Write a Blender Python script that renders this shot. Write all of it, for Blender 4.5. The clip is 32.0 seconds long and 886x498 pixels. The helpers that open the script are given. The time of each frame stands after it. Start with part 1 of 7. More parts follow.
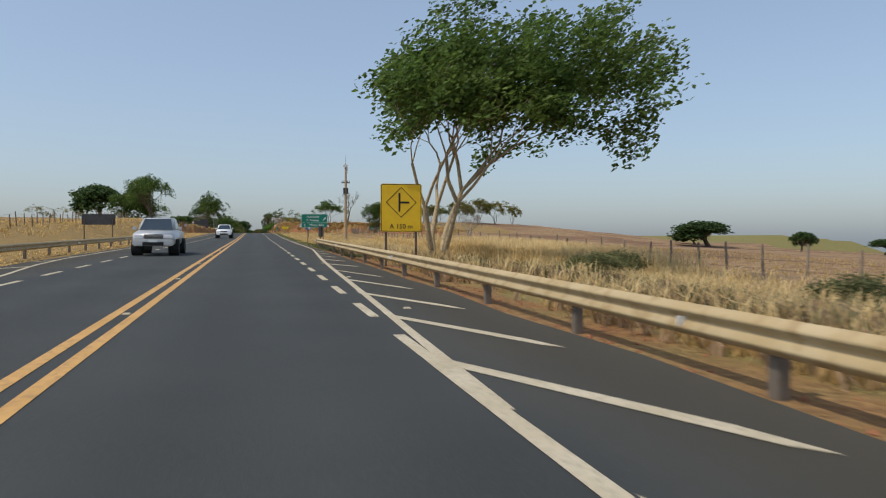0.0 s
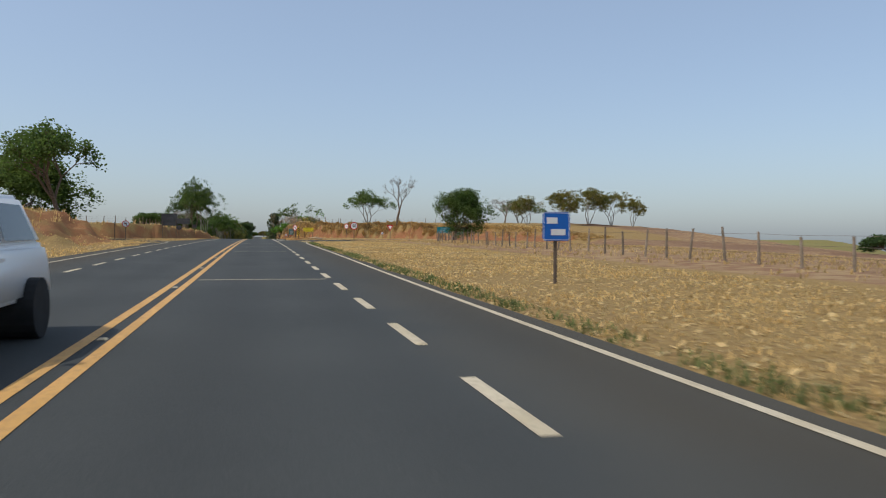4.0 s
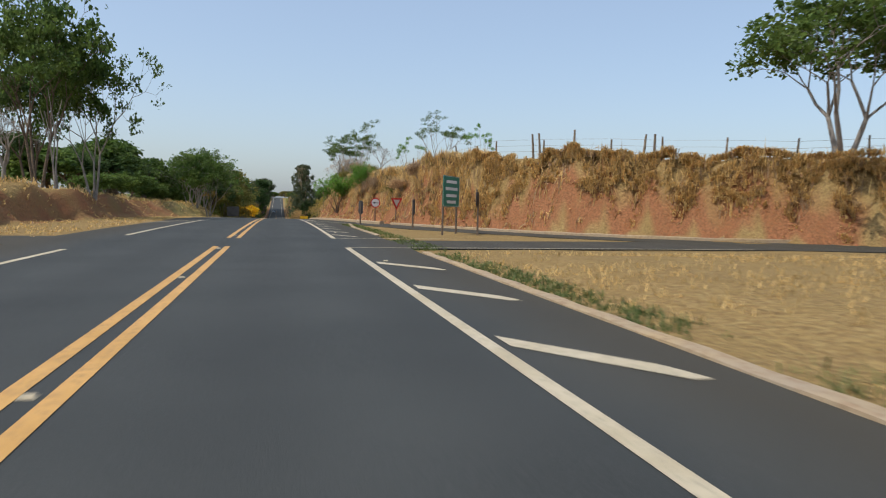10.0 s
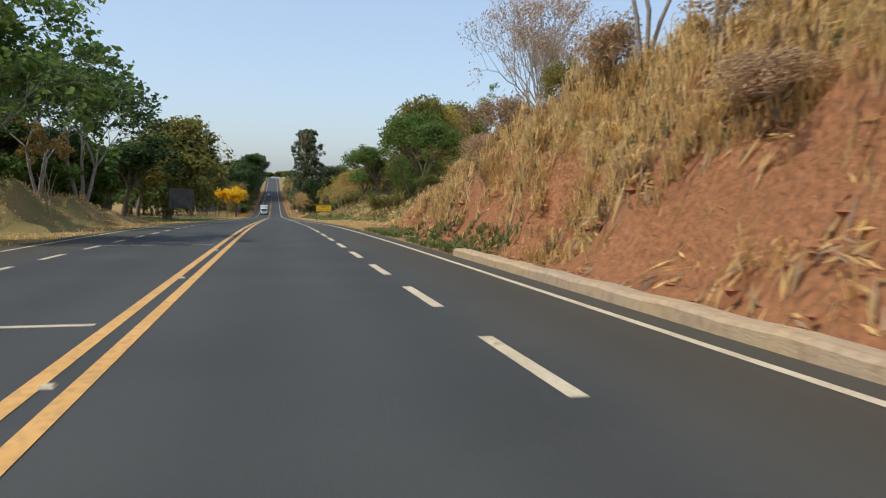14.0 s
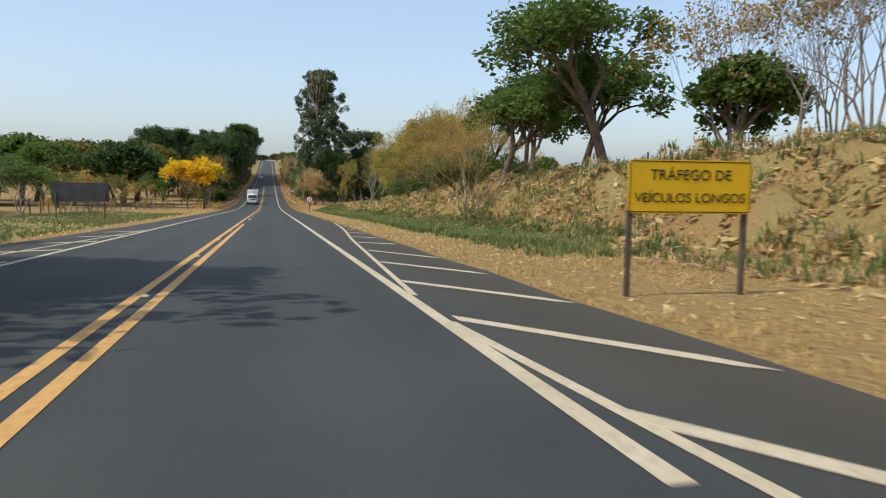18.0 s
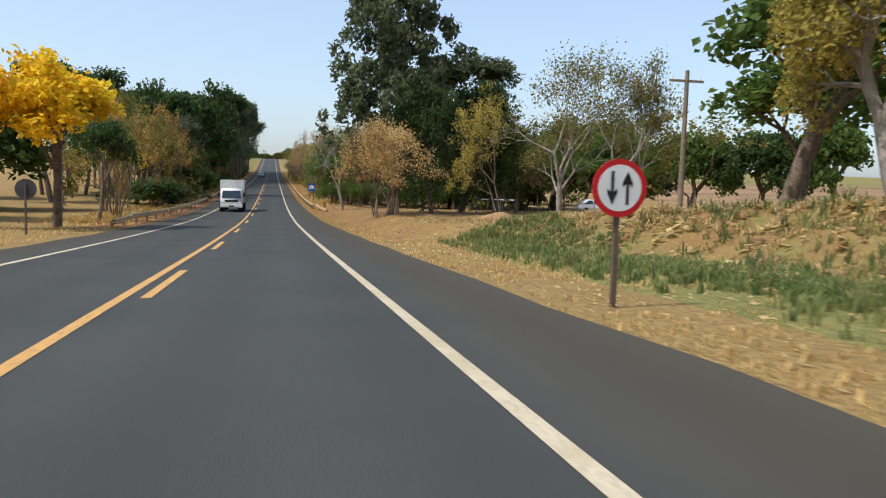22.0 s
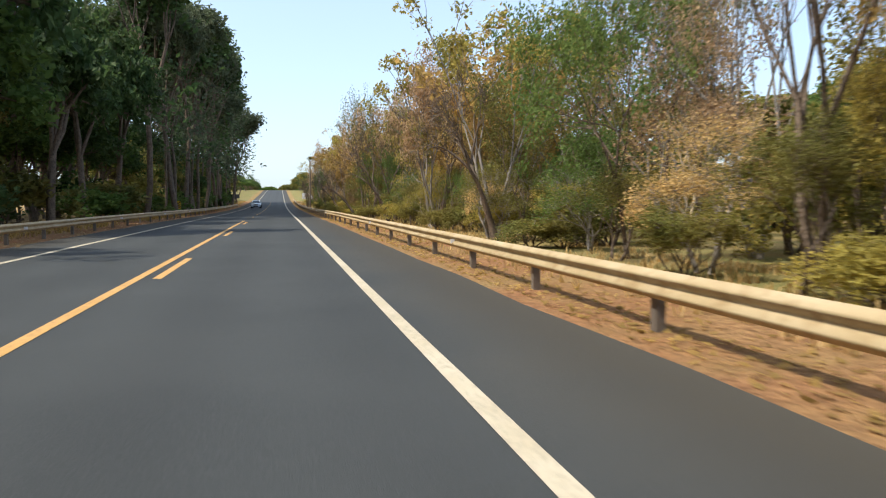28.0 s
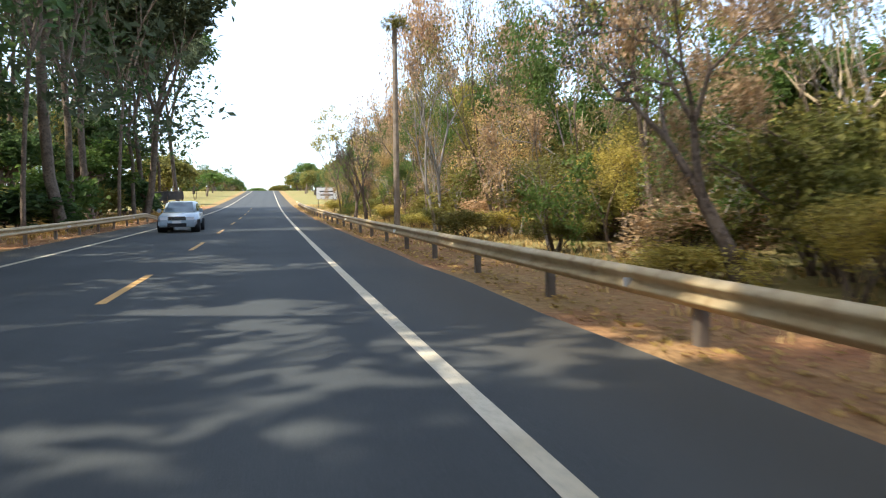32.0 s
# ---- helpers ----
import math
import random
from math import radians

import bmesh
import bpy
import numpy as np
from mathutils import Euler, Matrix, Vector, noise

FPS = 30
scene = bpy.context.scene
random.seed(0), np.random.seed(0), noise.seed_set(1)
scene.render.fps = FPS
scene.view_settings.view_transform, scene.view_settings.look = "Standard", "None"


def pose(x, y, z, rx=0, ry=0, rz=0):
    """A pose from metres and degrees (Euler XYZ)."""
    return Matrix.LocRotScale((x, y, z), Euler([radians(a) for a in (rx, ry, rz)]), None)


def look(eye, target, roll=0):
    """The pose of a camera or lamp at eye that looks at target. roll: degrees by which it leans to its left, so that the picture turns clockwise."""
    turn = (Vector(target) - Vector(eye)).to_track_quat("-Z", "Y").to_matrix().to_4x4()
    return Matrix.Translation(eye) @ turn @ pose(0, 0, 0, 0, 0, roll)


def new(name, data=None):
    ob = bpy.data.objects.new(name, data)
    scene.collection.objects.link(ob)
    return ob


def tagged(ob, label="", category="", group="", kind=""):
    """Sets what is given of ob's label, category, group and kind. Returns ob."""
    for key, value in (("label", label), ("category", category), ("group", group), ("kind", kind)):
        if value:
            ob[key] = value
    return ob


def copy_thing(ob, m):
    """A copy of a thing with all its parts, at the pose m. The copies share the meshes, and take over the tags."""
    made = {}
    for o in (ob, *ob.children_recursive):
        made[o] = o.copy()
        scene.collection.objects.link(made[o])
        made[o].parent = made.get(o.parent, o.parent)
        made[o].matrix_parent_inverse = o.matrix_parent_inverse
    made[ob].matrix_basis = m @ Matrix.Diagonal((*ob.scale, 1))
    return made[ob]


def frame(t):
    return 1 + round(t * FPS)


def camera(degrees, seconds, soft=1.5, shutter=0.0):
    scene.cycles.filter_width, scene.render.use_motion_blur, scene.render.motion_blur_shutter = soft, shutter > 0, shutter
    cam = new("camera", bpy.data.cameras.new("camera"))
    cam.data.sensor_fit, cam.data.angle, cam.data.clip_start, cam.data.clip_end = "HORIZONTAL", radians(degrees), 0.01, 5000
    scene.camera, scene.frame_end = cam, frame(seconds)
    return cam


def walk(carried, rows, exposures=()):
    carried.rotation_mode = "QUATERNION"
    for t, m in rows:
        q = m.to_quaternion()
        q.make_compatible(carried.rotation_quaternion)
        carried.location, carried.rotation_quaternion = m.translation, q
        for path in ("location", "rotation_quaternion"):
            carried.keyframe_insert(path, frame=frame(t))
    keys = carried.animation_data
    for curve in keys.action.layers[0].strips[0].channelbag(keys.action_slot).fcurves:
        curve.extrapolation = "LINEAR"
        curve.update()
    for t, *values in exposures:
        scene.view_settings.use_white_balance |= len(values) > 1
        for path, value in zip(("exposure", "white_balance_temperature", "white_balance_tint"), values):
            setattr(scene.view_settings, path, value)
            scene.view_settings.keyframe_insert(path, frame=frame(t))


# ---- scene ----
# ---- the camera ----
cam = camera(60.28, 32.0, soft=1.1, shutter=0.12)
ROWS = [
    (0.0, 1.87, 0.73, 1.322, -13.89, -0.43, 0.00), (0.5, 1.91, 11.95, 1.553, -13.53, -0.69, 0.25),
    (1.0, 1.93, 23.10, 1.776, -13.17, -0.54, 0.39), (1.5, 1.92, 34.19, 2.007, -13.49, -0.57, 0.32),
    (2.0, 1.90, 45.27, 2.222, -13.84, -0.52, -0.15), (2.5, 1.88, 56.38, 2.433, -13.75, -1.11, 1.05),
    (3.0, 1.85, 67.79, 2.642, -13.70, -0.82, 0.59), (3.5, 1.81, 79.47, 2.860, -13.64, -0.52, 0.16),
    (4.0, 1.77, 91.40, 3.099, -13.59, -0.23, -0.25), (4.5, 1.75, 103.59, 3.359, -13.53, 0.07, -0.68),
    (5.0, 1.75, 116.03, 3.643, -12.38, -0.21, -0.30), (5.5, 1.73, 128.79, 3.965, -7.48, -1.25, -0.71),
    (6.0, 1.74, 141.95, 4.246, -5.34, -3.10, 0.31), (6.5, 1.74, 155.27, 4.519, -4.50, -4.18, 0.59),
    (7.0, 1.72, 168.27, 4.733, -9.50, -3.41, -0.11), (7.5, 1.67, 181.24, 4.935, -11.62, -2.88, -0.82),
    (8.0, 1.63, 194.39, 5.150, -11.83, -2.61, -0.80), (8.5, 1.63, 207.60, 5.312, -12.02, -2.51, -1.84),
    (9.0, 1.65, 220.79, 5.430, -11.96, -2.78, -1.07), (9.5, 1.62, 234.12, 5.510, -12.12, -2.72, -1.88),
    (10.0, 1.58, 247.64, 5.587, -12.13, -3.00, -1.32), (10.5, 1.59, 260.91, 5.657, -12.03, -3.23, -0.73),
    (11.0, 1.62, 273.83, 5.725, -11.93, -3.22, -0.50), (11.5, 1.62, 286.29, 5.779, -12.07, -3.58, -0.62),
    (12.0, 1.63, 298.29, 5.782, -12.06, -4.18, 0.37), (12.5, 1.61, 309.84, 5.713, -12.29, -4.33, -0.10),
    (13.0, 1.59, 321.07, 5.615, -12.27, -4.28, -0.29), (13.5, 1.58, 332.20, 5.468, -12.42, -4.44, -0.44),
    (14.0, 1.58, 343.23, 5.297, -12.42, -4.52, -0.52), (14.5, 1.58, 354.32, 5.086, -12.37, -4.88, -0.72),
    (15.0, 1.57, 365.55, 4.851, -12.43, -5.03, -0.66), (15.5, 1.57, 376.88, 4.586, -12.50, -5.19, -0.65),
    (16.0, 1.57, 388.24, 4.282, -12.56, -5.34, -0.68), (16.5, 1.59, 399.60, 3.929, -12.63, -5.49, -0.75),
    (17.0, 1.64, 410.89, 3.519, -12.65, -5.68, -0.39), (17.5, 1.67, 422.28, 3.103, -12.97, -5.28, -1.25),
    (18.0, 1.70, 433.85, 2.697, -12.77, -5.42, -0.84), (18.5, 1.73, 445.44, 2.284, -12.66, -5.56, -0.80),
    (19.0, 1.77, 457.12, 1.876, -12.62, -5.21, -1.65), (19.5, 1.82, 468.82, 1.462, -12.61, -5.14, -1.47),
    (20.0, 1.84, 480.42, 1.059, -12.51, -5.05, -1.63), (20.5, 1.89, 491.87, 0.644, -12.38, -5.29, -1.70),
    (21.0, 1.93, 503.30, 0.234, -12.23, -5.12, -1.03), (21.5, 1.96, 514.71, -0.175, -12.50, -5.31, -0.86),
    (22.0, 1.98, 526.01, -0.567, -12.53, -4.93, -1.45), (22.5, 2.05, 536.72, -0.963, -12.61, -5.24, -1.05),
    (23.0, 2.13, 547.18, -1.322, -12.64, -4.97, -1.12), (23.5, 2.19, 557.48, -1.661, -12.53, -4.93, -1.51),
    (24.0, 2.26, 567.91, -1.965, -12.47, -4.90, -1.45), (24.5, 2.31, 578.40, -2.246, -12.59, -4.59, -2.14),
    (25.0, 2.35, 588.94, -2.423, -12.50, -4.22, -1.61), (25.5, 2.37, 599.64, -2.507, -12.41, -3.84, -1.18),
    (26.0, 2.39, 610.58, -2.509, -12.32, -3.47, -0.82), (26.5, 2.40, 621.87, -2.440, -12.23, -3.09, -0.51),
    (27.0, 2.39, 633.60, -2.307, -12.22, -3.03, 0.01), (27.5, 2.36, 645.83, -2.117, -12.10, -2.58, 0.25),
    (28.0, 2.32, 658.53, -1.879, -12.05, -2.34, 0.31), (28.5, 2.27, 671.61, -1.596, -12.18, -2.22, 0.65),
    (29.0, 2.22, 684.97, -1.306, -12.31, -2.30, 0.29), (29.5, 2.18, 698.39, -1.007, -12.24, -2.18, 0.38),
    (30.0, 2.15, 711.63, -0.723, -12.28, -2.19, -0.05), (30.5, 2.15, 724.73, -0.462, -12.30, -2.21, 0.87),
    (31.0, 2.18, 737.74, -0.198, -12.59, -1.92, -0.54), (31.5, 2.21, 750.62, 0.071, -12.19, -1.90, -0.15),
    (32.0, 2.28, 763.51, 0.378, -12.75, -2.15, 0.97)]

walk(cam, [(t, pose(x, y, z, 90 + p, r, w)) for t, x, y, z, w, p, r in ROWS],
     exposures=[(0.0, -0.12), (6.0, -0.05), (9.0, 0.06), (12.0, 0.2), (18.0, 0.3), (22.0, 0.42), (24.0, 0.62), (27.0, 0.85), (30.0, 0.95), (31.0, 1.45), (32.0, 1.6)])

# ---- sky and sun ----
SUN_EL, SUN_AZ = radians(55), radians(-104)     # azimuth from +y towards +x
world = bpy.data.worlds.new("world")
scene.world = world
world.use_nodes = True
wn, wl = world.node_tree.nodes, world.node_tree.links
sky = wn.new("ShaderNodeTexSky")
sky.sky_type = "NISHITA"
sky.sun_disc = False
sky.sun_elevation, sky.sun_rotation = SUN_EL, SUN_AZ
sky.air_density, sky.dust_density, sky.ozone_density = 1.0, 2.2, 3.0
haze = wn.new("ShaderNodeMixRGB")      # smoke haze of the dry season, even over the whole sky
haze.inputs[0].default_value, haze.inputs[2].default_value = 0.25, (4.6, 5.4, 6.4, 1.0)
wl.new(sky.outputs[0], haze.inputs[1])
wl.new(haze.outputs[0], wn["Background"].inputs["Color"])
wn["Background"].inputs["Strength"].default_value = 0.15
sun = new("sun", bpy.data.lights.new("sun", "SUN"))
sun.data.energy, sun.data.angle, sun.data.color = 2.75, radians(0.6), (1.0, 0.945, 0.84)
sun_from = Vector((math.sin(SUN_AZ) * math.cos(SUN_EL), math.cos(SUN_AZ) * math.cos(SUN_EL), math.sin(SUN_EL)))
sun.matrix_world = look(sun_from * 200, (0, 0, 0))


# ---- materials ----
def rgb(c):
    return (c[0], c[1], c[2], 1.0)


def material(name, a, b=None, scale=4.0, rough=0.8, metal=0.0, bump=0.0, bump_scale=40.0, fine=None, fine_scale=60.0,
             per_object=0.0, per_island=0.0, spec=0.3, through_light=0.0):
    """Two colours mixed by large noise, a third by fine noise, relief from a finer noise, chance per object or per leaf."""
    m = bpy.data.materials.new(name)
    m.use_nodes = True
    n, l = m.node_tree.nodes, m.node_tree.links
    bs = n["Principled BSDF"]
    bs.inputs["Roughness"].default_value, bs.inputs["Metallic"].default_value = rough, metal
    bs.inputs["Specular IOR Level"].default_value = spec
    geo = n.new("ShaderNodeNewGeometry")
    n1 = n.new("ShaderNodeTexNoise")
    n1.inputs["Scale"].default_value, n1.inputs["Detail"].default_value = scale, 4
    l.new(geo.outputs["Position"], n1.inputs["Vector"])
    ramp = n.new("ShaderNodeMapRange")
    ramp.inputs["From Min"].default_value, ramp.inputs["From Max"].default_value = 0.35, 0.65
    l.new(n1.outputs["Fac"], ramp.inputs["Value"])
    mix = n.new("ShaderNodeMixRGB")
    mix.inputs[1].default_value, mix.inputs[2].default_value = rgb(a), rgb(b or a)
    l.new(ramp.outputs[0], mix.inputs[0])
    out = mix.outputs[0]
    if fine:
        n2 = n.new("ShaderNodeTexNoise")
        n2.inputs["Scale"].default_value, n2.inputs["Detail"].default_value = fine_scale, 3
        l.new(geo.outputs["Position"], n2.inputs["Vector"])
        r2 = n.new("ShaderNodeMapRange")
        r2.inputs["From Min"].default_value, r2.inputs["From Max"].default_value = 0.48, 0.72
        l.new(n2.outputs["Fac"], r2.inputs["Value"])
        mx = n.new("ShaderNodeMixRGB")
        l.new(r2.outputs[0], mx.inputs[0])
        l.new(out, mx.inputs[1])
        mx.inputs[2].default_value = rgb(fine)
        out = mx.outputs[0]
    if per_object or per_island:
        hsv = n.new("ShaderNodeHueSaturation")
        src = None
        for amount, socket in ((per_object, "ob"), (per_island, "isl")):
            if amount:
                rnd = n.new("ShaderNodeObjectInfo").outputs["Random"] if socket == "ob" else geo.outputs["Random Per Island"]
                mr = n.new("ShaderNodeMapRange")
                mr.inputs["To Min"].default_value, mr.inputs["To Max"].default_value = 1 - amount, 1 + amount
                l.new(rnd, mr.inputs["Value"])
                if src is None:
                    src = mr.outputs[0]
                else:
                    mul = n.new("ShaderNodeMath")
                    mul.operation = "MULTIPLY"
                    l.new(src, mul.inputs[0]), l.new(mr.outputs[0], mul.inputs[1])
                    src = mul.outputs[0]
        l.new(src, hsv.inputs["Value"])
        l.new(out, hsv.inputs["Color"])
        out = hsv.outputs[0]
    l.new(out, bs.inputs["Base Color"])
    if bump:
        n3 = n.new("ShaderNodeTexNoise")
        n3.inputs["Scale"].default_value, n3.inputs["Detail"].default_value = bump_scale, 4
        l.new(geo.outputs["Position"], n3.inputs["Vector"])
        bp = n.new("ShaderNodeBump")
        bp.inputs["Strength"].default_value, bp.inputs["Distance"].default_value = bump, 0.05
        l.new(n3.outputs["Fac"], bp.inputs["Height"])
        l.new(bp.outputs[0], bs.inputs["Normal"])
    if through_light:
        tr = n.new("ShaderNodeBsdfTranslucent")
        l.new(out, tr.inputs["Color"])
        ms = n.new("ShaderNodeMixShader")
        ms.inputs[0].default_value = through_light
        l.new(bs.outputs[0], ms.inputs[1]), l.new(tr.outputs[0], ms.inputs[2])
        l.new(ms.outputs[0], n["Material Output"].inputs["Surface"])
    return m


ASPHALT = material("asphalt", (0.034, 0.038, 0.036), (0.046, 0.050, 0.047), 0.35, 0.85, bump=0.25, bump_scale=90, fine=(0.062, 0.062, 0.060), fine_scale=55)
def dusty_shoulders(m):
    """Red-brown dust on the asphalt outside the edge lines, and worn wheel tracks in the lanes."""
    n, l = m.node_tree.nodes, m.node_tree.links
    bs = n["Principled BSDF"]
    old = bs.inputs["Base Color"].links[0].from_socket
    geo = n.new("ShaderNodeNewGeometry")
    cut = n.new("ShaderNodeSeparateXYZ")
    l.new(geo.outputs["Position"], cut.inputs[0])
    far = n.new("ShaderNodeMath")
    far.operation = "ABSOLUTE"
    l.new(cut.outputs[0], far.inputs[0])
    patch = n.new("ShaderNodeTexNoise")
    patch.inputs["Scale"].default_value, patch.inputs["Detail"].default_value = 0.35, 5
    l.new(geo.outputs["Position"], patch.inputs["Vector"])
    add = n.new("ShaderNodeMath")
    add.operation = "MULTIPLY_ADD"
    add.inputs[1].default_value = 1.6
    l.new(patch.outputs["Fac"], add.inputs[0]), l.new(far.outputs[0], add.inputs[2])
    rim = n.new("ShaderNodeMapRange")
    rim.inputs["From Min"].default_value, rim.inputs["From Max"].default_value = 4.3, 5.9
    rim.inputs["To Max"].default_value = 0.75
    l.new(add.outputs[0], rim.inputs["Value"])
    dust = n.new("ShaderNodeMixRGB")
    dust.inputs[2].default_value = rgb((0.060, 0.050, 0.033))
    l.new(rim.outputs[0], dust.inputs[0]), l.new(old, dust.inputs[1])
    wave = n.new("ShaderNodeMath")
    wave.operation = "SINE"
    turns = n.new("ShaderNodeMath")
    turns.operation = "MULTIPLY"
    turns.inputs[1].default_value = 3.49
    l.new(far.outputs[0], turns.inputs[0]), l.new(turns.outputs[0], wave.inputs[0])
    track = n.new("ShaderNodeMapRange")
    track.inputs["From Min"].default_value, track.inputs["To Min"].default_value, track.inputs["To Max"].default_value = -1, 0.93, 1.07
    l.new(wave.outputs[0], track.inputs["Value"])
    hsv = n.new("ShaderNodeHueSaturation")
    l.new(track.outputs[0], hsv.inputs["Value"]), l.new(dust.outputs[0], hsv.inputs["Color"])
    l.new(hsv.outputs[0], bs.inputs["Base Color"])


dusty_shoulders(ASPHALT)
WHITE_LINE = material("white_road_paint", (0.46, 0.385, 0.255), (0.55, 0.475, 0.34), 1.5, 0.75, fine=(0.35, 0.30, 0.215), fine_scale=18, bump=0.2)
YELLOW_LINE = material("yellow_road_paint", (0.52, 0.29, 0.085), (0.60, 0.34, 0.11), 1.2, 0.7, fine=(0.36, 0.21, 0.08), fine_scale=12, bump=0.2)
CONCRETE = material("stained_concrete", (0.44, 0.32, 0.18), (0.37, 0.29, 0.20), 0.7, 0.9, bump=0.5, fine=(0.30, 0.20, 0.12), fine_scale=9)
SOIL = material("red_soil", (0.27, 0.105, 0.050), (0.36, 0.155, 0.075), 0.8, 0.95, bump=0.8, bump_scale=7, fine=(0.25, 0.10, 0.05), fine_scale=6)
STEEL = material("dusty_galvanised_steel", (0.43, 0.32, 0.165), (0.50, 0.39, 0.225), 1.2, 0.65, 0.12, bump=0.1, fine=(0.36, 0.25, 0.12), fine_scale=5)
STEEL_POST = material("dusty_steel_post", (0.16, 0.135, 0.11), (0.22, 0.18, 0.14), 3.0, 0.7, 0.3, bump=0.2)
WOOD_POST = material("weathered_wood_post", (0.17, 0.13, 0.09), (0.25, 0.20, 0.15), 5.0, 0.9, bump=0.6, bump_scale=20, per_object=0.3)
SIGN_POST = material("dark_sign_post", (0.10, 0.075, 0.055), (0.15, 0.11, 0.08), 4.0, 0.8, bump=0.3)
SIGN_BACK = material("bare_sign_back", (0.055, 0.055, 0.058), (0.08, 0.08, 0.082), 2.0, 0.6, 0.2)
S_YELLOW = material("sign_yellow", (0.80, 0.50, 0.02), (0.74, 0.45, 0.02), 3.0, 0.5)
S_LEMON = material("sign_lemon_yellow", (0.78, 0.62, 0.03), (0.72, 0.56, 0.03), 3.0, 0.5)
S_GREEN = material("sign_green", (0.012, 0.20, 0.135), (0.010, 0.17, 0.115), 3.0, 0.5)
S_BLUE = material("sign_blue", (0.010, 0.13, 0.50), (0.012, 0.11, 0.42), 3.0, 0.5)
S_TEAL = material("sign_teal", (0.012, 0.22, 0.26), (0.010, 0.18, 0.22), 3.0, 0.5)
S_BROWN = material("sign_brown", (0.15, 0.05, 0.025), (0.12, 0.04, 0.02), 3.0, 0.5)
S_WHITE = material("sign_white", (0.78, 0.78, 0.76), (0.70, 0.70, 0.68), 3.0, 0.5)
S_RED = material("sign_red", (0.55, 0.015, 0.02), (0.48, 0.015, 0.02), 3.0, 0.5)
S_BLACK = material("sign_black", (0.012, 0.012, 0.013), (0.02, 0.02, 0.02), 3.0, 0.5)
BARK = material("brown_bark", (0.13, 0.095, 0.068), (0.21, 0.155, 0.11), 3.0, 0.95, bump=0.9, bump_scale=14, fine=(0.08, 0.06, 0.045), fine_scale=10)
BARK_PALE = material("pale_bark", (0.50, 0.38, 0.22), (0.38, 0.30, 0.19), 2.5, 0.9, bump=0.5, bump_scale=12, fine=(0.26, 0.20, 0.12), fine_scale=9)
BARK_GREY = material("grey_bark", (0.23, 0.20, 0.17), (0.34, 0.30, 0.26), 2.5, 0.95, bump=0.8, bump_scale=14)


def leaves(name, a, b, chance=0.35):
    a, b = (tuple(min(v * 1.22, 0.75) for v in c) for c in (a, b))
    return material(name, a, b, 0.5, 0.6, per_object=0.14, per_island=chance, spec=0.25, through_light=0.5)


LEAF_GREEN = leaves("green_leaves", (0.065, 0.115, 0.026), (0.105, 0.15, 0.034))
LEAF_DARK = leaves("dark_green_leaves", (0.042, 0.078, 0.026), (0.066, 0.100, 0.030))
LEAF_MID = leaves("full_green_leaves", (0.085, 0.135, 0.032), (0.13, 0.175, 0.042))
LEAF_BRIGHT = leaves("bright_green_leaves", (0.10, 0.21, 0.03), (0.14, 0.25, 0.045))
LEAF_OLIVE = leaves("olive_leaves", (0.125, 0.135, 0.036), (0.20, 0.165, 0.042))
LEAF_GOLD = leaves("yellowing_leaves", (0.27, 0.235, 0.055), (0.37, 0.285, 0.066))
LEAF_OCHRE = leaves("ochre_dry_leaves", (0.30, 0.20, 0.06), (0.38, 0.245, 0.075))
LEAF_BUFF = leaves("pale_buff_leaves", (0.42, 0.29, 0.115), (0.50, 0.35, 0.15))
LEAF_TAN = leaves("tan_dry_leaves", (0.34, 0.22, 0.12), (0.42, 0.29, 0.16))
LEAF_EUC = leaves("eucalyptus_leaves", (0.075, 0.095, 0.050), (0.110, 0.125, 0.066))
DEAD_WEED = leaves("dead_brown_weeds", (0.27, 0.19, 0.115), (0.36, 0.25, 0.15), 0.4)
GRASS_DUSK = leaves("dusky_green_weeds", (0.085, 0.10, 0.040), (0.15, 0.145, 0.06), 0.4)
FLOWER = leaves("yellow_blossom", (0.62, 0.38, 0.012), (0.70, 0.46, 0.03), 0.25)
STRAW = leaves("dry_straw", (0.56, 0.40, 0.17), (0.47, 0.32, 0.13), 0.35)
STRAW_PALE = leaves("pale_straw", (0.62, 0.48, 0.24), (0.54, 0.39, 0.18), 0.3)
GRASS_GREEN = leaves("green_grass", (0.105, 0.145, 0.045), (0.17, 0.185, 0.065), 0.4)


# ---- the lie of the land ----
ROAD_Z = [-0.84, -0.32, 0.19, 0.70, 1.18, 1.65, 2.18, 2.78, 3.28, 3.67, 4.01, 4.19, 4.33, 4.45, 4.39, 4.10, 3.65, 3.05, 2.23, 1.33,
          0.45, -0.43, -1.33, -2.22, -3.06, -3.68, -3.83, -3.61, -3.17, -2.63, -2.08, -1.58, -1.03, -0.42, 0.30, 1.15, 2.15, 3.3, 4.6,
          5.95, 7.3, 8.7, 10.1, 11.5, 12.7, 13.5, 14.0, 14.2]


def road_z(y):
    """The road's height: a smooth curve through a height every 25 m from y = -40."""
    y = np.asarray(y, float)
    k = np.array(ROAD_Z)
    u = np.clip((y + 40) / 25, 0, len(k) - 1.001)
    i = u.astype(int)
    f = u - i
    p = lambda j: k[np.clip(j, 0, len(k) - 1)]
    m0, m1 = (p(i + 1) - p(i - 1)) / 2, (p(i + 2) - p(i)) / 2
    z = (2 * f**3 - 3 * f**2 + 1) * p(i) + (f**3 - 2 * f**2 + f) * m0 + (-2 * f**3 + 3 * f**2) * p(i + 1) + (f**3 - f**2) * m1
    return z + np.minimum(y + 40, 0) * 0.02


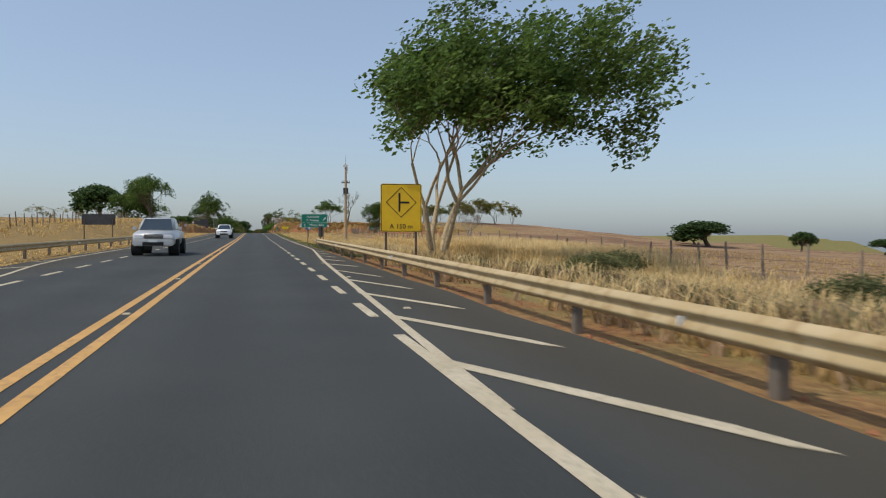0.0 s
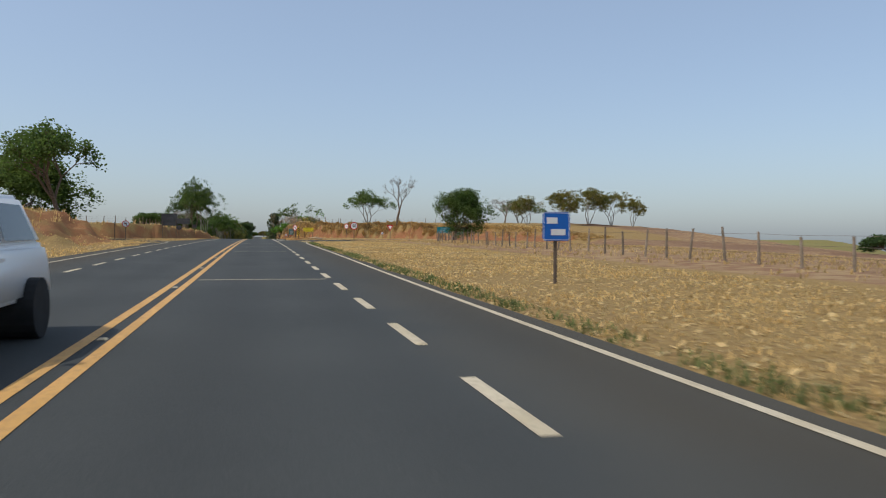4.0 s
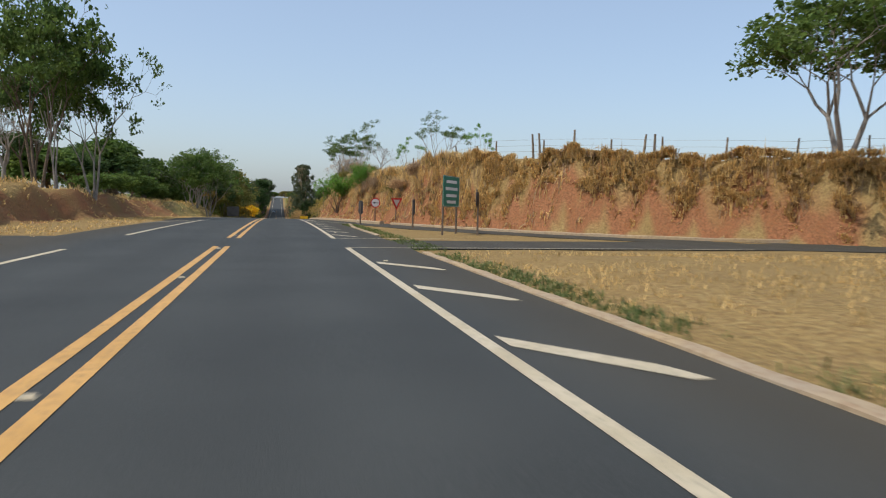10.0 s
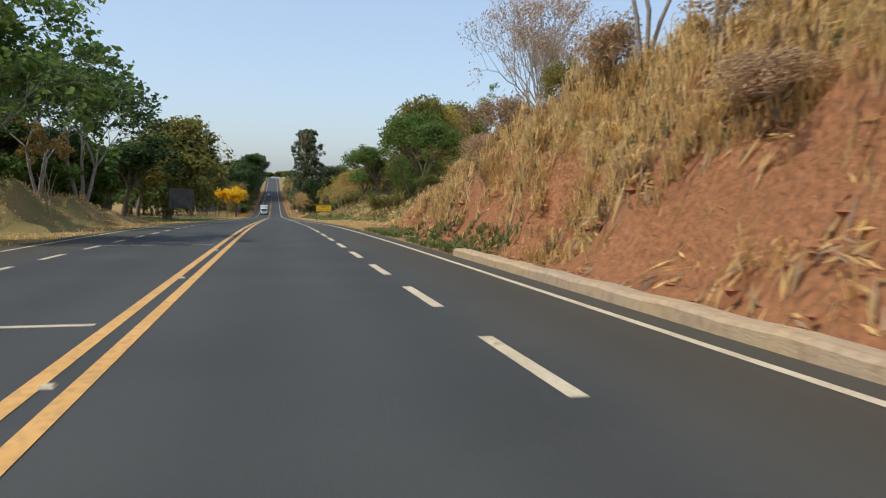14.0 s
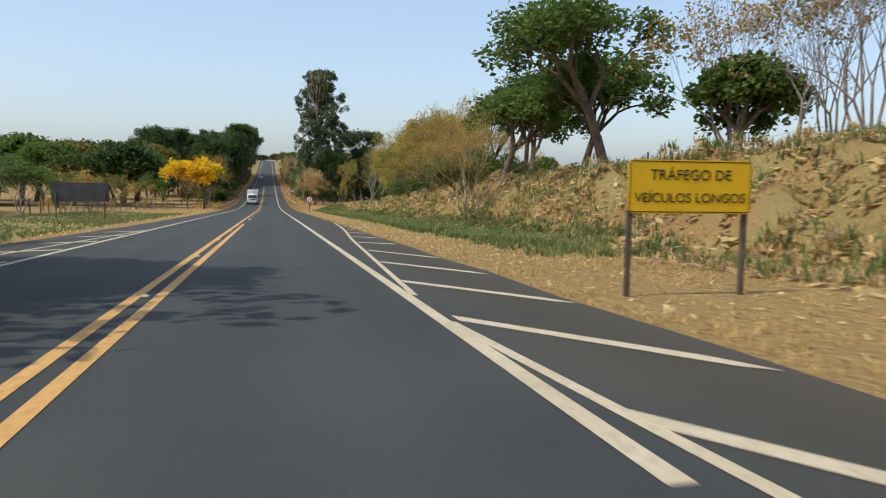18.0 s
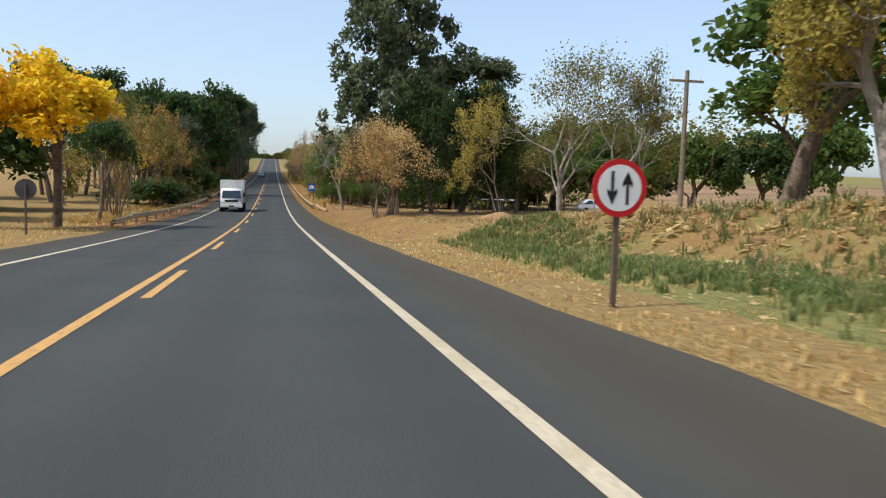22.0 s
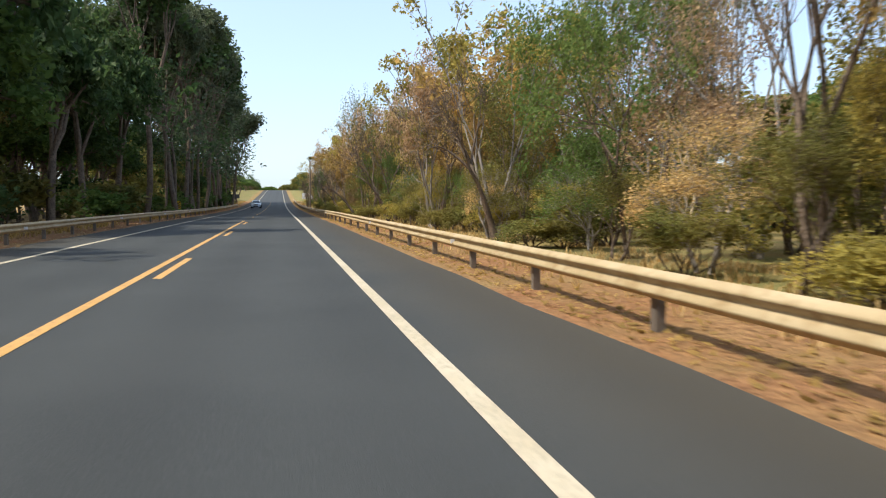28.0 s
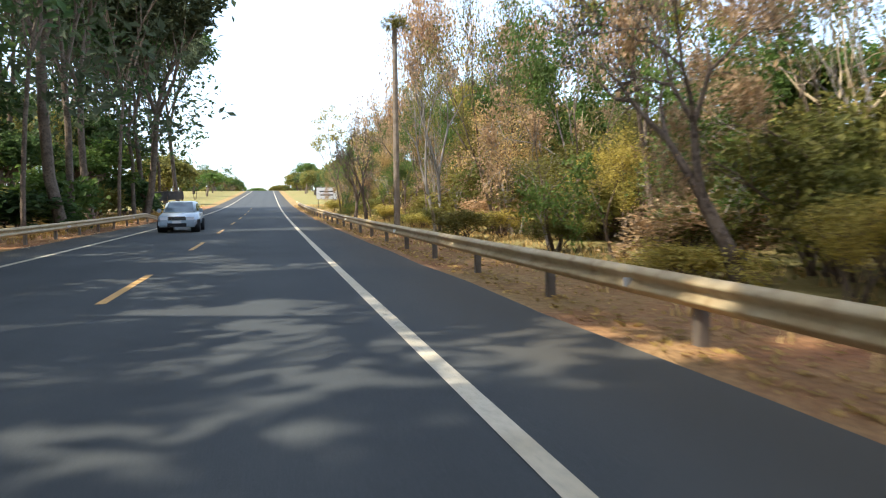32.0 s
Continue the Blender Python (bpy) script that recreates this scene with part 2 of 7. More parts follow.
def step(a, b, v):
    f = np.clip((v - a) / (b - a), 0, 1)
    return f * f * (3 - 2 * f)


def knots(y, ks, column):
    return np.interp(y, [k[0] for k in ks], [k[column] for k in ks])


# y, foot of the bank, its height, its width
BANK_R = [(-300, 9, -0.6, 6), (40, 9, -0.6, 6), (75, 9, 0.0, 6), (150, 20, 0.3, 8), (205, 60, 0.3, 6), (222, 55, 1.6, 5), (245, 47, 3.0, 4), (262, 40, 3.6, 3),
          (272, 31, 3.9, 2.2), (279, 24, 4.0, 2.0), (285, 17, 4.1, 1.9), (291, 12.8, 4.3, 1.9), (300, 10.6, 4.4, 2.2), (310, 9.2, 4.2, 2.4), (322, 7.6, 4.2, 3.0),
          (345, 6.9, 4.6, 3.2), (362, 7.0, 4.6, 3.4), (378, 7.4, 3.6, 4), (392, 8.5, 2.6, 5), (405, 10.5, 2.6, 7), (425, 12, 3.3, 7), (460, 11.5, 3.3, 7),
          (490, 11.5, 2.9, 7), (520, 11.5, 2.3, 6), (544, 13, 1.9, 6), (560, 7.2, 0.75, 3.5), (585, 7.2, 0.65, 3), (604, 8.5, 0.45, 4), (620, 9, 0.0, 8), (1500, 9, 0.0, 8)]
BANK_L = [(-300, 8, 0.3, 10), (50, 9, 0.6, 12), (90, 9, 1.6, 10), (140, 10, 2.2, 8), (175, 12, 2.8, 5), (190, 24, 2.2, 5), (204, 30, 2.2, 5), (216, 20, 2.4, 1.6),
          (232, 14, 2.4, 1.3), (262, 12, 2.2, 1.3), (300, 10.5, 1.9, 1.6), (330, 10, 1.6, 3), (352, 9, 2.0, 4), (385, 9, 2.4, 4), (405, 9, 2.0, 5), (430, 10, 0.6, 6),
          (470, 10, 0.3, 6), (600, 9, 0.1, 6), (1500, 9, 0.1, 6)]


def land_z(x, y):
    """Height of the ground, without the road's own body."""
    x, y = np.asarray(x, float), np.asarray(y, float)
    z = road_z(y) - 0.06
    rough = 0.5 * np.sin(x * 0.31 + y * 0.23) * np.sin(y * 0.17 - x * 0.11) + 0.5 * np.sin(x * 0.9 + 1.3 * np.sin(y * 0.41)) * np.sin(y * 0.73)
    for side, bank in ((1, BANK_R), (-1, BANK_L)):
        wave = 0.35 * np.sin(y * 0.37) + 0.25 * np.sin(y * 0.91 + 1.0)
        foot, high, wide = knots(y, bank, 1), knots(y, bank, 2), knots(y, bank, 3)
        tilt = np.abs(knots(y + 4, bank, 1) - knots(y - 4, bank, 1)) / 8
        d = (x * side - foot - wave * np.where(high > 1, 1, 0.2)) / (wide * np.sqrt(1 + tilt * tilt))
        face = step(-0.1, 0.25, d) * (1 - step(0.8, 1.3, d)) * np.clip(high - 0.8, 0, 2)
        crumble = np.sin(y * 2.1 + 2 * np.sin(x * 1.1)) * np.sin(x * 2.3 + y * 0.7) + 0.7 * np.sin(y * 3.4 - x * 1.9)
        z = z + high * step(0, 1, d) * (1 + 0.10 * rough) + 0.16 * face * crumble + 0.13 * face * np.sin(d * 17 + 1.5 * np.sin(y * 0.5) + 0.8 * np.sin(y * 1.7))
        away = np.clip(x * side - foot - wide, 0, 50)
        z = z + away * 0.012 * np.where(high > 1, 1, 0.3)
    z = z + 0.05 * rough * step(6.5, 10, np.abs(x))
    # low mounds of the two grassed islands
    inner = np.interp(y, [189.7, 194.5, 198.6, 206], [6.2, 8.0, 10.0, 13.6])
    z = z + 0.24 * step(190, 193, y) * (1 - step(201, 204, y)) * step(5.4, 6.6, x) * (1 - step(inner - 1.4, inner - 0.2, x))
    for y0, y1, x0, x1 in ((212, 268, 6.4, 34),):
        z = z + 0.22 * step(y0, y0 + 3, y) * (1 - step(y1 - 3, y1, y)) * step(x0, x0 + 2.0, x) * (1 - step(x1 - 4, x1, x))
    out = np.clip(x - 30, 0, 5000)
    z = z - 0.040 * np.clip(x - 20, 0, 3500) * (1 - step(110 + 1.05 * out, 225 + 1.05 * out, y))
    z = z - 2.0 * step(80, 150, x) * step(205, 240, y) * (1 - step(380, 430, y))
    z = z + 0.9 * step(80, 400, np.abs(x)) * np.sin(x * 0.011 + y * 0.004)
    return z


def at_land(x, y):
    return float(land_z(x, y))


def mesh_of(name, verts, faces, mat, smooth=False):
    me = bpy.data.meshes.new(name)
    me.from_pydata([tuple(v) for v in verts], [], [tuple(f) for f in faces])
    me.materials.append(mat)
    if smooth:
        me.polygons.foreach_set("use_smooth", [True] * len(me.polygons))
    me.update()
    return me


def spread(a, b, first, grow):
    out, s = [a], first
    while out[-1] < b:
        out.append(out[-1] + s)
        s *= grow
    return out


half = [i * 0.4 for i in range(0, 41)] + [16 + i * 0.8 for i in range(1, 11)] + spread(25, 60, 1.5, 1.03) + spread(64, 3500, 5, 1.16)
xs = np.array(sorted({-v for v in half} | set(half)))
ys = np.array(sorted(set(-v for v in spread(40, 900, 10, 1.25))) + [y for y in np.arange(-38, 860, 1.6)] + spread(862, 5000, 5, 1.09))
gx, gy = np.meshgrid(xs, ys)
gz = land_z(gx, gy)
nx, ny = len(xs), len(ys)
idx = np.arange(nx * ny).reshape(ny, nx)
faces = np.stack([idx[:-1, :-1], idx[:-1, 1:], idx[1:, 1:], idx[1:, :-1]], -1).reshape(-1, 4)
ground_me = bpy.data.meshes.new("ground")
ground_me.from_pydata(np.stack([gx, gy, gz], -1).reshape(-1, 3).tolist(), [], faces.tolist())
ground_me.polygons.foreach_set("use_smooth", [True] * len(ground_me.polygons))

# kinds of ground: bare red soil, green growth, ploughed field
ax = np.abs(gx)
slope_r = (knots(gy, BANK_R, 2) > 1.5) & (gx > knots(gy, BANK_R, 1) - 0.8) & (gx < knots(gy, BANK_R, 1) + knots(gy, BANK_R, 3) * 0.62 * np.sqrt(1 + (np.abs(knots(gy + 4, BANK_R, 1) - knots(gy - 4, BANK_R, 1)) / 8) ** 2))
slope_l = (knots(gy, BANK_L, 2) > 1.2) & (-gx > knots(gy, BANK_L, 1) - 0.5) & (-gx < knots(gy, BANK_L, 1) + knots(gy, BANK_L, 3))
bare = np.where(slope_r & (gy > 215) & (gy < 400), 1.0, np.where(slope_l & (gy > 150) & (gy < 345), 0.6, 0.0))
bare = np.maximum(bare, np.where((gx > 5) & (gx < 6.9) & (gy < 47), 0.48, 0))
bare = np.maximum(bare, np.where((gx > 5) & (gx < 8.2) & (gy > 600) & (gy < 880), 0.52, 0))
bare = np.maximum(bare, np.where((gx > 6.8) & (gx < 30) & (gy > 560) & (gy < 640), 0.38, 0))
bare = np.maximum(bare, np.where((gx < -5) & (gx > -8.5) & (gy > 570) & (gy < 880), 0.6, 0))
bare = np.maximum(bare, np.where((gx > 11.5) & (gx < 20) & (gy > 430) & (gy < 556), 0.36, 0))
field = np.where((gx > 17) & (gy < 215), 0.9, 0.0)
field = np.maximum(field, np.where((gx > 80) & (gy < 900), 0.85, 0))
field = np.maximum(field, np.where((gx < -26) & (gy < 160), 0.6, 0))
green = np.where((gx > 8.3) & (gx < 12.5) & (gy > 455) & (gy < 552), 1.0, 0.0)
green = np.maximum(green, np.where((gx > 11) & (gx < 22) & (gy > 404) & (gy < 556), 0.5, 0))
green = np.maximum(green, np.where((gx < -7) & (gx > -48) & (gy > 430) & (gy < 500), 0.5, 0))
green = np.maximum(green, np.where((gx > 6) & (gx < 9) & (gy < 62), 0.35, 0))
green = np.maximum(green, np.where((gx < -8) & (gx > -20) & (gy > 300) & (gy < 400), 0.45, 0))
green = np.maximum(green, np.where((np.abs(gx) > 7) & (gy > 860), 0.62, 0))
green = np.maximum(green, np.where((gx > 8.4) & (gx < 30) & (gy > 640) & (gy < 860), 0.5, 0))
green = np.maximum(green, np.where((gx > 12) & (gx < 36) & (gy > 552) & (gy < 570), 0.45, 0))
for name, values in (("bare", bare), ("field", field), ("green", green)):
    at = ground_me.attributes.new(name, "FLOAT", "POINT")
    at.data.foreach_set("value", values.reshape(-1).astype(np.float32))


def ground_material():
    m = bpy.data.materials.new("dry_ground")
    m.use_nodes = True
    n, l = m.node_tree.nodes, m.node_tree.links
    bs = n["Principled BSDF"]
    bs.inputs["Roughness"].default_value, bs.inputs["Specular IOR Level"].default_value = 0.95, 0.1
    geo = n.new("ShaderNodeNewGeometry")

    def tex(scale, detail=5, lo=0.38, hi=0.62):
        t = n.new("ShaderNodeTexNoise")
        t.inputs["Scale"].default_value, t.inputs["Detail"].default_value = scale, detail
        l.new(geo.outputs["Position"], t.inputs["Vector"])
        r = n.new("ShaderNodeMapRange")
        r.inputs["From Min"].default_value, r.inputs["From Max"].default_value = lo, hi
        l.new(t.outputs["Fac"], r.inputs["Value"])
        return r.outputs[0], t.outputs["Fac"]

    def mixed(fac, a, b):
        x = n.new("ShaderNodeMixRGB")
        for s, v in ((0, fac), (1, a), (2, b)):
            if isinstance(v, tuple):
                x.inputs[s].default_value = rgb(v)
            else:
                l.new(v, x.inputs[s])
        return x.outputs[0]

    def edge(name, scale, sharp=0.25):
        """An attribute whose rim is broken up by noise."""
        a = n.new("ShaderNodeAttribute")
        a.attribute_name = name
        _, raw = tex(scale, 6)
        s = n.new("ShaderNodeMath")
        s.operation = "ADD"
        l.new(a.outputs["Fac"], s.inputs[0]), l.new(raw, s.inputs[1])
        r = n.new("ShaderNodeMapRange")
        r.inputs["From Min"].default_value, r.inputs["From Max"].default_value = 1.0 - sharp, 1.0 + sharp
        l.new(s.outputs[0], r.inputs["Value"])
        return r.outputs[0]

    big, _ = tex(0.16)
    mid, _ = tex(1.1)
    small, _ = tex(9.0)
    tiny, tiny_raw = tex(38.0, 4)
    straw = mixed(big, (0.315, 0.215, 0.080), (0.25, 0.167, 0.063))
    straw = mixed(mid, straw, (0.37, 0.265, 0.108))
    straw = mixed(small, straw, (0.235, 0.15, 0.060))
    soil = mixed(mid, (0.29, 0.108, 0.048), (0.36, 0.155, 0.072))
    soil = mixed(small, soil, (0.21, 0.085, 0.042))
    plough = mixed(big, (0.30, 0.20, 0.115), (0.42, 0.30, 0.16))
    plough = mixed(mid, plough, (0.24, 0.135, 0.08))
    squeeze = n.new("ShaderNodeMapping")
    squeeze.inputs["Scale"].default_value = (0.010, 0.045, 0.5)
    squeeze.inputs["Rotation"].default_value = (0, 0, 0.5)
    l.new(geo.outputs["Position"], squeeze.inputs["Vector"])
    bands = n.new("ShaderNodeTexNoise")
    bands.inputs["Scale"].default_value, bands.inputs["Detail"].default_value = 1.0, 3
    l.new(squeeze.outputs[0], bands.inputs["Vector"])
    band = n.new("ShaderNodeMapRange")
    band.inputs["From Min"].default_value, band.inputs["From Max"].default_value = 0.50, 0.58
    l.new(bands.outputs["Fac"], band.inputs["Value"])
    plough = mixed(band.outputs[0], plough, (0.20, 0.115, 0.075))
    lush = mixed(small, (0.12, 0.16, 0.045), (0.24, 0.22, 0.08))
    col = mixed(edge("field", 0.05), straw, plough)
    col = mixed(edge("green", 0.5), col, lush)
    col = mixed(edge("bare", 0.45), col, soil)
    speck = n.new("ShaderNodeMath")
    speck.operation = "MULTIPLY"
    speck.inputs[1].default_value = 0.35
    l.new(tiny, speck.inputs[0])
    col = mixed(speck.outputs[0], col, mixed(mid, (0.34, 0.24, 0.11), (0.22, 0.135, 0.07)))
    l.new(col, bs.inputs["Base Color"])
    b1 = n.new("ShaderNodeBump")
    b1.inputs["Strength"].default_value, b1.inputs["Distance"].default_value = 0.9, 0.16
    _, raw = tex(6.0, 8)
    l.new(raw, b1.inputs["Height"])
    b2 = n.new("ShaderNodeBump")
    b2.inputs["Strength"].default_value, b2.inputs["Distance"].default_value = 0.5, 0.03
    l.new(tiny_raw, b2.inputs["Height"]), l.new(b1.outputs[0], b2.inputs["Normal"])
    l.new(b2.outputs[0], bs.inputs["Normal"])
    return m


ground_me.materials.append(ground_material())
ground = tagged(new("ground", ground_me), "dry straw-coloured ground with bare red soil and fields", "ground", kind="structure")


# ---- roads ----
def smooth_line(points, pace=2.0):
    """Points of a smooth curve through the given (x, y) points."""
    p = [Vector((q[0], q[1], 0)) for q in points]
    p = [2 * p[0] - p[1]] + p + [2 * p[-1] - p[-2]]
    out = []
    for i in range(1, len(p) - 2):
        n = max(2, int((p[i + 1] - p[i]).length / pace))
        for j in range(n):
            f = j / n
            out.append(0.5 * ((2 * p[i]) + (p[i + 1] - p[i - 1]) * f + (2 * p[i - 1] - 5 * p[i] + 4 * p[i + 1] - p[i + 2]) * f * f
                              + (3 * p[i] - p[i - 1] - 3 * p[i + 1] + p[i + 2]) * f**3))
    out.append(p[-2])
    return [(v.x, v.y) for v in out]


def ribbon(name, left, right, up, mat, deep=0.0):
    """A strip between two lines of (x, y), lying up metres over the road's height, with skirts deep metres down."""
    v, f = [], []
    for (xa, ya), (xb, yb) in zip(left, right):
        za, zb = float(road_z(ya)) + up, float(road_z(yb)) + up
        v += [(xa, ya, za), (xb, yb, zb)]
        if deep:
            v += [(xa, ya, za - deep), (xb, yb, zb - deep)]
    k = 4 if deep else 2
    for i in range(len(left) - 1):
        a = i * k
        f.append((a, a + 1, a + k + 1, a + k))
        if deep:
            f.append((a + 2, a, a + k, a + k + 2))
            f.append((a + 1, a + 3, a + k + 3, a + k + 1))
    return mesh_of(name, v, f, mat)


def offset_line(points, d):
    out = []
    for i, (x, y) in enumerate(points):
        x0, y0 = points[max(i - 1, 0)]
        x1, y1 = points[min(i + 1, len(points) - 1)]
        ln = math.hypot(x1 - x0, y1 - y0) or 1
        out.append((x + (y1 - y0) / ln * d, y - (x1 - x0) / ln * d))
    return out


EDGE_R = [(-60, 5.75), (30, 5.75), (60, 5.75), (150, 5.9), (163, 6.2), (172, 7.1), (180, 7.2), (189.0, 7.4), (190.2, 5.5), (203, 5.4), (268, 5.4), (276, 5.5), (296, 5.5), (306, 7.6), (322, 6.6),
          (335, 6.0), (410, 6.0), (436, 5.8), (560, 5.8), (640, 5.45), (1200, 5.45)]
EDGE_L = [(-60, -6.2), (50, -6.2), (150, -6.4), (172, -8), (182, -5.6), (268, -5.6), (300, -5.6), (310, -6.2), (460, -6.0), (480, -5.4), (1200, -5.4)]
road_y = [-60 + 4 * i for i in range(0, 316)]
wob = lambda y: 0.06 * math.sin(y * 0.9) + 0.05 * math.sin(y * 2.3 + 1)
road = tagged(new("road", ribbon("road", [(float(np.interp(y, *zip(*EDGE_L))) + wob(y), y) for y in road_y],
                                 [(float(np.interp(y, *zip(*EDGE_R))) + wob(y + 50), y) for y in road_y], 0.0, ASPHALT, 0.3)),
              "dark grey asphalt two-lane highway with painted lines", "road", kind="structure")
RAMPS = [("slip_road", [(3.4, 150), (3.8, 166), (5.9, 178), (9.4, 189.5), (16, 203), (26, 216.5), (41, 231.5), (60, 246)], 5.0),
         ("side_road", [(2.0, 206.3), (7, 207.2), (13, 210), (20, 214.5), (29, 221)], 6.1),
         ("side_road", [(2.0, 272.6), (9, 273.2), (19, 274.5), (30, 272), (42, 262), (50, 246), (48, 238)], 5.0),
         ("slip_road", [(30, 274.6), (20, 277.5), (13.5, 284), (9.8, 293), (7.6, 304), (5.6, 322), (4.2, 340)], 3.4),
         ("side_road", [(-2, 206), (-8, 204), (-16, 197), (-30, 190), (-60, 186)], 5.6),
         ("slip_road", [(-4.6, 150), (-6, 166), (-9, 178), (-15, 188), (-26, 190)], 4.4),
         ("side_road", [(-2, 272.5), (-7, 273), (-14, 262), (-17, 240), (-20, 215), (-28, 196)], 5.0)]
for i, (name, line, wide) in enumerate(RAMPS):
    c = smooth_line(line)
    tagged(new(name, ribbon(name, offset_line(c, -wide / 2), offset_line(c, wide / 2), -0.008 - 0.006 * i, ASPHALT, 0.3)),
           "grey asphalt turning lane of a road junction", "road", kind="structure")


def mark(name, left, right, mat, up=0.006):
    ob = new(name, ribbon(name, left, right, up, mat))
    ob.parent = road
    return ob


def stripe(name, points, wide, mat, up=0.006):
    return mark(name, offset_line(points, -wide / 2), offset_line(points, wide / 2), mat, up)


def straight(name, x, y0, y1, wide, mat, up=0.006):
    n = max(1, int(abs(y1 - y0) / 4))
    pts = [(x, y0 + (y1 - y0) * i / n) for i in range(n + 1)]
    return stripe(name, pts, wide, mat, up)


for x, y0, y1 in ((-0.16, -60, 202.6), (0.16, -60, 202.6), (-0.14, 209, 270), (0.18, 209, 270), (-0.11, 275, 713), (0.215, 275, 480.5)):
    straight("yellow_line", x, y0, y1, 0.15, YELLOW_LINE)
for y in (491.0, 504.5, 521.3, 537.4, 550.0, 563.9, 579.1, 593.7, 608.3, 622.9, 637.4, 655.0, 672.4, 689.1, 704.6):
    straight("yellow_dash", 0.225, y, y + 4.9, 0.15, YELLOW_LINE)
for i in range(12):
    straight("yellow_dash", 0.0, 726.0 + 12.15 * i, 730.4 + 12.15 * i, 0.14, YELLOW_LINE)
for i in range(40):
    straight("white_dash", 3.6, 8 + 4 * i, 10 + 4 * i, 0.15, WHITE_LINE)
for i in range(-2, 24):
    y = float(np.interp(i, [-2, 0, 1, 4, 5, 20, 24], [320.4, 329.05, 333.3, 348.02, 352.6, 419.35, 437]))
    straight("white_dash", 3.6, y, y + 2.4, 0.15, WHITE_LINE)
for y0, y1 in ((15, 172), (306, 437)):
    y = y0
    while y < y1:
        straight("white_dash", -3.6, y, y + 2, 0.15, WHITE_LINE)
        y += 4
for x, y0, y1 in ((3.6, -60, 8), (3.65, 171.5, 203.6), (3.56, 209.4, 270), (3.56, 275.6, 322), (3.6, 437, 1200), (-3.6, -60, 15), (-3.6, 172, 204), (-3.6, 210, 268), (-3.6, 276, 304), (-3.6, 437, 1200)):
    straight("white_line", x, y0, y1, 0.16, WHITE_LINE)
stripe("white_line", smooth_line([(3.65, 6), (4.0, 16), (4.4, 28), (4.7, 35), (5.35, 48)]), 0.13, WHITE_LINE)
stripe("white_line", smooth_line([(5.35, 48), (5.45, 100), (5.7, 150), (6.1, 163), (7.0, 172.5), (9.6, 183), (13.6, 193.5), (20, 204), (29, 214)]), 0.12, WHITE_LINE)
stripe("white_line", smooth_line([(3.72, 171.5), (3.92, 176.5), (4.55, 181.6), (5.5, 186), (6.6, 189.7), (8.4, 194.5), (10.4, 198.6), (14, 206), (17.2, 211.5)]), 0.2, WHITE_LINE)
stripe("white_line", smooth_line([(3.6, 203.7), (5.8, 204.1), (8.6, 205.0), (12.5, 206.8)]), 0.12, WHITE_LINE)
stripe("white_line", smooth_line([(3.6, 209.3), (7.6, 210.2), (12, 212.4), (20, 218), (27, 226)]), 0.12, WHITE_LINE)
stripe("white_line", smooth_line([(3.6, 270.1), (8.5, 270.7), (18, 271.6)]), 0.12, WHITE_LINE)
stripe("white_line", smooth_line([(3.6, 275.7), (5.4, 276.2), (8, 276.5)]), 0.12, WHITE_LINE)
stripe("white_line", smooth_line([(3.75, 322), (4.6, 310), (5.4, 304.8), (6.3, 300.5)]), 0.12, WHITE_LINE)
stripe("white_line", smooth_line([(5.6, 322), (5.65, 335), (5.5, 350), (5.45, 370), (5.2, 400), (4.9, 414), (4.35, 430), (3.66, 442)]), 0.12, WHITE_LINE)
stripe("white_line", smooth_line([(3.72, 444.5), (4.2, 454), (4.62, 462), (5.1, 469), (5.5, 477), (5.7, 482.5)]), 0.10, WHITE_LINE)
stripe("white_line", smooth_line([(-5.7, 293), (-4.7, 298.5), (-3.6, 304)]), 0.12, WHITE_LINE)
stripe("white_line", smooth_line([(-3.7, 12), (-4.5, 22), (-5.5, 32), (-5.65, 48), (-5.5, 140), (-6.4, 166), (-9.5, 180)]), 0.12, WHITE_LINE)
stripe("white_line", smooth_line([(-5.3, 330), (-5.5, 380), (-5.3, 437), (-3.8, 470)]), 0.12, WHITE_LINE)


def hatch(y, x0, x1, back, wide=0.42):
    """A slanting bar of a painted no-driving zone, pointed at its outer end."""
    mark("hatch_bar", [(x0, y + wide / 2), (x0 + (x1 - x0) * 0.86, y - back * 0.86 + wide / 2), (x1, y - back)],
         [(x0, y - wide / 2), (x0 + (x1 - x0) * 0.86, y - back * 0.86 - wide / 2), (x1 + 0.01, y - back - 0.02)], WHITE_LINE, 0.008)


for i in range(26):
    y = -57.6 + 4.1 * i
    hatch(y, float(np.interp(y, [8, 16, 28, 35, 48], [3.7, 3.9, 4.45, 4.75, 5.3])), float(np.interp(y, [24, 46], [5.22, 5.6])), 3.5 if y < 26 else 2.0, 0.5)
for i in range(5):
    y = 180.9 + 4.85 * i
    hatch(y, 3.72, float(np.interp(y, [180, 186, 190.5, 195], [4.4, 5.3, 5.6, 5.05])), 1.45, 0.5)
for i in range(12):
    hatch(210.95 + 4.87 * i, 3.74, 4.95, 1.75, 0.56)
for y in (279.0, 283.2, 287.4, 291.6, 295.9, 300.6, 305.0, 308.8, 312.7, 316.6):
    hatch(y, 3.72, float(np.interp(y, [279, 303, 308, 313, 317], [4.6, 4.65, 4.7, 4.3, 4.0])), 1.8, 0.5)
for i in range(15):
    y = 417.2 + 4.18 * i
    hatch(y, float(np.interp(y, [414, 430, 441, 446, 454, 462, 470, 478], [5.0, 4.4, 3.75, 3.85, 4.3, 4.7, 5.25, 5.6])), 5.7, 3.2 if y < 457 else 1.2, 0.42)
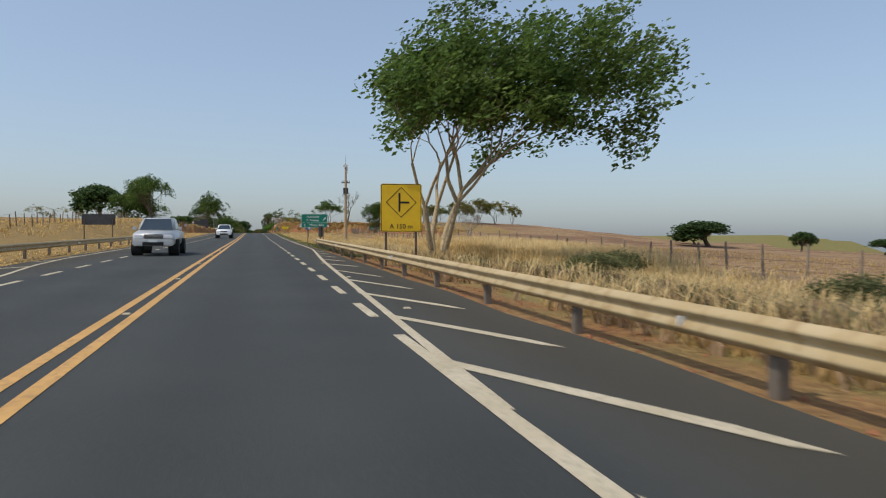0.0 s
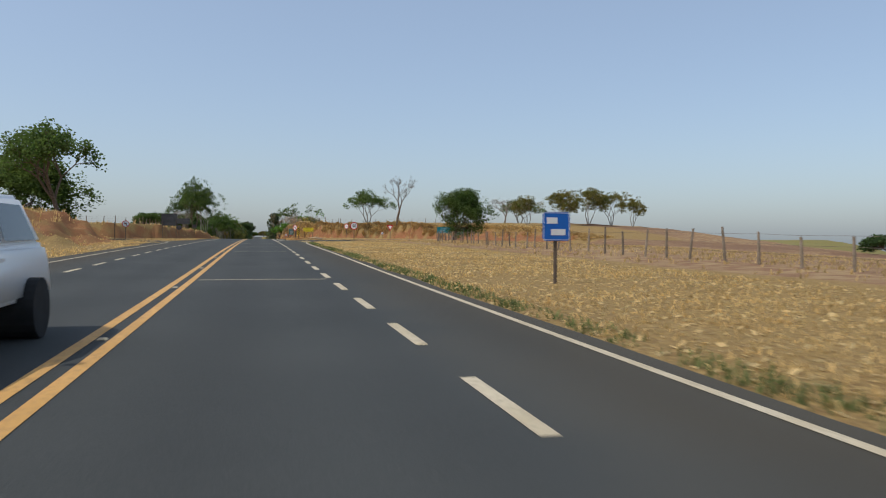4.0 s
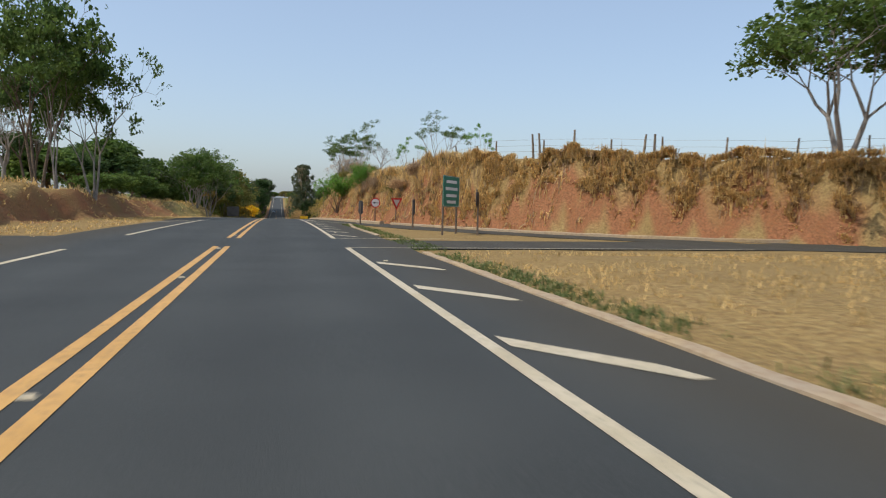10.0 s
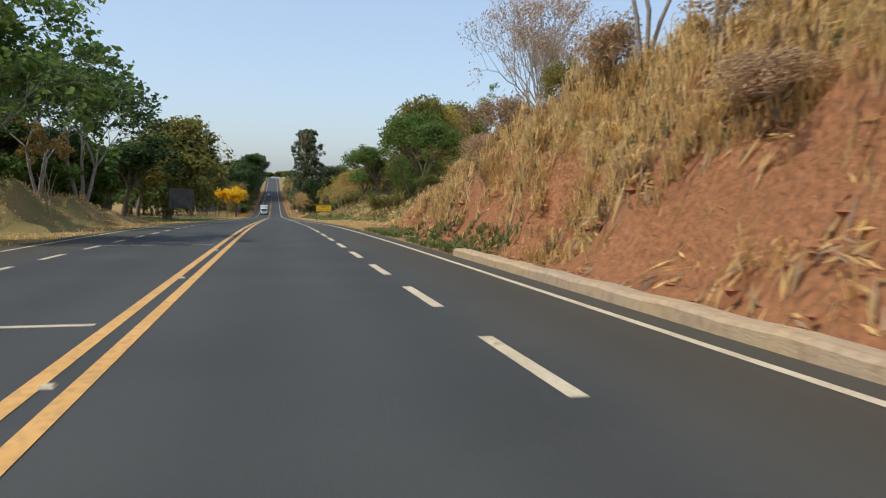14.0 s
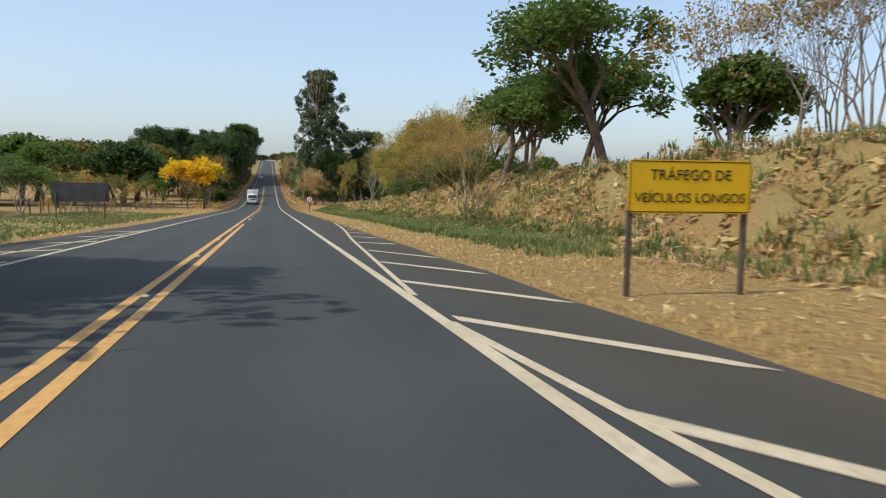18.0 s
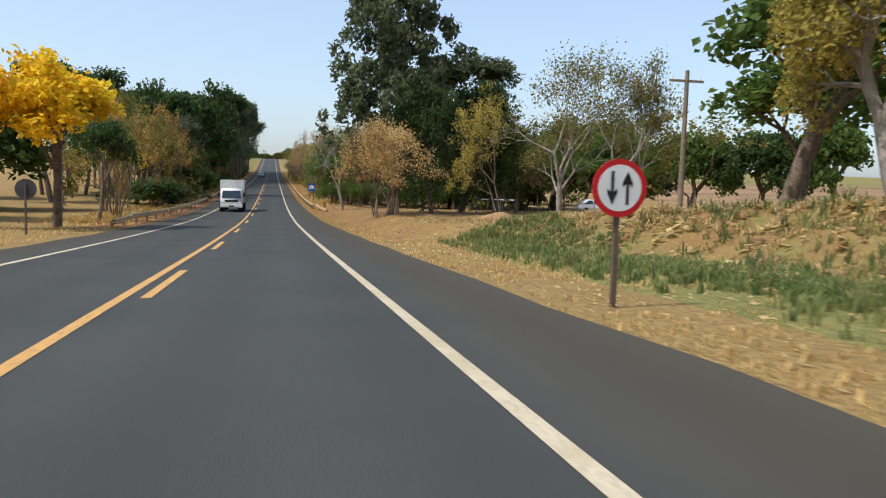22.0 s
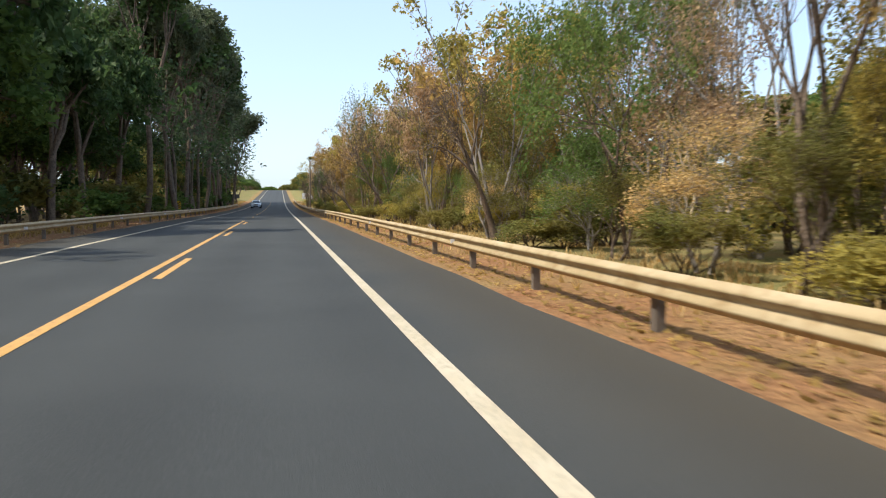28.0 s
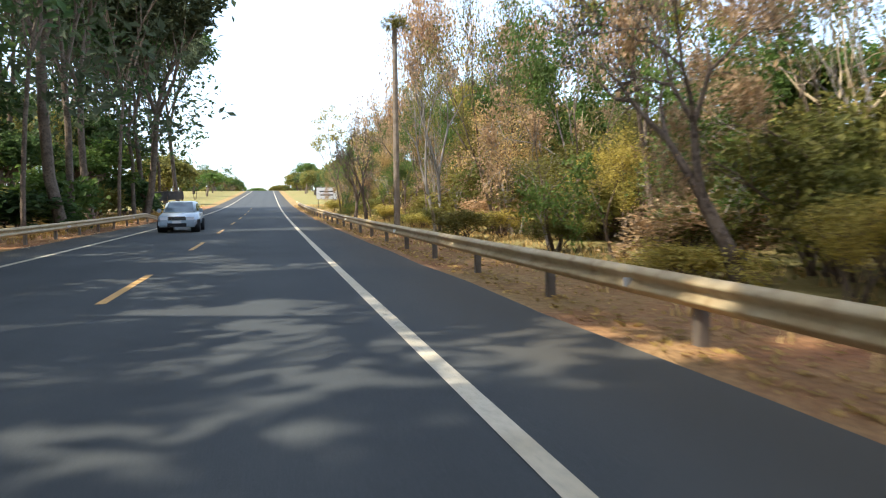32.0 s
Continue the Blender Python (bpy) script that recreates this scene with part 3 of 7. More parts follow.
for i in range(12):
    hatch(212 + 4.6 * i, -3.72, -5.0, 1.6)
for i in range(14):
    y = -22 + 5 * i
    hatch(y, float(np.interp(y, [10, 22, 32], [-3.75, -4.6, -5.6])), -6.0, 1.6)
for i in range(9):
    hatch(434 + 4.4 * i, -3.75, -5.2, 1.2)
for y in (111.4, 134.0, 144.8, 156.8):
    mark("speed_bar", [(0.3, y), (0.3, y + 0.14)][::-1], [(3.5, y + 0.05), (3.5, y + 0.19)][::-1], WHITE_LINE)
for y in (315.4, 333.8, 351.8, 368):
    mark("speed_bar", [(-3.5, y), (-3.5, y + 0.14)][::-1], [(-0.3, y), (-0.3, y + 0.14)][::-1], WHITE_LINE)
# reflecting road studs
stud_me = bpy.data.meshes.new("road_stud")
bm = bmesh.new()
bmesh.ops.create_cube(bm, size=1.0)
for v in bm.verts:
    v.co = Vector((v.co.x * (0.08 if v.co.z > 0 else 0.12), v.co.y * (0.07 if v.co.z > 0 else 0.11), v.co.z * 0.022 + 0.011))
bm.to_mesh(stud_me)
stud_me.materials.append(WHITE_LINE)
for x, y0, y1, gap in ((0.0, 4, 480, 8), (3.6, 11, 176, 8), (4.0, 184, 320, 16), (3.6, 325, 437, 8), (-3.6, 43, 172, 8), (4.3, 12, 30, 8)):
    y = y0
    while y < y1:
        ob = new("road_stud", stud_me)
        ob.location = (x, y + 1.0, float(road_z(y + 1.0)) + 0.004)
        ob.parent = road
        y += gap


def kerb_line(name, label, points, wide=0.28, high=0.16):
    """A concrete kerb of separate stones along a line."""
    c = smooth_line(points, 1.0)
    v, f = [], []
    for (xa, ya), (xb, yb) in zip(offset_line(c, -wide / 2), offset_line(c, wide / 2)):
        za, zb = float(road_z(ya)), float(road_z(yb))
        j = 0.012 * math.sin(ya * 3.1)
        v += [(xa, ya, za - 0.2), (xa + 0.02, ya, za + high * 0.75 + j), (xa + 0.07, ya, za + high + j), (xb - 0.03, yb, zb + high + j), (xb, yb, zb - 0.2)]
    for i in range(len(c) - 1):
        for k in range(4):
            f.append((i * 5 + k, i * 5 + k + 1, i * 5 + 5 + k + 1, i * 5 + 5 + k))
    f += [(0, 1, 2, 3, 4), tuple(len(v) - 1 - k for k in range(5))]
    return tagged(new(name, mesh_of(name, v, f, CONCRETE)), label, "kerb", kind="structure")


kerb_line("kerb", "sand-stained concrete kerb along the cut bank", [(8.6, 300.5), (7.6, 306), (6.6, 317), (6.2, 326), (6.1, 336), (6.1, 350), (6.15, 362)], 0.34, 0.19)
kerb_line("kerb", "pale concrete kerb along the foot of the curved bank", [(31, 276.6), (20.8, 279.3), (14.9, 284.9), (11.5, 293.6), (9.4, 301)], 0.3, 0.12)
kerb_line("kerb", "dusty concrete edge of the grassed island", [(5.45, 212), (5.4, 230), (5.45, 250), (5.5, 268)], 0.26, 0.035)
kerb_line("kerb", "dusty concrete edge of the grassed island", [(5.6, 279), (5.7, 290), (6.2, 298.5)], 0.24, 0.03)


# ---- helpers for things ----
def part(name, me_or_bm, mat, parent, label=""):
    if isinstance(me_or_bm, bmesh.types.BMesh):
        me = bpy.data.meshes.new(name)
        me_or_bm.to_mesh(me)
        me_or_bm.free()
        me.materials.append(mat)
    else:
        me = me_or_bm
    ob = new(name, me)
    ob.parent = parent
    if label:
        ob["label"] = label
    return ob


def tubes(segs, sides=6):
    """Verts and faces of tapered tubes from (p0, p1, r0, r1)."""
    v, f = [], []
    ring = [(math.cos(2 * math.pi * k / sides), math.sin(2 * math.pi * k / sides)) for k in range(sides)]
    for p0, p1, r0, r1 in segs:
        d = (p1 - p0)
        if d.length < 1e-5:
            continue
        d.normalize()
        a = d.orthogonal().normalized()
        b = d.cross(a)
        n = len(v)
        for p, r in ((p0 - d * r0 * 0.3, r0), (p1 + d * r1 * 0.3, r1)):
            for c, s in ring:
                v.append(p + a * (c * r) + b * (s * r))
        for k in range(sides):
            k2 = (k + 1) % sides
            f.append((n + k, n + k2, n + sides + k2, n + sides + k))
    return v, f


def leaf_cloud(rng, centres, count, radius, flat, size, long=1.0, droop=0.0, lump=0.0):
    """Verts and faces of single leaves scattered round the ends of the twigs."""
    c = np.array([tuple(p) for p in centres])
    pick = rng.integers(0, len(c), count)
    off = rng.normal(0, 1, (count, 3))
    off /= np.maximum(np.linalg.norm(off, axis=1, keepdims=True), 1e-6)
    off *= radius * rng.random((count, 1)) ** 0.5
    off[:, 2] *= flat
    p = c[pick] + off
    n = rng.normal(0, 1, (count, 3))
    n[:, 2] = np.abs(n[:, 2]) + 0.5
    n /= np.linalg.norm(n, axis=1, keepdims=True)
    t = rng.normal(0, 1, (count, 3))
    t[:, 2] -= droop
    t -= n * (t * n).sum(1, keepdims=True)
    t /= np.maximum(np.linalg.norm(t, axis=1, keepdims=True), 1e-6)
    b = np.cross(n, t)
    s = size * (0.6 + 0.8 * rng.random((count, 1)))
    ln, wd = s * long, s * 0.36
    v = np.stack([p - t * ln * 0.5, p + b * wd + n * s * 0.08, p + t * ln * 0.5 - n * s * 0.10, p - b * wd + n * s * 0.08], 1).reshape(-1, 3)
    i = np.arange(count) * 4
    return v, np.stack([i, i + 1, i + 2, i + 3], 1)


def cloud_mesh(name, v, f, mat):
    me = bpy.data.meshes.new(name)
    me.from_pydata(v.tolist(), [], f.tolist())
    me.materials.append(mat)
    return me


def grow(rng, stems, trunk, depth, kids, spread_deg, shrink, up, wobble=0.12, lean=0.0, r0=0.2, parts=2, thin=0.012):
    """Limbs of a tree as tube pieces, and the points where its twigs end."""
    segs, tips, inner = [], [], []

    def limb(p, d, ln, r, level):
        r1 = r * 0.72
        for k in range(parts):
            d = (d + Vector(rng.normal(0, wobble, 3))).normalized()
            q = p + d * (ln / parts)
            ra, rb = r + (r1 - r) * k / parts, r + (r1 - r) * (k + 1) / parts
            segs.append((p.copy(), q.copy(), ra, rb))
            p = q
            if level >= depth - 1:
                inner.append(p.copy())
        if level >= depth:
            tips.append(p.copy())
            return
        n = kids + (1 if rng.random() < 0.35 else 0)
        turn = rng.random() * 6.28
        for k in range(n):
            a = turn + 6.28 * k / n + rng.normal(0, 0.3)
            side = d.orthogonal().normalized()
            side.rotate(Matrix.Rotation(a, 3, d))
            ang = radians(spread_deg) * (0.6 + 0.6 * rng.random())
            e = d * math.cos(ang) + side * math.sin(ang)
            e.z += up * (1 if level < depth - 1 else 0.5)
            limb(p, e.normalized(), ln * shrink * (0.8 + 0.4 * rng.random()), max(r1 * (0.66 + 0.2 * rng.random()), thin), level + 1)

    for s in range(stems):
        a = 6.28 * s / stems + rng.random()
        out = (0.0 if stems == 1 else 0.28) + lean
        d = Vector((math.cos(a) * out, math.sin(a) * out, 1)).normalized()
        b = Vector((math.cos(a), math.sin(a), 0)) * (0 if stems == 1 else r0 * 0.9)
        limb(b + Vector((0, 0, -0.25)), d, trunk * (0.85 + 0.3 * rng.random()), r0 * (1 if stems == 1 else 0.75), 0)
    return segs, tips, inner


# ---- kinds of tree: shape, bark, leaves, own height ----
def tree_shape(kind, seed, coarse=False):
    """Coarse crowns, of trees that stay well away from the road, have fewer and larger leaves."""
    rng = np.random.default_rng(seed)
    g = dict(
        umbrella=dict(stems=3, trunk=2.4, depth=5, kids=2, spread_deg=34, shrink=0.74, up=0.06, r0=0.15, wobble=0.10),
        spreading=dict(stems=4, trunk=3.0, depth=5, kids=2, spread_deg=32, shrink=0.76, up=0.05, r0=0.17, wobble=0.11),
        round=dict(stems=1, trunk=1.6, depth=4, kids=3, spread_deg=48, shrink=0.74, up=0.10, r0=0.26),
        dense=dict(stems=1, trunk=2.6, depth=4, kids=3, spread_deg=38, shrink=0.70, up=0.16, r0=0.22),
        gum=dict(stems=1, trunk=6.5, depth=4, kids=3, spread_deg=24, shrink=0.60, up=0.35, r0=0.17, parts=3, wobble=0.07),
        scrub=dict(stems=2, trunk=2.4, depth=4, kids=2, spread_deg=34, shrink=0.78, up=0.16, r0=0.12, wobble=0.2),
        thin=dict(stems=3, trunk=3.0, depth=3, kids=2, spread_deg=24, shrink=0.72, up=0.30, r0=0.10, wobble=0.12),
        bare=dict(stems=1, trunk=3.0, depth=7, kids=2, spread_deg=32, shrink=0.74, up=0.10, r0=0.36, wobble=0.15, thin=0.026),
        broad=dict(stems=1, trunk=2.3, depth=5, kids=3, spread_deg=40, shrink=0.70, up=0.07, r0=0.30, wobble=0.16),
        full=dict(stems=4, trunk=1.3, depth=5, kids=2, spread_deg=32, shrink=0.82, up=0.16, r0=0.15, wobble=0.15),
        vase=dict(stems=5, trunk=2.6, depth=5, kids=2, spread_deg=24, shrink=0.74, up=0.12, r0=0.14, wobble=0.13),
        airy=dict(stems=2, trunk=1.5, depth=6, kids=2, spread_deg=30, shrink=0.77, up=0.10, r0=0.15, wobble=0.15, thin=0.009),
        hedge=dict(stems=6, trunk=0.7, depth=3, kids=2, spread_deg=38, shrink=0.85, up=0.12, r0=0.06, wobble=0.18),
        tall_gum=dict(stems=1, trunk=6.0, depth=4, kids=3, spread_deg=26, shrink=0.60, up=0.32, r0=0.17, parts=3, wobble=0.07),
        bush=dict(stems=6, trunk=1.1, depth=3, kids=2, spread_deg=30, shrink=0.75, up=0.30, r0=0.05, wobble=0.15),
    )[kind]
    segs, tips, inner = grow(rng, **g)
    ends = tips + (inner if kind in ("round", "dense", "scrub", "gum", "tall_gum", "bush", "hedge", "spreading", "airy") else [])
    if kind == "tall_gum":
        ends = []
    # leaves, radius of a tuft, flatness, leaf length, slimness, further tufts that fill the crown
    cloud = dict(umbrella=(7500, 0.62, 0.50, 0.22, 1.0, 70), spreading=(24000, 0.75, 0.85, 0.20, 1.0, 190), round=(11000, 0.62, 0.8, 0.26, 1.0, 130), dense=(7500, 0.60, 0.8, 0.26, 1.0, 60),
                 gum=(6000, 0.80, 0.9, 0.34, 1.4, 80), tall_gum=(32000, 0.50, 0.9, 0.24, 1.4, 560), hedge=(3600, 0.40, 0.9, 0.19, 1.1, 60), scrub=(4200, 0.52, 0.8, 0.18, 1.2, 26), thin=(1700, 0.50, 0.7, 0.24, 1.1, 6), bare=(0, 0, 0, 0, 0, 0),
                 broad=(12000, 0.6, 0.8, 0.17, 1.2, 60), full=(21000, 0.55, 0.85, 0.17, 1.1, 170), vase=(3200, 0.6, 0.7, 0.18, 1.0, 10), airy=(8500, 0.5, 0.85, 0.10, 1.2, 0), bush=(2800, 0.36, 0.8, 0.17, 1.5, 10))[kind]
    more, size = (0.62, 1.12) if coarse else (0.8, 0.95)
    if kind in ("spreading", "tall_gum", "umbrella"):
        more, size = (1.2 if kind == "spreading" else 0.8), 1.05
    elif kind in ("bush", "hedge", "dense") and not coarse:
        more, size = dict(bush=(1.9, 0.52), hedge=(1.15, 0.58), dense=(0.9, 0.84))[kind]
    elif kind == "gum":
        more, size = 0.9, 0.80
    elif kind in ("scrub", "thin", "vase") and not coarse:
        more, size = 1.6, 0.62
    if cloud[5]:
        t = np.array([tuple(p) for p in tips])
        mid, dev = t.mean(0), t.std(0)
        if kind == "full":
            for i in range(cloud[5]):
                f = rng.random()
                rr = dev[0] * 2.3 * math.sin(math.pi * (0.16 + 0.78 * f)) ** 0.6 * rng.random() ** 0.4
                a = rng.random() * 6.28
                ends.append(Vector((mid[0] + rr * math.cos(a), mid[1] + rr * math.sin(a), 0.5 + (t[:, 2].max() - 0.4) * f)))
        elif kind in ("gum", "tall_gum"):
            low = t[:, 2].max() * (0.14 if kind == 'tall_gum' else 0.30)
            for i in range(cloud[5]):
                zz = low + (t[:, 2].max() - low) * rng.random()
                if kind == "tall_gum":
                    fr = (zz - low) / (t[:, 2].max() - low)
                    a = rng.random() * 6.28
                    rr = max(dev[0], dev[1]) * 2.9 * (1.05 - fr) ** 0.42 * min(1, 0.45 + 3 * fr) * rng.random() ** 0.5 * (0.82 + 0.26 * math.sin(7 * fr * 3.1 + 2.3 * math.sin(a * 2)))
                    ends.append(Vector((mid[0] + rr * math.cos(a), mid[1] + rr * math.sin(a), zz)))
                    continue
                rr = dev[0] * 2.5 * math.sin(math.pi * min(0.92, 0.12 + 0.8 * (zz - low) / (t[:, 2].max() - low))) * rng.random() ** 0.5
                a = rng.random() * 6.28
                ends.append(Vector((mid[0] + rr * math.cos(a), mid[1] + rr * math.sin(a), zz)))
        else:
            for i in range(cloud[5]):
                u = rng.normal(0, 1, 3)
                u /= np.linalg.norm(u)
                u[2] = abs(u[2]) if rng.random() < 0.72 else u[2]
                ends.append(Vector(mid + u * dev * np.array((1.75, 1.75, 1.5)) * (0.72 + 0.33 * rng.random())))
    if kind == "spreading":
        for i in range(46):
            ends.append(Vector(mid + dev * np.array((0.9 + 1.1 * rng.random(), 1.2 * rng.normal(), -0.6 - 1.1 * rng.random()))))
    v, f = tubes([s for s in segs if s[2] >= 0.05], 7 if not coarse else 5)
    v2, f2 = tubes([s for s in segs if (0.03 if coarse and kind not in ("bare", "vase", "umbrella") else 0.018 if kind == "hedge" else 0) <= s[2] < 0.05], 4 if not coarse and kind != "bare" else 3)
    f += [tuple(i + len(v) for i in face) for face in f2]
    v += v2
    top = max(s[1].z for s in segs)
    wide = max(max(abs(s[1].x), abs(s[1].y)) for s in segs)
    leaf = None
    if cloud[0]:
        leaf = leaf_cloud(rng, ends, int(cloud[0] * more), cloud[1], cloud[2], cloud[3] * size, cloud[4], droop=0.8 if "gum" in kind else 0.2)
        top = max(float(np.percentile(leaf[0][:, 2], 99.5)), 0.1)
        wide = float(np.percentile(np.abs(leaf[0][:, :2]), 97))
        if "gum" in kind:        # no lone tufts beside the crown
            kept = leaf[0].reshape(-1, 4, 3)
            kept = kept[np.abs(kept[:, :, :2]).max((1, 2)) < 1.06 * wide].reshape(-1, 3)
            leaf = kept, leaf[1][:len(kept) // 4]
    if kind == "spreading":      # the crown has grown towards the field
        bend = lambda z: 0.43 * top * max(z / top, 0) ** 1.6
        v = [Vector((p.x + bend(p.z), p.y, p.z)) for p in v]
        leaf[0][:, 0] += 0.43 * top * np.clip(leaf[0][:, 2] / top, 0, 2) ** 1.6
    return v, f, leaf, top, wide * 2


SHAPES, FIRST = {}, {}
tree_rng = np.random.default_rng(11)


def tree(kind, seed, bark, leaf_mat, x, y, high, wide=None, label="", turn=None, group="", z=None, name="", category="tree", crown="crown", tip=(0, 0), fine=False):
    """One tree: trunk with its limbs, and a crown of single leaves. The first of a look is built, the others are its copies."""
    coarse = (x < -5 or x > 21) and not fine
    key = (kind, seed, coarse)
    if key not in SHAPES:
        SHAPES[key] = tree_shape(kind, seed, coarse)
    v, f, leaf, top, w0 = SHAPES[key]
    sz = high / top
    sx = (wide or high * w0 / top) / w0
    turn = tree_rng.random() * 360 if turn is None else turn
    m = pose(x, y, at_land(x, y) - 0.03 if z is None else z, tip[0], tip[1]) @ pose(0, 0, 0, 0, 0, turn) @ Matrix.Diagonal((sx, sx, sz, 1))
    look_key = (kind, seed, coarse, bark.name, leaf_mat.name if leaf_mat else "")
    if look_key in FIRST:
        ob = FIRST[look_key]
        ob = copy_thing(ob, m @ Matrix.Diagonal((*(1 / s for s in ob.scale), 1)))
    else:
        ob = new(name or dict(airy="twiggy_tree", dense="leafy_tree", round="round_tree", gum="eucalyptus", tall_gum="eucalyptus", hedge="thicket_bush", scrub="scrub_tree", umbrella="umbrella_tree", bare="bare_tree", vase="vase_tree", thin="slender_tree").get(kind, "tree"))
        part("trunk", mesh_of("trunk", v, f, bark, True), None, ob)
        if leaf:
            part(crown, cloud_mesh(crown, leaf[0], leaf[1], leaf_mat), None, ob)
        ob.matrix_basis = m
        FIRST[look_key] = ob
    return tagged(ob, label, category, group)


lr0 = np.random.default_rng(77)
# the spreading tree beside the guard rail, and the trees of the junction
tree("spreading", 5, BARK_PALE, LEAF_GREEN, 9.25, 31.7, 11.6, 11.3, "tall spreading green tree with pale yellowish stems behind guard rail", turn=0)
tree("full", 2, BARK, LEAF_GREEN, 36.6, 227.6, 9.4, 9.6, "dense round green tree standing beside the field fence", fine=True)
tree("bare", 3, BARK, None, 34.0, 271.6, 11.6, 11.5, "leafless grey tree on the edge of the cut bank", turn=40)
tree("umbrella", 4, BARK_GREY, LEAF_GREEN, 28.2, 279.9, 8.6, 11.0, "flat-topped green tree on top of the cut bank")
for x, y, h, w in ((60.6, 254, 6.8, 9), (72, 262, 8.4, 11), (80, 264, 8.8, 12), (87, 266, 8.2, 11), (95, 270, 6.8, 8), (78, 276, 7, 11)):
    tree("umbrella", 7, BARK_GREY, LEAF_OLIVE, x, y, h, w, "flat-topped olive tree standing in the dry field", group="flat-topped field trees")
tree("bare", 6, BARK_GREY, None, 19.8, 63.5, 3.0, 2.4, "leafless grey shrub beside the field fence", name="bare_shrub", category="shrub")
tree("bare", 3, BARK_GREY, None, 18.6, 66, 2.4, 2.0, "leafless grey shrub beside the field fence", name="bare_shrub", category="shrub")
tree("bare", 6, BARK_GREY, None, 62, 275, 6.5, 8, "small leafless tree behind the bank fence")
tree("umbrella", 4, BARK_GREY, LEAF_GREEN, 72, 292, 7, 12, "flat-topped green tree behind the bank fence")
for x, y, h, w in ((140, 212, 8, 19), (152, 186, 5.5, 7), (190, 196, 5, 14), (215, 178, 5, 12), (226, 166, 4.6, 9), (165, 260, 6, 12)):
    tree("round", 2, BARK, LEAF_DARK, x, y, h, w, "far dark green tree in the harvested field", group="far field trees")
# left of the first stretch
tree("round", 2, BARK, LEAF_DARK, -36, 214, 9.5, 13, "dark round tree on the rise beyond the fence")
tree("bare", 6, BARK_GREY, None, -30, 210, 7, 6, "small leafless tree beside a dark round tree")
tree("dense", 8, BARK, LEAF_GREEN, -20.3, 189, 13.0, 12.5, "large olive-green tree over the roadside bank", fine=True)
tree("full", 2, BARK, LEAF_GREEN, -28.0, 197, 9.6, 12, "dark green tree over the roadside bank")
for x, y, h in ((-60, 250, 6), (-75, 215, 5), (-48, 232, 5)):
    tree("scrub", 1, BARK, LEAF_OLIVE, x, y, h, 8, "small olive tree on the far rise")
tree("round", 2, BARK, LEAF_GREEN, -25.7, 300, 4.8, 6.5, "small round green tree on the bank top")
tree("umbrella", 4, BARK, LEAF_GREEN, -15.0, 306.5, 14.6, 9.5, "tall layered green tree on the roadside bank")
tree("thin", 2, BARK_GREY, LEAF_GREEN, -12.9, 303, 11.0, 5.5, "slender green tree on the roadside bank")
tree("umbrella", 7, BARK_GREY, LEAF_GREEN, -12.4, 311, 11.5, 9, "layered green tree on the roadside bank")
tree("umbrella", 4, BARK, LEAF_DARK, -18.0, 315, 11.5, 9, "layered dark green tree on the roadside bank")
tree("bare", 6, BARK_GREY, None, -18, 308, 6.5, 6, "leafless shrub tree on the roadside bank")
# right-hand bank top
tree("thin", 4, BARK_GREY, LEAF_BRIGHT, 19.0, 314, 4.6, 2.6, "young bright green tree on the bank top")
tree("thin", 2, BARK_GREY, LEAF_GREEN, 17.6, 325.6, 6.6, 5, "slender green tree on the bank top")
tree("thin", 4, BARK_GREY, LEAF_BRIGHT, 14.6, 325, 4.6, 3.0, "young bright green tree on the bank top")
tree("bare", 3, BARK_GREY, None, 13.0, 336, 4.5, 5, "leafless thorny shrub tree on the bank top")
tree("bush", 3, BARK, LEAF_BRIGHT, 8.0, 333.8, 3.9, 4.8, "bright green leafy bush growing from the bank face", name="bush", category="bush")
tree("bush", 3, BARK, LEAF_BRIGHT, 9.4, 319, 3.6, 2.2, "slim bright green bush growing from the bank face", name="bush", category="bush")
for x, y, h, s in ((10.0, 357, 7.4, 2), (11.0, 354.5, 7.6, 4), (12.4, 352, 8.6, 2), (10.6, 361, 7.0, 2)):
    tree("thin", s, BARK_GREY, LEAF_GREEN, x, y, h, 5.5, "thin many-stemmed tree leaning over the bank", group="thin bank trees")
for x, y, h in ((12.6, 374, 8.0), (15.0, 381, 8.4), (13.8, 377, 7.0)):
    tree("vase", 6, BARK_GREY, LEAF_TAN, x, y, h, 6, "nearly bare many-stemmed grey tree on the bank", group="bare bank trees")
tree("thin", 4, BARK_GREY, LEAF_BRIGHT, 10.3, 373, 3.4, 1.8, "slim green sapling on the bank")
for x, y, h, w, s, lm in ((13.6, 408, 5.5, 6, 1, LEAF_GREEN), (15.0, 416, 7.8, 8, 8, LEAF_GREEN), (17.0, 424, 8.5, 9, 8, LEAF_GREEN), (14.0, 398, 4.2, 6, 1, LEAF_OLIVE)):
    tree("dense" if s == 8 else "scrub", s, BARK, lm, x, y, h, w, "bushy green tree beyond the end of the bank")
for x, y, h, w, lm in ((17.2, 430.5, 11.5, 9.0, LEAF_OLIVE), (21.5, 433, 10.5, 9, LEAF_GOLD), (26, 438, 11, 10, LEAF_OLIVE), (15.6, 426, 5.0, 6, LEAF_OLIVE)):
    tree("full", 2, BARK, lm, x, y, h, w, "large olive and brown tree on the verge bank", fine=True)
tree("bush", 3, BARK, LEAF_OLIVE, 13.6, 429, 3.0, 4.5, "olive roadside bush under a large tree", name="bush", category="bush")
tree("dense", 8, BARK, LEAF_GREEN, 19.3, 472, 9.0, 11, "full green tree on the verge bank")
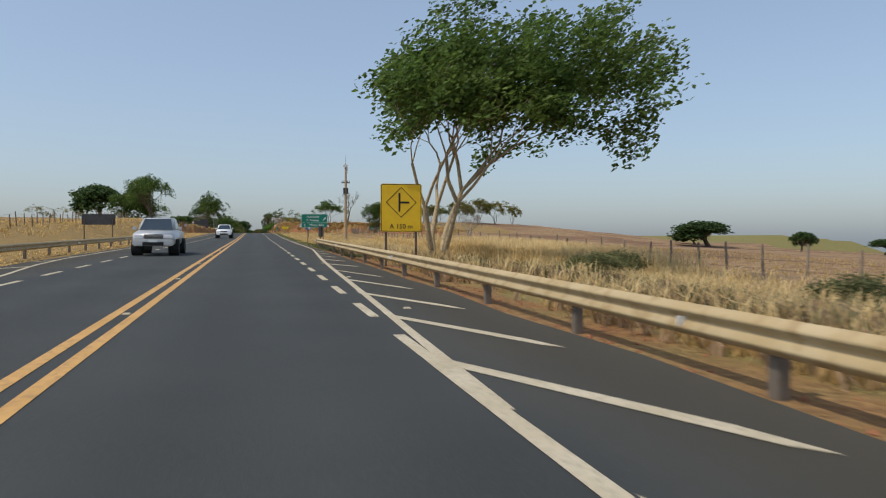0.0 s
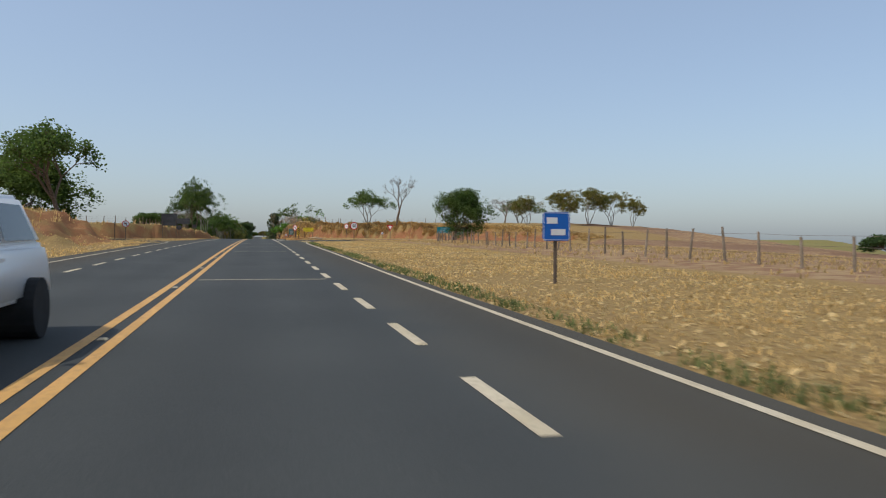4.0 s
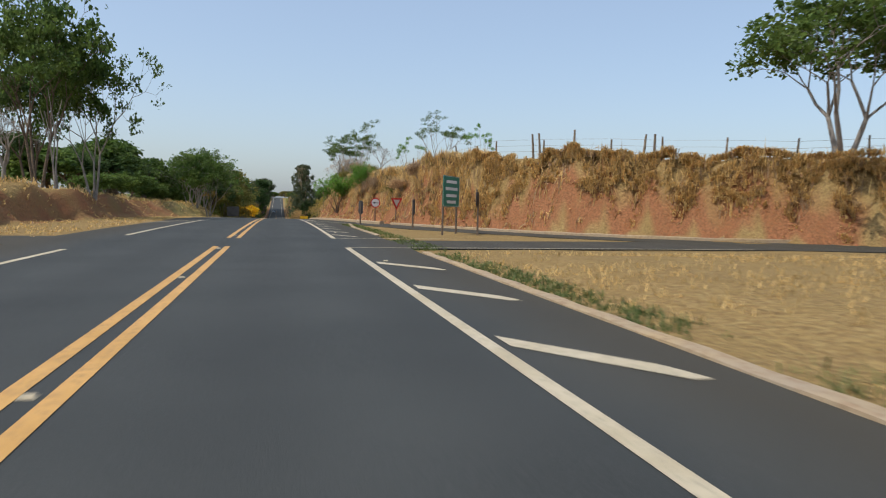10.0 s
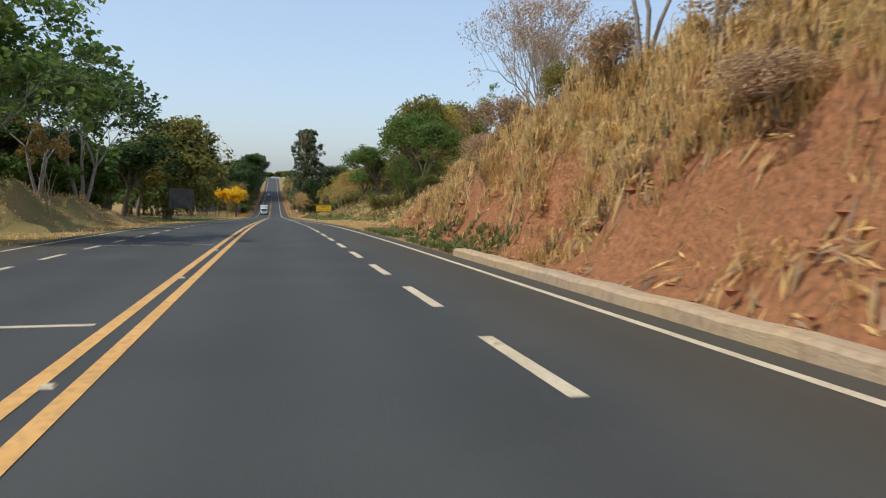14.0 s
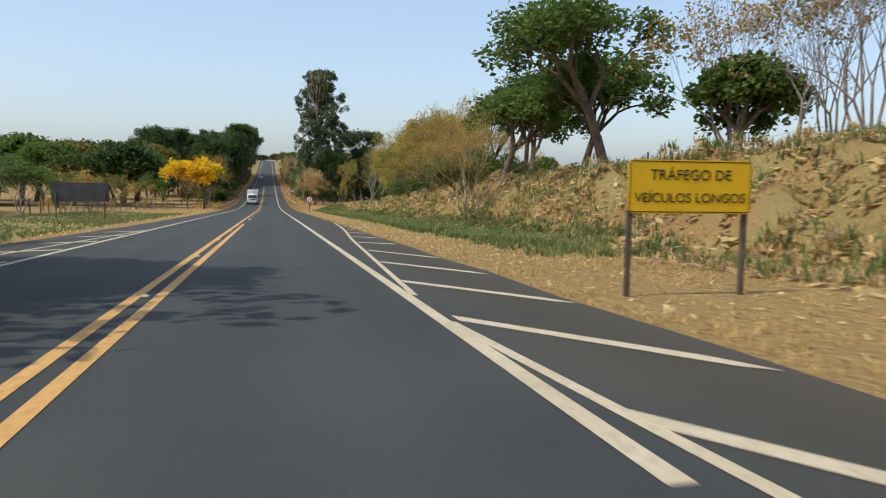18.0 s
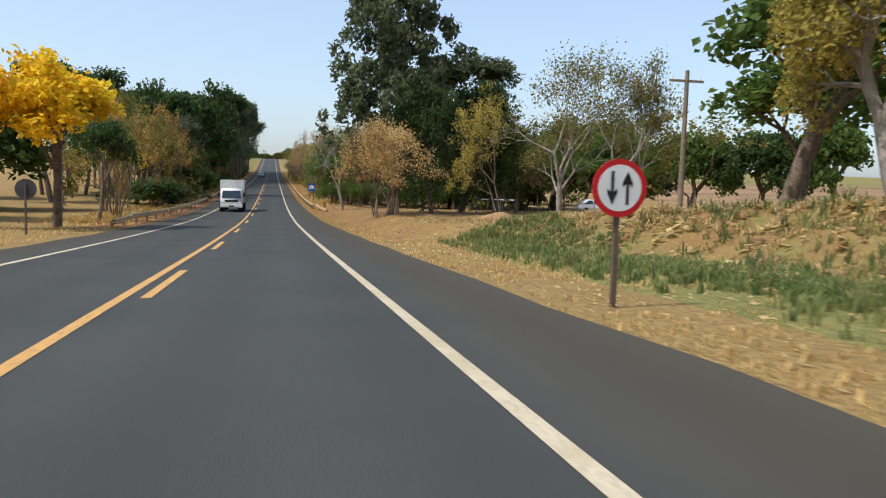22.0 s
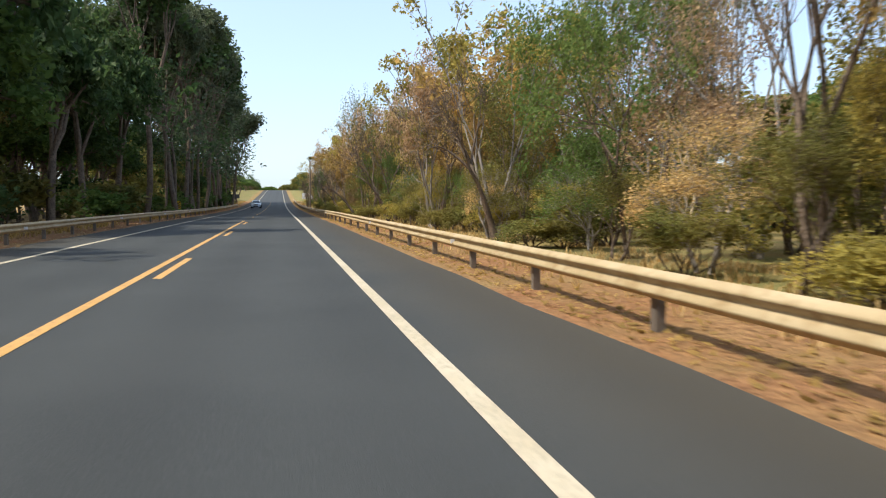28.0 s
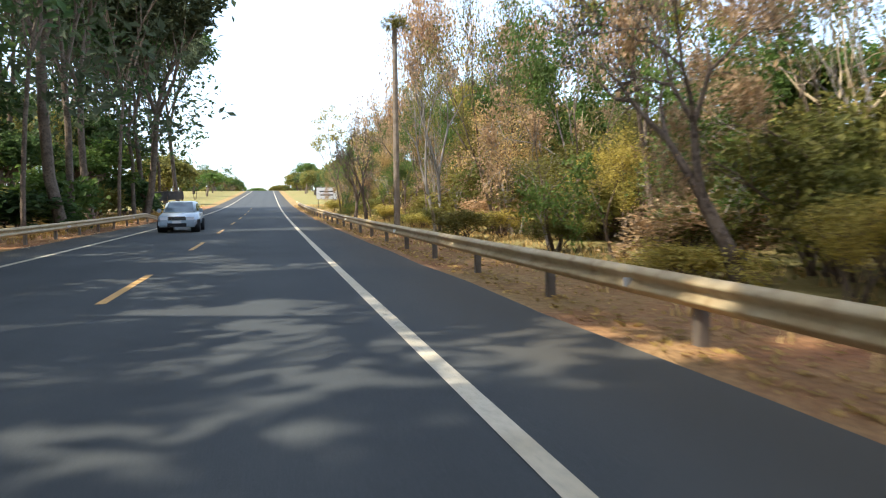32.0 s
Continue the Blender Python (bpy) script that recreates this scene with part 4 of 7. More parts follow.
tree("dense", 9, BARK, LEAF_GREEN, 16.6, 482, 7.0, 8, "full green tree on the verge bank")
tree("round", 2, BARK, LEAF_GREEN, 23, 466, 4.8, 5, "small full green tree on the verge bank")
tree("bare", 3, BARK_GREY, None, 24, 463, 5.2, 5, "small leafless tree on the verge bank")
for x, y, h, lm in ((24, 459, 9.6, LEAF_TAN), (26.5, 464, 10.4, LEAF_OLIVE), (23.4, 467, 9.0, LEAF_OCHRE)):
    tree("vase", 6, BARK_GREY, lm, x, y, h, 7.5, "tall drooping dry tree on the verge bank")
tree("vase", 6, BARK_PALE, LEAF_OCHRE, 13.4, 478, 7.2, 7, "vase-shaped dry tree with pale stems on the verge", turn=70)
for i, (x, y, h) in enumerate(((22, 478, 7.5), (23, 484, 8), (21, 490, 8.2), (23.5, 496, 8), (22, 503, 8.5))):
    tree("dense", 8 + i % 2, BARK, LEAF_GREEN, x, y, h, 8, "dark-trunked green tree in a row by the fence", group="fence row trees")
for i, (x, y, h) in enumerate(((19.5, 509, 8), (22, 514, 8.6), (20, 520, 9), (23, 527, 9.2), (20.5, 534, 9.5), (24, 541, 9))):
    tree("scrub", 1 + i % 3, BARK, (LEAF_OCHRE, LEAF_GOLD, LEAF_GOLD)[i % 3], x, y, h, 9.5, "olive and ochre tree in a row by the fence", group="fence row trees")
for i in range(9):
    tree(("scrub", "vase", "broad")[i % 3], (2, 6, 4)[i % 3], (BARK_GREY, BARK)[i % 2], (LEAF_GOLD, LEAF_OCHRE, LEAF_GOLD)[i % 3], 18.6 + 1.6 * lr0.random(), 503 + 5.2 * i, 8.2 + lr0.random(), 7.5, "golden dry tree with grey trunk in the fence row", group="fence row trees")
for i, (x, y, h) in enumerate(((16, 503, 4.6), (17, 512, 5), (16.5, 522, 5))):
    tree("scrub", 1 + i % 3, BARK, LEAF_OLIVE if i % 3 else LEAF_GOLD, x, y, h, 6.5, "bushy olive tree on the verge bank")
for i, (x, y, h) in enumerate(((22, 553, 10.5), (30, 563, 10), (31, 552, 11))):
    tree("dense", 9, BARK, LEAF_GREEN, x, y, h, 11, "large green tree behind the verge bank")
tree("tall_gum", 5, BARK_PALE, LEAF_EUC, 12.4, 591, 26.6, 11.4, "very tall grey-green eucalyptus towering over the road", turn=30)
tree("gum", 6, BARK_PALE, LEAF_EUC, 22.0, 603, 16, 10, "tall grey-green eucalyptus beside the road")
tree("full", 2, BARK, LEAF_DARK, 19.5, 597, 12, 9.5, "dark green tree beneath the eucalyptus")
for x, y, h, w, lm, s in ((25, 597, 8.0, 8, LEAF_GREEN, 2), (29, 584, 9, 9, LEAF_GREEN, 1), (28, 592, 9, 10, LEAF_GREEN, 2), (34, 580, 9, 10, LEAF_OLIVE, 1), (30, 600, 8, 9, LEAF_GREEN, 3)):
    tree("scrub", s, BARK, lm, x, y, h, w, "olive tree standing on the dusty lot")
tree("scrub", 4, BARK, LEAF_GOLD, 17.6, 577.5, 9.2, 7.0, "upright green-gold tree beside heaps of dug soil", turn=75, name="lot_tree")
tree("airy", 5, BARK_GREY, LEAF_OLIVE, 20.0, 572.5, 10.6, 9.5, "tall olive tree with forked limbs on the dusty lot", turn=200, name="lot_tree")
tree("airy", 3, BARK_GREY, LEAF_OLIVE, 20.9, 566.5, 9.6, 7.5, "tall leaning tree with a high open crown", turn=20, name="lot_tree", tip=(0, 9))
tree("full", 2, BARK, LEAF_DARK, 14.4, 585.5, 10.5, 6.5, "dark green tree beneath the eucalyptus")
tree("airy", 3, BARK, LEAF_BUFF, 9.3, 579.4, 7.0, 8.4, "ochre half-bare tree with a broad crown on the dusty lot", turn=120)
tree("airy", 5, BARK, LEAF_BUFF, 10.3, 580.4, 6.6, 7.0, "tan half-bare tree with several stems on the dusty lot", turn=10)
tree("thin", 2, BARK, LEAF_OCHRE, 9.4, 583.0, 4.2, 2.6, "thin-stemmed dry tree on the dusty lot")
tree("broad", 4, BARK, LEAF_TAN, 24, 600, 9.0, 11, "large tan tree with a broad crown on the dusty lot", turn=20)
tree("bare", 3, BARK_GREY, None, 9.6, 612, 8.5, 7.5, "leafless grey tree behind the guard rail end")
tree("thin", 4, BARK_GREY, LEAF_GREEN, 18.2, 610, 10, 5, "tall thin tree on the dusty lot")
for i, (x, y, h) in enumerate(((10.2, 634, 6.5), (12, 628, 7.5), (14.5, 624, 8.5), (17.5, 622, 9.5), (20.5, 620, 10), (24, 618, 10.5), (28, 616, 10), (15, 634, 9.5), (20, 630, 11), (26, 626, 12), (32, 620, 10), (12.5, 640, 8))):
    tree("dense", 8 + i % 2, BARK, LEAF_MID if i % 3 else LEAF_GREEN, x, y, h, 7.5, "dense full green tree of the roadside thicket", group="roadside thicket")
for i, (x, y) in enumerate(((9.4, 629), (10.8, 625.5), (12.6, 622), (14.2, 619.5), (16, 618), (18, 616.5), (21, 615))):
    tree("bush", 3, BARK, LEAF_GREEN, x, y, 2.8 + 0.5 * (i % 2), 3.4, "leafy green bush at the foot of the thicket", name="bush", category="bush", group="thicket bushes")
# dry shrubs on the face of the cut bank
for i in range(20):
    y = 301 + i * 4.6 + 2 * lr0.random()
    x = float(knots(y, BANK_R, 1)) + float(knots(y, BANK_R, 3)) * (0.45 + 0.75 * lr0.random())
    tree("hedge", 1 + i % 2, BARK_GREY, (DEAD_WEED, LEAF_TAN, LEAF_OLIVE, DEAD_WEED)[i % 4], x, y, 0.9 + 0.9 * lr0.random(), 1.5 + lr0.random(), "dry brown shrub growing on the cut bank", name="dry_shrub", category="shrub", group="dry bank shrubs")
# left side from the bank to the yellow trees
for x, y, h, w, s, lm in ((-11.0, 372, 9.4, 11.5, 7, LEAF_GREEN), (-9.0, 370.5, 8.4, 8.4, 4, LEAF_GREEN), (-13.6, 409.5, 12.4, 12.5, 4, LEAF_DARK), (-13.5, 386, 7.6, 10, 4, LEAF_DARK), (-13, 396, 8.6, 10, 7, LEAF_GREEN)):
    tree("umbrella", s, BARK_GREY, lm, x, y, h, w, "broad umbrella-crowned green tree on the opposite verge")
tree("full", 2, BARK_GREY, LEAF_OLIVE, -12.2, 448, 12.8, 13.5, "broad full-crowned olive tree on the opposite verge")
tree("thin", 2, BARK_PALE, LEAF_OCHRE, -10.2, 388, 5.5, 3.5, "thin dry tree on the verge")
lr = np.random.default_rng(5)
for i in range(34):
    y = 336 + i * 3.4
    x = -17.5 - lr.random() * 10
    tree(("dense", "round", "scrub")[i % 3], (8, 2, 1)[i % 3], BARK, (LEAF_DARK, LEAF_GREEN, LEAF_DARK)[i % 3], x, y, 4.8 + 2.6 * lr.random(), 9, "dark green tree of the woods behind the verge", group="woods behind the verge")
for i in range(14):
    tree("bush", 3, BARK, LEAF_GREEN, -14.5 - lr.random() * 3, 330 + i * 7.5, 2.4 + lr.random(), 4.0, "green bush at the edge of the woods", name="bush", category="bush", group="woodland bushes")
for x, y, h in ((-15, 434, 9), (-18, 441, 9), (-17, 455, 10), (-22, 462, 9)):
    tree("dense", 9, BARK, LEAF_DARK, x, y, h, 9, "dark green tree behind the verge")
for i in range(30):
    tree(("round", "dense")[i % 2], (2, 8)[i % 2], BARK, (LEAF_DARK, LEAF_OLIVE, LEAF_GREEN)[i % 3], -19 - 2.4 * i - lr.random() * 5, 566 + lr.random() * 60, 9.5 + 4 * lr.random(), 12,
         "dark green tree of the distant belt beyond the meadow", group="distant tree belt")
for x, y, h, w in ((-33, 512, 9.5, 12), (-41, 520, 9.0, 12), (-27, 505, 5.5, 7), (-52, 500, 8, 13)):
    tree("round", 2, BARK, LEAF_DARK, x, y, h, w, "dark full tree standing on the meadow", group="meadow shade trees")
for x, y, h in ((-21, 505, 5.0), (-24, 497, 5.5), (-17.5, 500, 4.2)):
    tree("umbrella", 7, BARK_GREY, LEAF_MID, x, y, h, 6.5, "light green layered young tree on the meadow", group="light meadow trees")
for i in range(9):
    tree("scrub", 1 + i % 3, BARK, (LEAF_OLIVE, LEAF_GREEN, LEAF_OCHRE)[i % 3], -16 - lr.random() * 10, 520 + i * 6, 4.0 + 2 * lr.random(), 6, "low bushy tree at the meadow's edge", group="meadow trees")
tree("dense", 9, BARK, FLOWER, -9.2, 570, 8.6, 7.5, "yellow-flowering tree covered in bright blossom beside road")
tree("dense", 8, BARK, FLOWER, -11.4, 565, 8.0, 6.5, "yellow-flowering tree covered in bright blossom beside road")
tree("dense", 8, BARK, LEAF_DARK, -9.0, 579, 6.6, 5, "compact dark green tree beside the flowering trees")
tree("vase", 4, BARK, FLOWER, -10.4, 591, 7.0, 5, "half-bare tree with yellow blossom beside the guard rail")
for i in range(10):
    tree("scrub", 1 + i % 3, BARK, (LEAF_OLIVE, LEAF_OCHRE)[i % 2], -9.5 - 4 * lr.random(), 588 + i * 4.5, 8 + 3 * lr.random(), 6.5, "olive and ochre tree behind the opposite guard rail", group="opposite guard rail trees")
# the tall left wood: a front row, open at first, a second row, undergrowth, and the deep wood behind
for x, y, h, w in ((-10.5, 641, 16, 9), (-10.8, 651, 17, 10), (-12.2, 668, 15, 9), (-12.4, 691, 16, 9), (-10.0, 704, 12.5, 7.5), (-10.2, 712.5, 13, 7.5), (-9.8, 720, 13.5, 7.5)):
    tree("dense", 9, BARK, LEAF_DARK, x, y, h, w, "tall dark full-crowned tree of the roadside wood", group="tall roadside wood")
FRONT = [630] + [727 + 7.4 * i for i in range(19)]
for y, h, w in ((741, 22, 11.5), (757, 23, 12), (782, 23, 12), (806, 22, 12), (832, 20, 12)):
    tree("gum", 6, BARK, LEAF_EUC, -8.0, y, h, w, "tall spreading eucalyptus hanging over the road", group="overhanging roadside trees")
for i, y in enumerate(FRONT):
    y += 2 * lr.random()
    h = float(np.interp(y, [630, 648, 720, 740, 870], [11, 19, 20, 22, 20])) * (0.88 + 0.24 * lr.random())
    tree("gum", 5 + i % 3, BARK, (LEAF_EUC, LEAF_DARK, LEAF_EUC)[i % 3], -8.2 - lr.random() * 1.6, y, h, h * 0.46, "tall grey-green eucalyptus of the roadside wood", group="tall roadside wood")
for i in range(46):
    y = 636 + i * 5.0 + 2 * lr.random()
    h = float(np.interp(y, [630, 660, 690, 870], [12, 16, 18, 21])) * (0.9 + 0.16 * lr.random())
    tree("gum", 5 + i % 3, BARK, (LEAF_DARK, LEAF_EUC)[i % 2], (-15.5 if y < 728 else -13) - lr.random() * 3.0, y, h, h * 0.42, "tall dark eucalyptus of the roadside wood", group="tall roadside wood")
for i in range(62):
    y = 626 + i * 3.8 + lr.random() * 2
    tree(("dense", "scrub", "dense")[i % 3], (8, 2, 9)[i % 3], BARK, (LEAF_DARK, LEAF_OLIVE, LEAF_GREEN)[i % 3], -11.8 - lr.random() * 5, y, 6 + 5 * lr.random(), 8, "dark undergrowth tree of the roadside wood", group="wood undergrowth")
for i in range(44):
    tree("hedge", 1 + i % 2, BARK, (LEAF_DARK, LEAF_GREEN, LEAF_OLIVE)[i % 3], -9.8 - lr.random() * 5, 612 + i * 5.4, 2.0 + 2.0 * lr.random(), 5.4, "dark thicket bush at the foot of the wood", category="bush", group="wood edge thicket")
for i in range(66):
    tree(("dense", "gum")[i % 2], (8, 6)[i % 2], BARK, (LEAF_DARK, LEAF_DARK, LEAF_EUC)[i % 3], -20 - (i % 3) * 4 - lr.random() * 4, 632 + i * 3.5, (14 if i < 30 else 8) + 5 * lr.random(), 9.5, "dark tree deep in the tall wood", group="deep dark wood")
# the right wood behind the guard rail
for i in range(66):
    y = 645 + i * 3.3 + lr.random() * 1.5
    x = 9.8 + (i % 3) * 3.1 + lr.random() * 1.8
    h = (6.2, 8.6, 10.6)[i % 3] * (0.85 + 0.35 * lr.random())
    lm = (LEAF_OLIVE, LEAF_OCHRE, LEAF_GOLD, LEAF_OLIVE, LEAF_MID, LEAF_GREEN, LEAF_OLIVE)[int(lr.random() * 7)]
    if y > 772:
        lm = (LEAF_GREEN, LEAF_OLIVE, LEAF_GREEN, LEAF_TAN)[i % 4]
    tree("scrub", 1 + i % 4, (BARK, BARK_GREY, BARK_PALE)[i % 3], lm, x, y, h, h * 0.74, "olive and ochre scrub tree of the dry wood", group="dry roadside wood")
for i in range(36):
    y = 647 + i * 5.6
    tree(("airy", "thin", "vase")[i % 3], (3, 2, 4)[i % 3], (BARK, BARK_GREY)[i % 2], (LEAF_TAN, LEAF_GOLD, LEAF_OLIVE)[i % 3], 9.0 + lr.random() * 7, y, 8.5 + 3.5 * lr.random(), 6.5, "slender half-bare tree of the dry wood", group="slender wood trees")
for i in range(24):
    y = 650 + i * 8.6
    tree("dense", 8 + i % 2, BARK, (LEAF_OLIVE, LEAF_GREEN, LEAF_OLIVE)[i % 3], 21.5 + lr.random() * 7, y, 6 + 3 * lr.random(), 9, "green tree deep in the dry wood", group="deep wood trees")
for i in range(30):
    tree("bush", 3, BARK, (LEAF_OLIVE, LEAF_OLIVE, LEAF_GOLD)[i % 3], 8.8 + lr.random() * 2.2, 650 + i * 7.0 + lr.random() * 3, 0.7 + 0.9 * lr.random(), 2.0, "low mixed bush behind the guard rail", name="bush", category="bush", group="guard rail bushes")
for i in range(44):
    tree("hedge", 1 + i % 2, BARK, (LEAF_OLIVE, LEAF_GOLD, LEAF_OLIVE, LEAF_GOLD)[i % 4], 11.4 + (i % 2) * 3.4 + lr.random() * 2.6, 640 + i * 5.2, 1.8 + 1.8 * lr.random(), 4.4, "olive and ochre thicket bush of the dry wood", category="bush", group="dry wood thicket")
for i in range(16):
    tree("hedge", 1 + i % 2, BARK, (LEAF_OLIVE, LEAF_GOLD, LEAF_OLIVE, LEAF_OLIVE, LEAF_GOLD)[i % 5], 8.7 + lr.random() * 1.3, 652 + i * 13.5 + lr.random() * 4, 0.6 + 0.7 * lr.random(), 2.2, "tangled low thicket along the guard rail", category="bush", group="guard rail thicket")
for i in range(34):
    tree("airy", (3, 5)[i % 2], (BARK, BARK_GREY)[i % 2], (LEAF_OLIVE, LEAF_BUFF, LEAF_GOLD, LEAF_TAN, LEAF_MID)[i % 5], 9.4 + 3.5 * lr.random() + (0.8 if i > 14 else 0), 655 + i * 6.4 + 3 * lr.random(), 3.6 + 2.6 * lr.random(), 4.2, "twiggy small tree of the dry wood edge", group="twiggy wood edge trees")
for i in range(26):
    tree("hedge", 1 + i % 2, BARK, (DEAD_WEED, LEAF_OLIVE, LEAF_TAN)[i % 3], 11.0 + 4 * lr.random(), 735 + i * 5.4, 1.2 + 1.0 * lr.random(), 3.2, "dry tangled bush inside the wood edge", category="bush", group="tangled wood edge")
for i in range(12):
    tree("hedge", 1 + i % 2, BARK, LEAF_MID if i % 2 else LEAF_GREEN, 10.5 + i * 1.9, 634 - i * 1.9, 3.2 + lr.random(), 5.0, "full green thicket bush behind the lot", category="bush", group="lot thicket")
for i in range(5):
    tree("hedge", 1 + i % 2, BARK, (LEAF_OLIVE, LEAF_GREEN)[i % 2], 15 + lr.random() * 6, 490 + i * 7.0, 2.6 + lr.random(), 5.0, "olive thicket bush under the fence row trees", category="bush", group="fence row thicket")
for i in range(46):
    tree(("dense", "round")[i % 2], (8, 2)[i % 2], BARK, (LEAF_GREEN, LEAF_OLIVE, LEAF_DARK)[i % 3], 26 + 16 * lr.random(), 606 + i * 6.4, 5.5 + 2.5 * lr.random(), 10, "green tree far inside the dry wood", group="inner wood trees")
for i in range(30):
    tree("hedge", 1 + i % 2, BARK, (LEAF_OLIVE, LEAF_GREEN)[i % 2], 21.5 + 8 * lr.random(), 612 + i * 9.0, 3.2 + 1.5 * lr.random(), 7, "thicket bush inside the dry wood", category="bush", group="inner thicket")
for i, (x, y) in enumerate(((31, 613), (36, 616), (41, 612), (46, 616), (52, 611), (38, 622), (29, 617), (58, 606), (64, 600))):
    tree("round", 2, BARK, (LEAF_GREEN, LEAF_DARK)[i % 2], x, y, 8.5 + i % 3, 9, "dark full tree behind the farm gate", group="gate trees")
for x, y, h, k, lm in ((14.6, 648, 8.6, 3, LEAF_BUFF), (18, 652, 9.5, 5, LEAF_MID)):
    tree("airy", k, BARK, lm, x, y, h, 7.5, "tall airy tree over the dry wood")
for i in range(44):
    y = 884 + i * 8.2
    tree(("dense", "round", "scrub")[i % 3], (8, 2, 1)[i % 3], BARK, (LEAF_GREEN, LEAF_OLIVE, LEAF_DARK)[i % 3], (-1) ** i * (12 + lr.random() * 9), y, 5.5 + 3.5 * lr.random(), 8.5, "tree of the far roadside belt", group="far roadside belt")
for i in range(24):
    tree("round", 2, BARK, (LEAF_OLIVE, LEAF_DARK, LEAF_GREEN)[i % 3], -150 + 13 * i + 5 * lr.random(), 1225 + 40 * lr.random(), 8 + 4 * lr.random(), 14, "tree on the far hilltop", group="far hilltop trees")
for i, (x, y, h, lean) in enumerate(((9.6, 684, 6.2, -14), (10.2, 697, 7.0, 16), (9.4, 709, 6.4, -18), (10.0, 722, 6.8, 12), (9.3, 731, 5.8, -20), (10.4, 742, 7.4, 15), (9.5, 752, 6.2, -16), (10.0, 763, 6.8, 18), (9.4, 774, 6.0, -12))):
    tree("bare", (3, 6)[i % 2], BARK, None, x, y, h, 5.0, "crooked leafless tree leaning in the dry wood edge", group="crooked leafless trees", tip=(lean * 0.4, lean))
for i in range(44):
    tree("airy", (3, 5)[i % 2], (BARK, BARK_GREY)[i % 2], (LEAF_OLIVE, LEAF_MID, LEAF_GOLD, LEAF_OLIVE, LEAF_BUFF)[i % 5], 9.5 + 3.4 * lr.random(), 642 + i * 3.3, 2.2 + 1.3 * lr.random(), 3.0, "twiggy low scrub of the dry wood edge", name="scrub_bush", category="bush", group="twiggy low scrub")
for i in range(16):
    tree("hedge", 1 + i % 2, BARK, (LEAF_OLIVE, LEAF_GREEN)[i % 2], 13 + 7 * lr.random(), 752 + i * 3.6, 2.6 + 1.2 * lr.random(), 5.0, "olive thicket bush inside the wood", category="bush", group="inner thicket")
tree("bare", 3, BARK, None, 7.5, 806, 6.2, 4.0, "leafless forked tree behind the guard rail")
tree("bare", 6, BARK, None, 7.8, 815, 5.4, 4.0, "leafless forked tree behind the guard rail")
for i in range(12):
    tree("umbrella", 7, BARK, LEAF_DARK, (-1) ** i * (14 + lr.random() * 50), 930 + i * 22, 7, 12, "far tree beside the rising road", group="far roadside trees")


def bamboo(seed, x, y, high):
    """A clump of arching dry canes with thin leaves."""
    rng = np.random.default_rng(seed)
    segs, ends = [], []
    for i in range(70):
        a, out = rng.random() * 6.28, 0.15 + 0.85 * rng.random()
        p = Vector((math.cos(a) * 0.9 * rng.random(), math.sin(a) * 0.9 * rng.random(), -0.1))
        d = Vector((math.cos(a) * 0.25 * out, math.sin(a) * 0.25 * out, 1)).normalized()
        ln, r = high * (0.7 + 0.4 * rng.random()), 0.035 + 0.02 * rng.random()
        for k in range(7):
            q = p + d * ln / 7
            segs.append((p.copy(), q.copy(), r * (1 - k * 0.12), r * (0.88 - k * 0.12)))
            p = q
            d = (d + Vector((math.cos(a) * 0.10 * out, math.sin(a) * 0.10 * out, -0.055 * k * out))).normalized()
            if k > 2:
                ends.append(p.copy())
    ob = new("bamboo_clump")
    v, f = tubes(segs, 5)
    part("cane", mesh_of("cane", v, f, STRAW_CANE, True), None, ob)
    lv, lf = leaf_cloud(rng, ends, 4200, 0.55, 0.9, 0.20, 1.7, droop=0.8)
    part("foliage", cloud_mesh("foliage", lv, lf, LEAF_OCHRE), None, ob)
    ob.matrix_basis = pose(x, y, at_land(x, y))
    return tagged(ob, "dry straw-coloured bamboo clump arching towards the road", "bamboo", "bamboo clumps")


STRAW_CANE = material("dry_cane", (0.36, 0.25, 0.11), (0.26, 0.18, 0.09), 2.0, 0.6, bump=0.2)
clump = bamboo(1, 10.6, 738, 8.4)
for x, y, s, r in ((10.9, 744.5, 1.1, 70), (13.5, 756, 0.95, 140), (11.8, 764, 1.0, 220), (12.2, 726, 1.05, 20), (11.6, 733, 0.9, 100), (12.5, 700, 0.9, 20), (13.6, 694, 1.1, 200), (14.4, 700, 0.95, 60)):
    copy_thing(clump, pose(x, y, at_land(x, y), 0, 0, r) @ Matrix.Diagonal((s, s, s, 1)))


# ---- guard rails ----
def box(bm, x0, x1, y0, y1, z0, z1, bevel=0.0):
    r = bmesh.ops.create_cube(bm, size=1.0)
    for v in r["verts"]:
        v.co = Vector((x0 + (v.co.x + 0.5) * (x1 - x0), y0 + (v.co.y + 0.5) * (y1 - y0), z0 + (v.co.z + 0.5) * (z1 - z0)))
    if bevel:
        es = list({e for v in r["verts"] for e in v.link_edges})
        bmesh.ops.bevel(bm, geom=es, offset=bevel, segments=2, affect="EDGES", clamp_overlap=True)
    return r["verts"]


def solid(name, dims, mat, parent, label="", bevel=0.0, at=None):
    bm = bmesh.new()
    box(bm, *dims, bevel)
    ob = part(name, bm, mat, parent, label)
    if at is not None:
        ob.matrix_basis = at
    return ob


